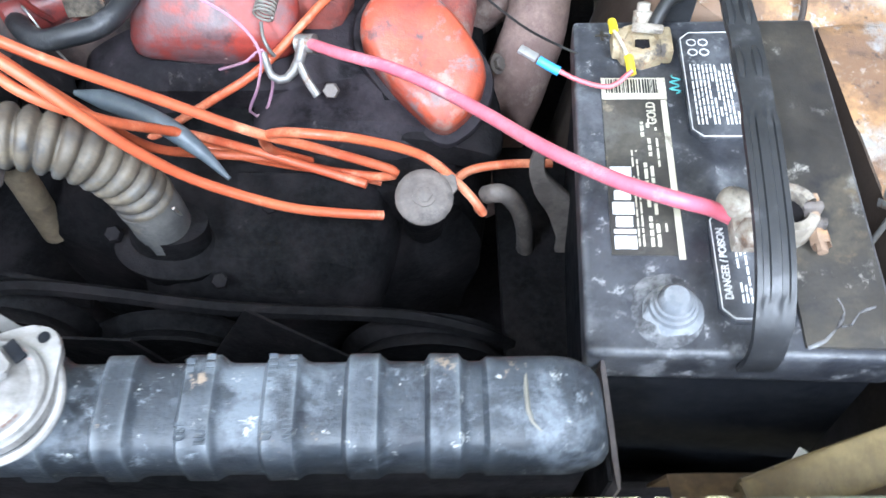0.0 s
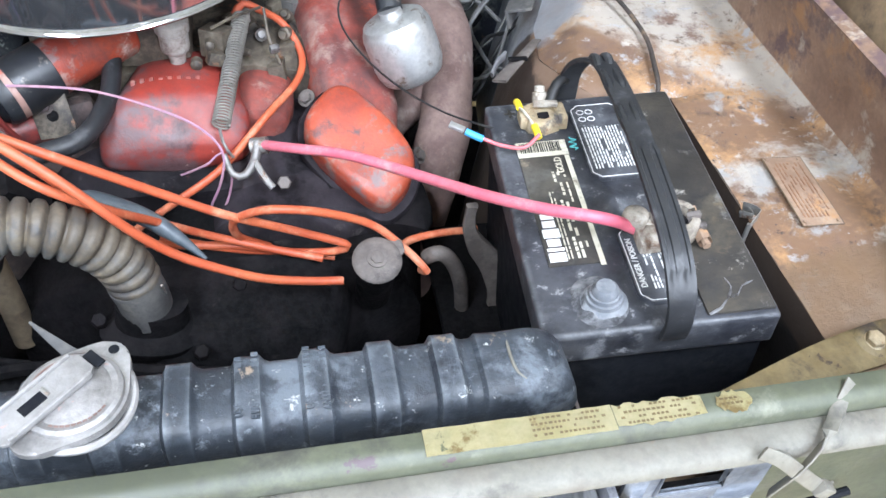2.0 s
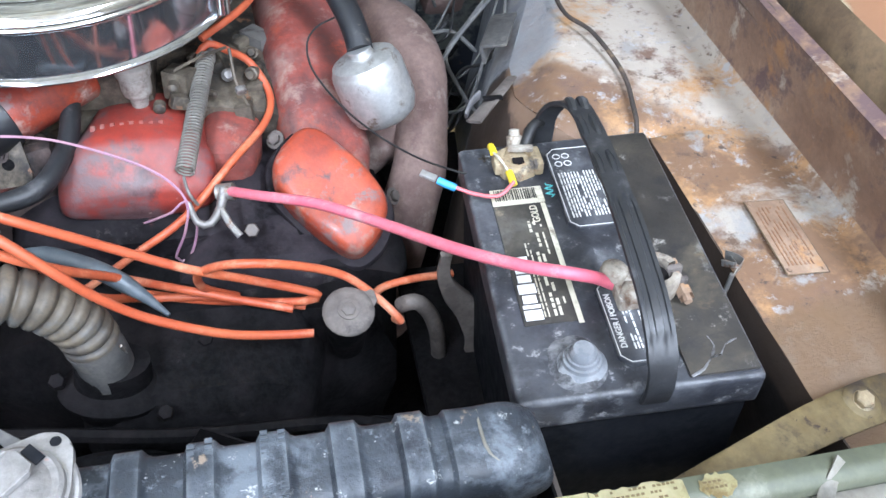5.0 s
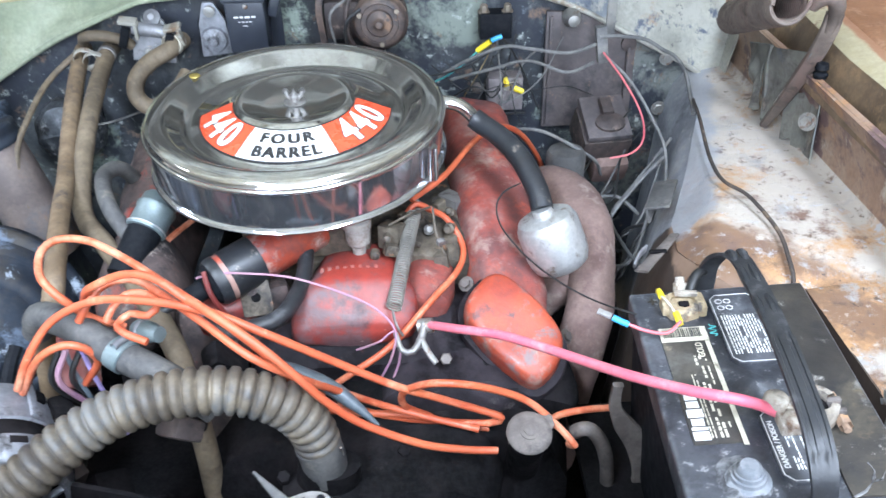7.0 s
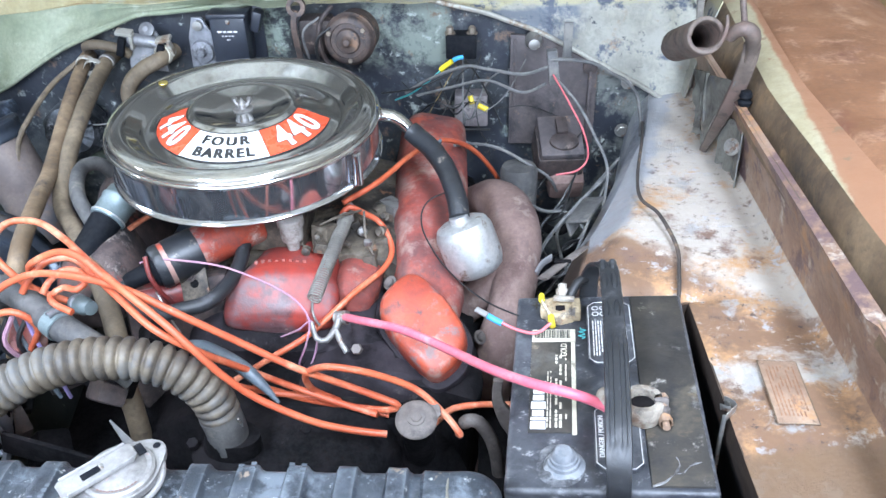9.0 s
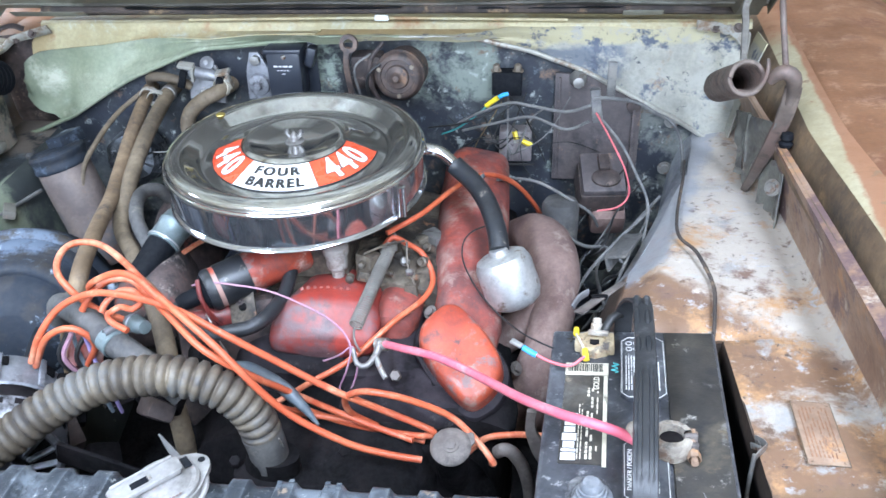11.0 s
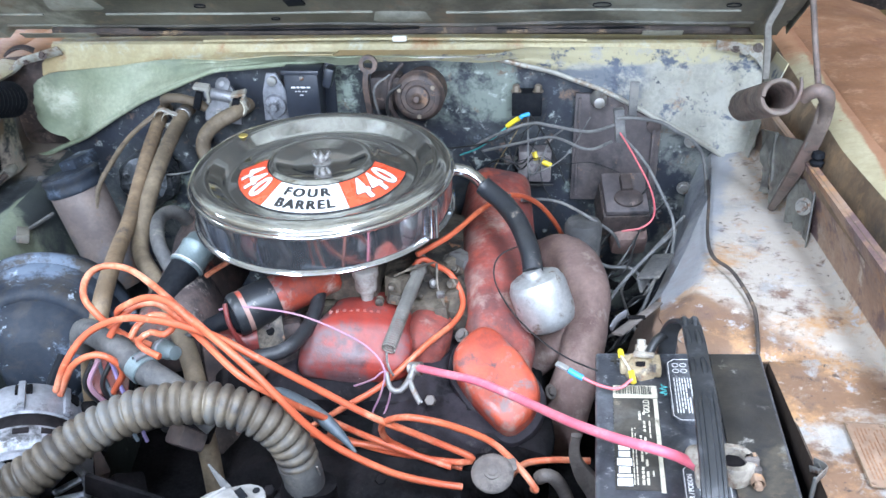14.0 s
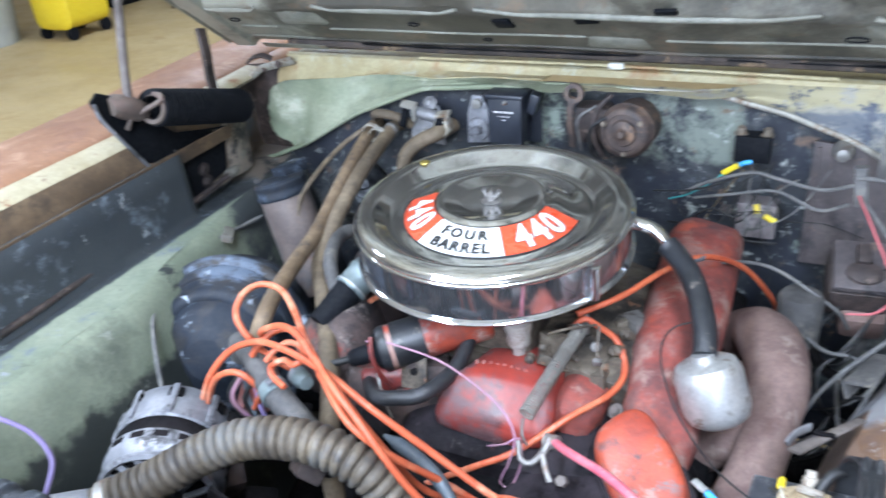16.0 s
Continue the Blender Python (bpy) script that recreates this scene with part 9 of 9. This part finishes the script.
def left_side():
    b = thing("brake_booster", "large dark blue-black brake booster drum", "brake booster", along((-0.478, 0.60, 0.690), (0.30, -0.92, 0.24)) @ Matrix.Diagonal((0.93, 0.93, 1, 1)))
    part("rear_shell", add_lathe(B(), [(0, -0.02), (0.11, -0.02), (0.126, 0.0), (0.128, 0.046), (0.138, 0.049), (0.141, 0.054), (0.141, 0.062), (0.136, 0.067), (0.128, 0.069)], None, 56), M_BOOSTER, b, angle=50)
    part("front_shell", add_lathe(B(), [(0.128, 0.070), (0.123, 0.086), (0.118, 0.090), (0.113, 0.089), (0.109, 0.093), (0.106, 0.112), (0.100, 0.121), (0.091, 0.124), (0.086, 0.122), (0.082, 0.127), (0.072, 0.140), (0.045, 0.144), (0.040, 0.152), (0.033, 0.154), (0, 0.154)], None, 56), M_BOOSTER, b, angle=50)
    c = thing("vapour_canister", "rust-brown cylinder with a flat black top", "canister", along((-0.482, 0.775, 0.782), (-0.27, 0.06, 1)))
    part("can", add_lathe(B(), [(0, -0.12), (0.041, -0.12), (0.043, -0.11), (0.043, 0.07), (0.041, 0.078), (0, 0.080)], None, 36), M_CANISTER, c)
    part("top", add_lathe(B(), [(0.0445, 0.058), (0.046, 0.060), (0.046, 0.066), (0.0445, 0.068), (0.0445, 0.076), (0.046, 0.078), (0.046, 0.084), (0.042, 0.088), (0, 0.090)], None, 36), M_BOOSTER, c, "dusty blue-black ribbed cap")
    part("bracket", add_box(B(), (-0.030, 0.0, 0.094), (0.055, 0.034, 0.022), 0.004), M_BOOSTER, c, "dark blue bracket block")
    a = thing("alternator", "grey cast alternator with cooling slots", "alternator", along((-0.338, 0.285, 0.735), (0.42, -0.90, -0.10)))
    part("rear_housing", add_lathe(B(), [(0, -0.06), (0.05, -0.06), (0.066, -0.045), (0.070, -0.02), (0.070, 0.005), (0.066, 0.008)], None, 44), M_ALLOY, a, angle=50)
    part("stator", add_lathe(B(), [(0.067, 0.006), (0.0685, 0.008), (0.0685, 0.026), (0.067, 0.028)], None, 44), M_BLOCK, a, "dark laminated stator ring")
    part("front_housing", add_lathe(B(), [(0.066, 0.026), (0.071, 0.029), (0.071, 0.044), (0.062, 0.058), (0.040, 0.064), (0.036, 0.058), (0.016, 0.058), (0.016, 0.075), (0, 0.075)], None, 44), M_ALLOY, a, angle=50)
    part("recess", add_lathe(B(), [(0.064, 0.0605), (0.030, 0.0655), (0.028, 0.062)], None, 44), M_BLOCK, a, "dark gap behind the vanes")
    for k in range(15):
        t = 2 * math.pi * k / 15
        part("vane", add_box(B(), (0.046 * math.cos(t), 0.046 * math.sin(t), 0.066), (0.034, 0.0075, 0.007), 0.002, pose(0, 0, 0, 0, 0, math.degrees(t) + 14) @ pose(0, 0, 0, 30, 8, 0)), M_ALLOY, a, "pale cast cooling vane")
    part("rim", add_lathe(B(), [(0.062, 0.060), (0.068, 0.062), (0.069, 0.067), (0.064, 0.070), (0.060, 0.067)], None, 44), M_ALLOY, a, "pale cast rim")
    for k in range(9):
        t = 2 * math.pi * k / 9
        part("rib", add_box(B(), (0.0705 * math.cos(t), 0.0705 * math.sin(t), -0.02), (0.006, 0.008, 0.045), 0.002, pose(0, 0, 0, 0, 0, math.degrees(t))), M_ALLOY, a)
    for k in range(16):
        t = 2 * math.pi * (k + 0.5) / 16
        part("slot", add_box(B(), (0.0712 * math.cos(t), 0.0712 * math.sin(t), 0.037), (0.0016, 0.016, 0.008), 0.0005, pose(0, 0, 0, 0, 0, math.degrees(t))), M_BLOCK, a, "dark cooling slot")
        if k % 2:
            part("slot", add_box(B(), (0.069 * math.cos(t), 0.069 * math.sin(t), -0.030), (0.006, 0.018, 0.014), 0.001, pose(0, 0, 0, 0, 0, math.degrees(t))), M_BLOCK, a, "dark cooling slot")
    part("terminal", add_tube(B(), [(0.03, 0.03, -0.06), (0.04, 0.04, -0.085), (0.05, 0.05, -0.10)], 0.007, 8), M_BLACKPLASTIC, a)
    k = thing("alternator_bracket", "dark flat alternator adjusting arm", "bracket", pose(0, 0, 0))
    d = Vector((-0.06, 0.215, 0.70)) - Vector((-0.24, 0.235, 0.745))
    part("arm", add_box(B(), Vector((-0.15, 0.225, 0.722)), (d.length, 0.006, 0.03), 0.003, d.to_track_quat("X", "Z").to_matrix()), M_BLOCK, k)
    w = thing("purple_lead", "thin violet wire beside the alternator", "wire", pose(0, 0, 0))
    part("wire", add_tube(B(), [(-0.452, 0.140, 0.875), (-0.422, 0.154, 0.865), (-0.397, 0.167, 0.840), (-0.378, 0.164, 0.813), (-0.371, 0.142, 0.791), (-0.372, 0.12, 0.765)], 0.0028, 8), M_VIOLET, w)
    cord("booster_hose", [(-0.57, 0.80, 0.845), (-0.50, 0.77, 0.86), (-0.47, 0.775, 0.865)], 0.0055, M_GREYHOSE, "thin pale pipe along the fender ledge", "pipe", 8)
    cord("left_wiring", [(-0.535, 0.755, 0.803), (-0.546, 0.664, 0.808), (-0.556, 0.583, 0.812), (-0.541, 0.517, 0.810), (-0.500, 0.446, 0.795), (-0.455, 0.395, 0.775), (-0.42, 0.36, 0.745)], 0.0030, M_WIRE, "grey wire clipped along the inner fender", "wire", 8)
    cord("ledge_pipe", [(-0.602, 0.10, 0.842), (-0.606, 0.38, 0.843), (-0.617, 0.517, 0.845), (-0.618, 0.614, 0.846), (-0.618, 0.712, 0.850), (-0.612, 0.79, 0.862)], 0.0050, M_BROWNMETAL, "rusty pipe along the fender ledge", "pipe", 8)
    q = thing("pipe_joint", "pale plastic joint at the end of the ledge pipe", "joint", along((-0.612, 0.79, 0.862), (0.1, 1, 0.15)))
    part("sleeve", add_lathe(B(), [(0, -0.012), (0.008, -0.012), (0.0095, -0.004), (0.0095, 0.006), (0.006, 0.014), (0, 0.015)], None, 16), M_WHITEBAR, q)
    c2 = thing("wire_connector", "yellow-brown wire connector on the inner fender", "connector", pose(-0.545, 0.495, 0.805))
    part("body", add_box(B(), (0, 0, 0), (0.03, 0.016, 0.010), 0.002, pose(0, 0, 0, 0, 20, -30)), M_LABELCREAM, c2)
    c3 = thing("white_clip", "pale plastic wire clip", "clip", pose(-0.53, 0.66, 0.815))
    part("clip", add_box(B(), (0, 0, 0), (0.018, 0.035, 0.014), 0.003, pose(0, 0, 0, 0, 20, 30)), M_WHITEBAR, c3)
    lump = thing("oily_fittings", "dark oily fittings and a red-painted bracket", "bracket", pose(0, 0, 0))
    rng = random.Random(21)
    for k in range(16):
        p = (rng.uniform(-0.34, -0.10), rng.uniform(0.30, 0.50), rng.uniform(0.64, 0.76))
        bm = add_box(B(), p, (rng.uniform(0.02, 0.05), rng.uniform(0.02, 0.05), rng.uniform(0.02, 0.05)), 0.006, pose(0, 0, 0, rng.uniform(0, 60), rng.uniform(0, 60), rng.uniform(0, 60)))
        part("fitting", rough_up(bm, 0.003, 40), rng.choice((M_BLOCK, M_BLOCK, M_BROWNMETAL)), lump)
    part("red_bracket", rough_up(add_prism(B(), [(-0.02, -0.03), (0.02, -0.03), (0.024, 0.02), (0.008, 0.035), (-0.018, 0.028)], 0, 0.012, pose(-0.268, 0.375, 0.785, 40, 20, 30), 0.003), 0.002, 60), M_RED_DIRTY, lump, "dirty red bracket")
    for k, (x, y, z) in enumerate(((-0.255, 0.34, 0.80), (-0.247, 0.35, 0.79), (-0.265, 0.345, 0.795))):
        cord("spark_plug_wire", [(x, y, z + 0.03), (x - 0.012, y - 0.01, z), (x - 0.004, y + 0.01, z - 0.05), (x + 0.01, y + 0.03, z - 0.09)], 0.003, M_PURPLE if k == 0 else M_BLACKWIRE, "thin plug wire beside the orange cords", "wire", 6, "plug wires")
    q = thing("hose_clamp", "zinc worm-drive clamp round a grey rubber hose", "clamp", along((-0.197, 0.326, 0.832), (0.81, -0.52, -0.22)), group="hose clamps")
    part("band", add_lathe(B(), [(0.0158, -0.009), (0.0172, -0.008), (0.0172, 0.008), (0.0158, 0.009)], None, 28), M_TEALZINC, q)
    part("screw", add_lathe(B(), [(0.004, -0.008), (0.004, 0.008), (0, 0.009)], along((0, 0.018, 0), (1, 0, 0)), 10), M_ZINCGREY, q)
    q = thing("hose_fitting", "pale blue-grey metal fitting between the hoses", "fitting", along((-0.186, 0.356, 0.838), (0.80, -0.50, 0.15)))
    part("sleeve", add_lathe(B(), [(0, -0.004), (0.0085, -0.004), (0.0105, 0.0), (0.0105, 0.018), (0.009, 0.020), (0.008, 0.030), (0, 0.031)], None, 22), M_TEALZINC, q)
    part("rim", add_lathe(B(), [(0.0106, 0.003), (0.0118, 0.004), (0.0118, 0.007), (0.0106, 0.008)], None, 22), M_ZINCGREY, q, "raised rim")
    for pts, mat, lab in (([(-0.262, 0.352, 0.83), (-0.258, 0.346, 0.80), (-0.250, 0.345, 0.76), (-0.240, 0.35, 0.70)], M_BLUETUBE, "thin blue-grey plug wire among the cords"), ([(-0.243, 0.345, 0.825), (-0.236, 0.340, 0.79), (-0.230, 0.342, 0.75), (-0.228, 0.35, 0.70)], M_VIOLET, "thin violet plug wire among the cords")):
        cord("spark_plug_wire", pts, 0.0026, mat, lab, "wire", 6, "plug wires")


garage()
garage_clutter()
inner_fenders()
fenders()
firewall()
hood()
hinge(1)
hinge(-1)
front_support()
radiator()
condenser()
battery()
air_cleaner()
engine()
carburettor()
coil_and_distributor()
ribbed_hose()
hoses()
cords()
firewall_fittings()
left_side()
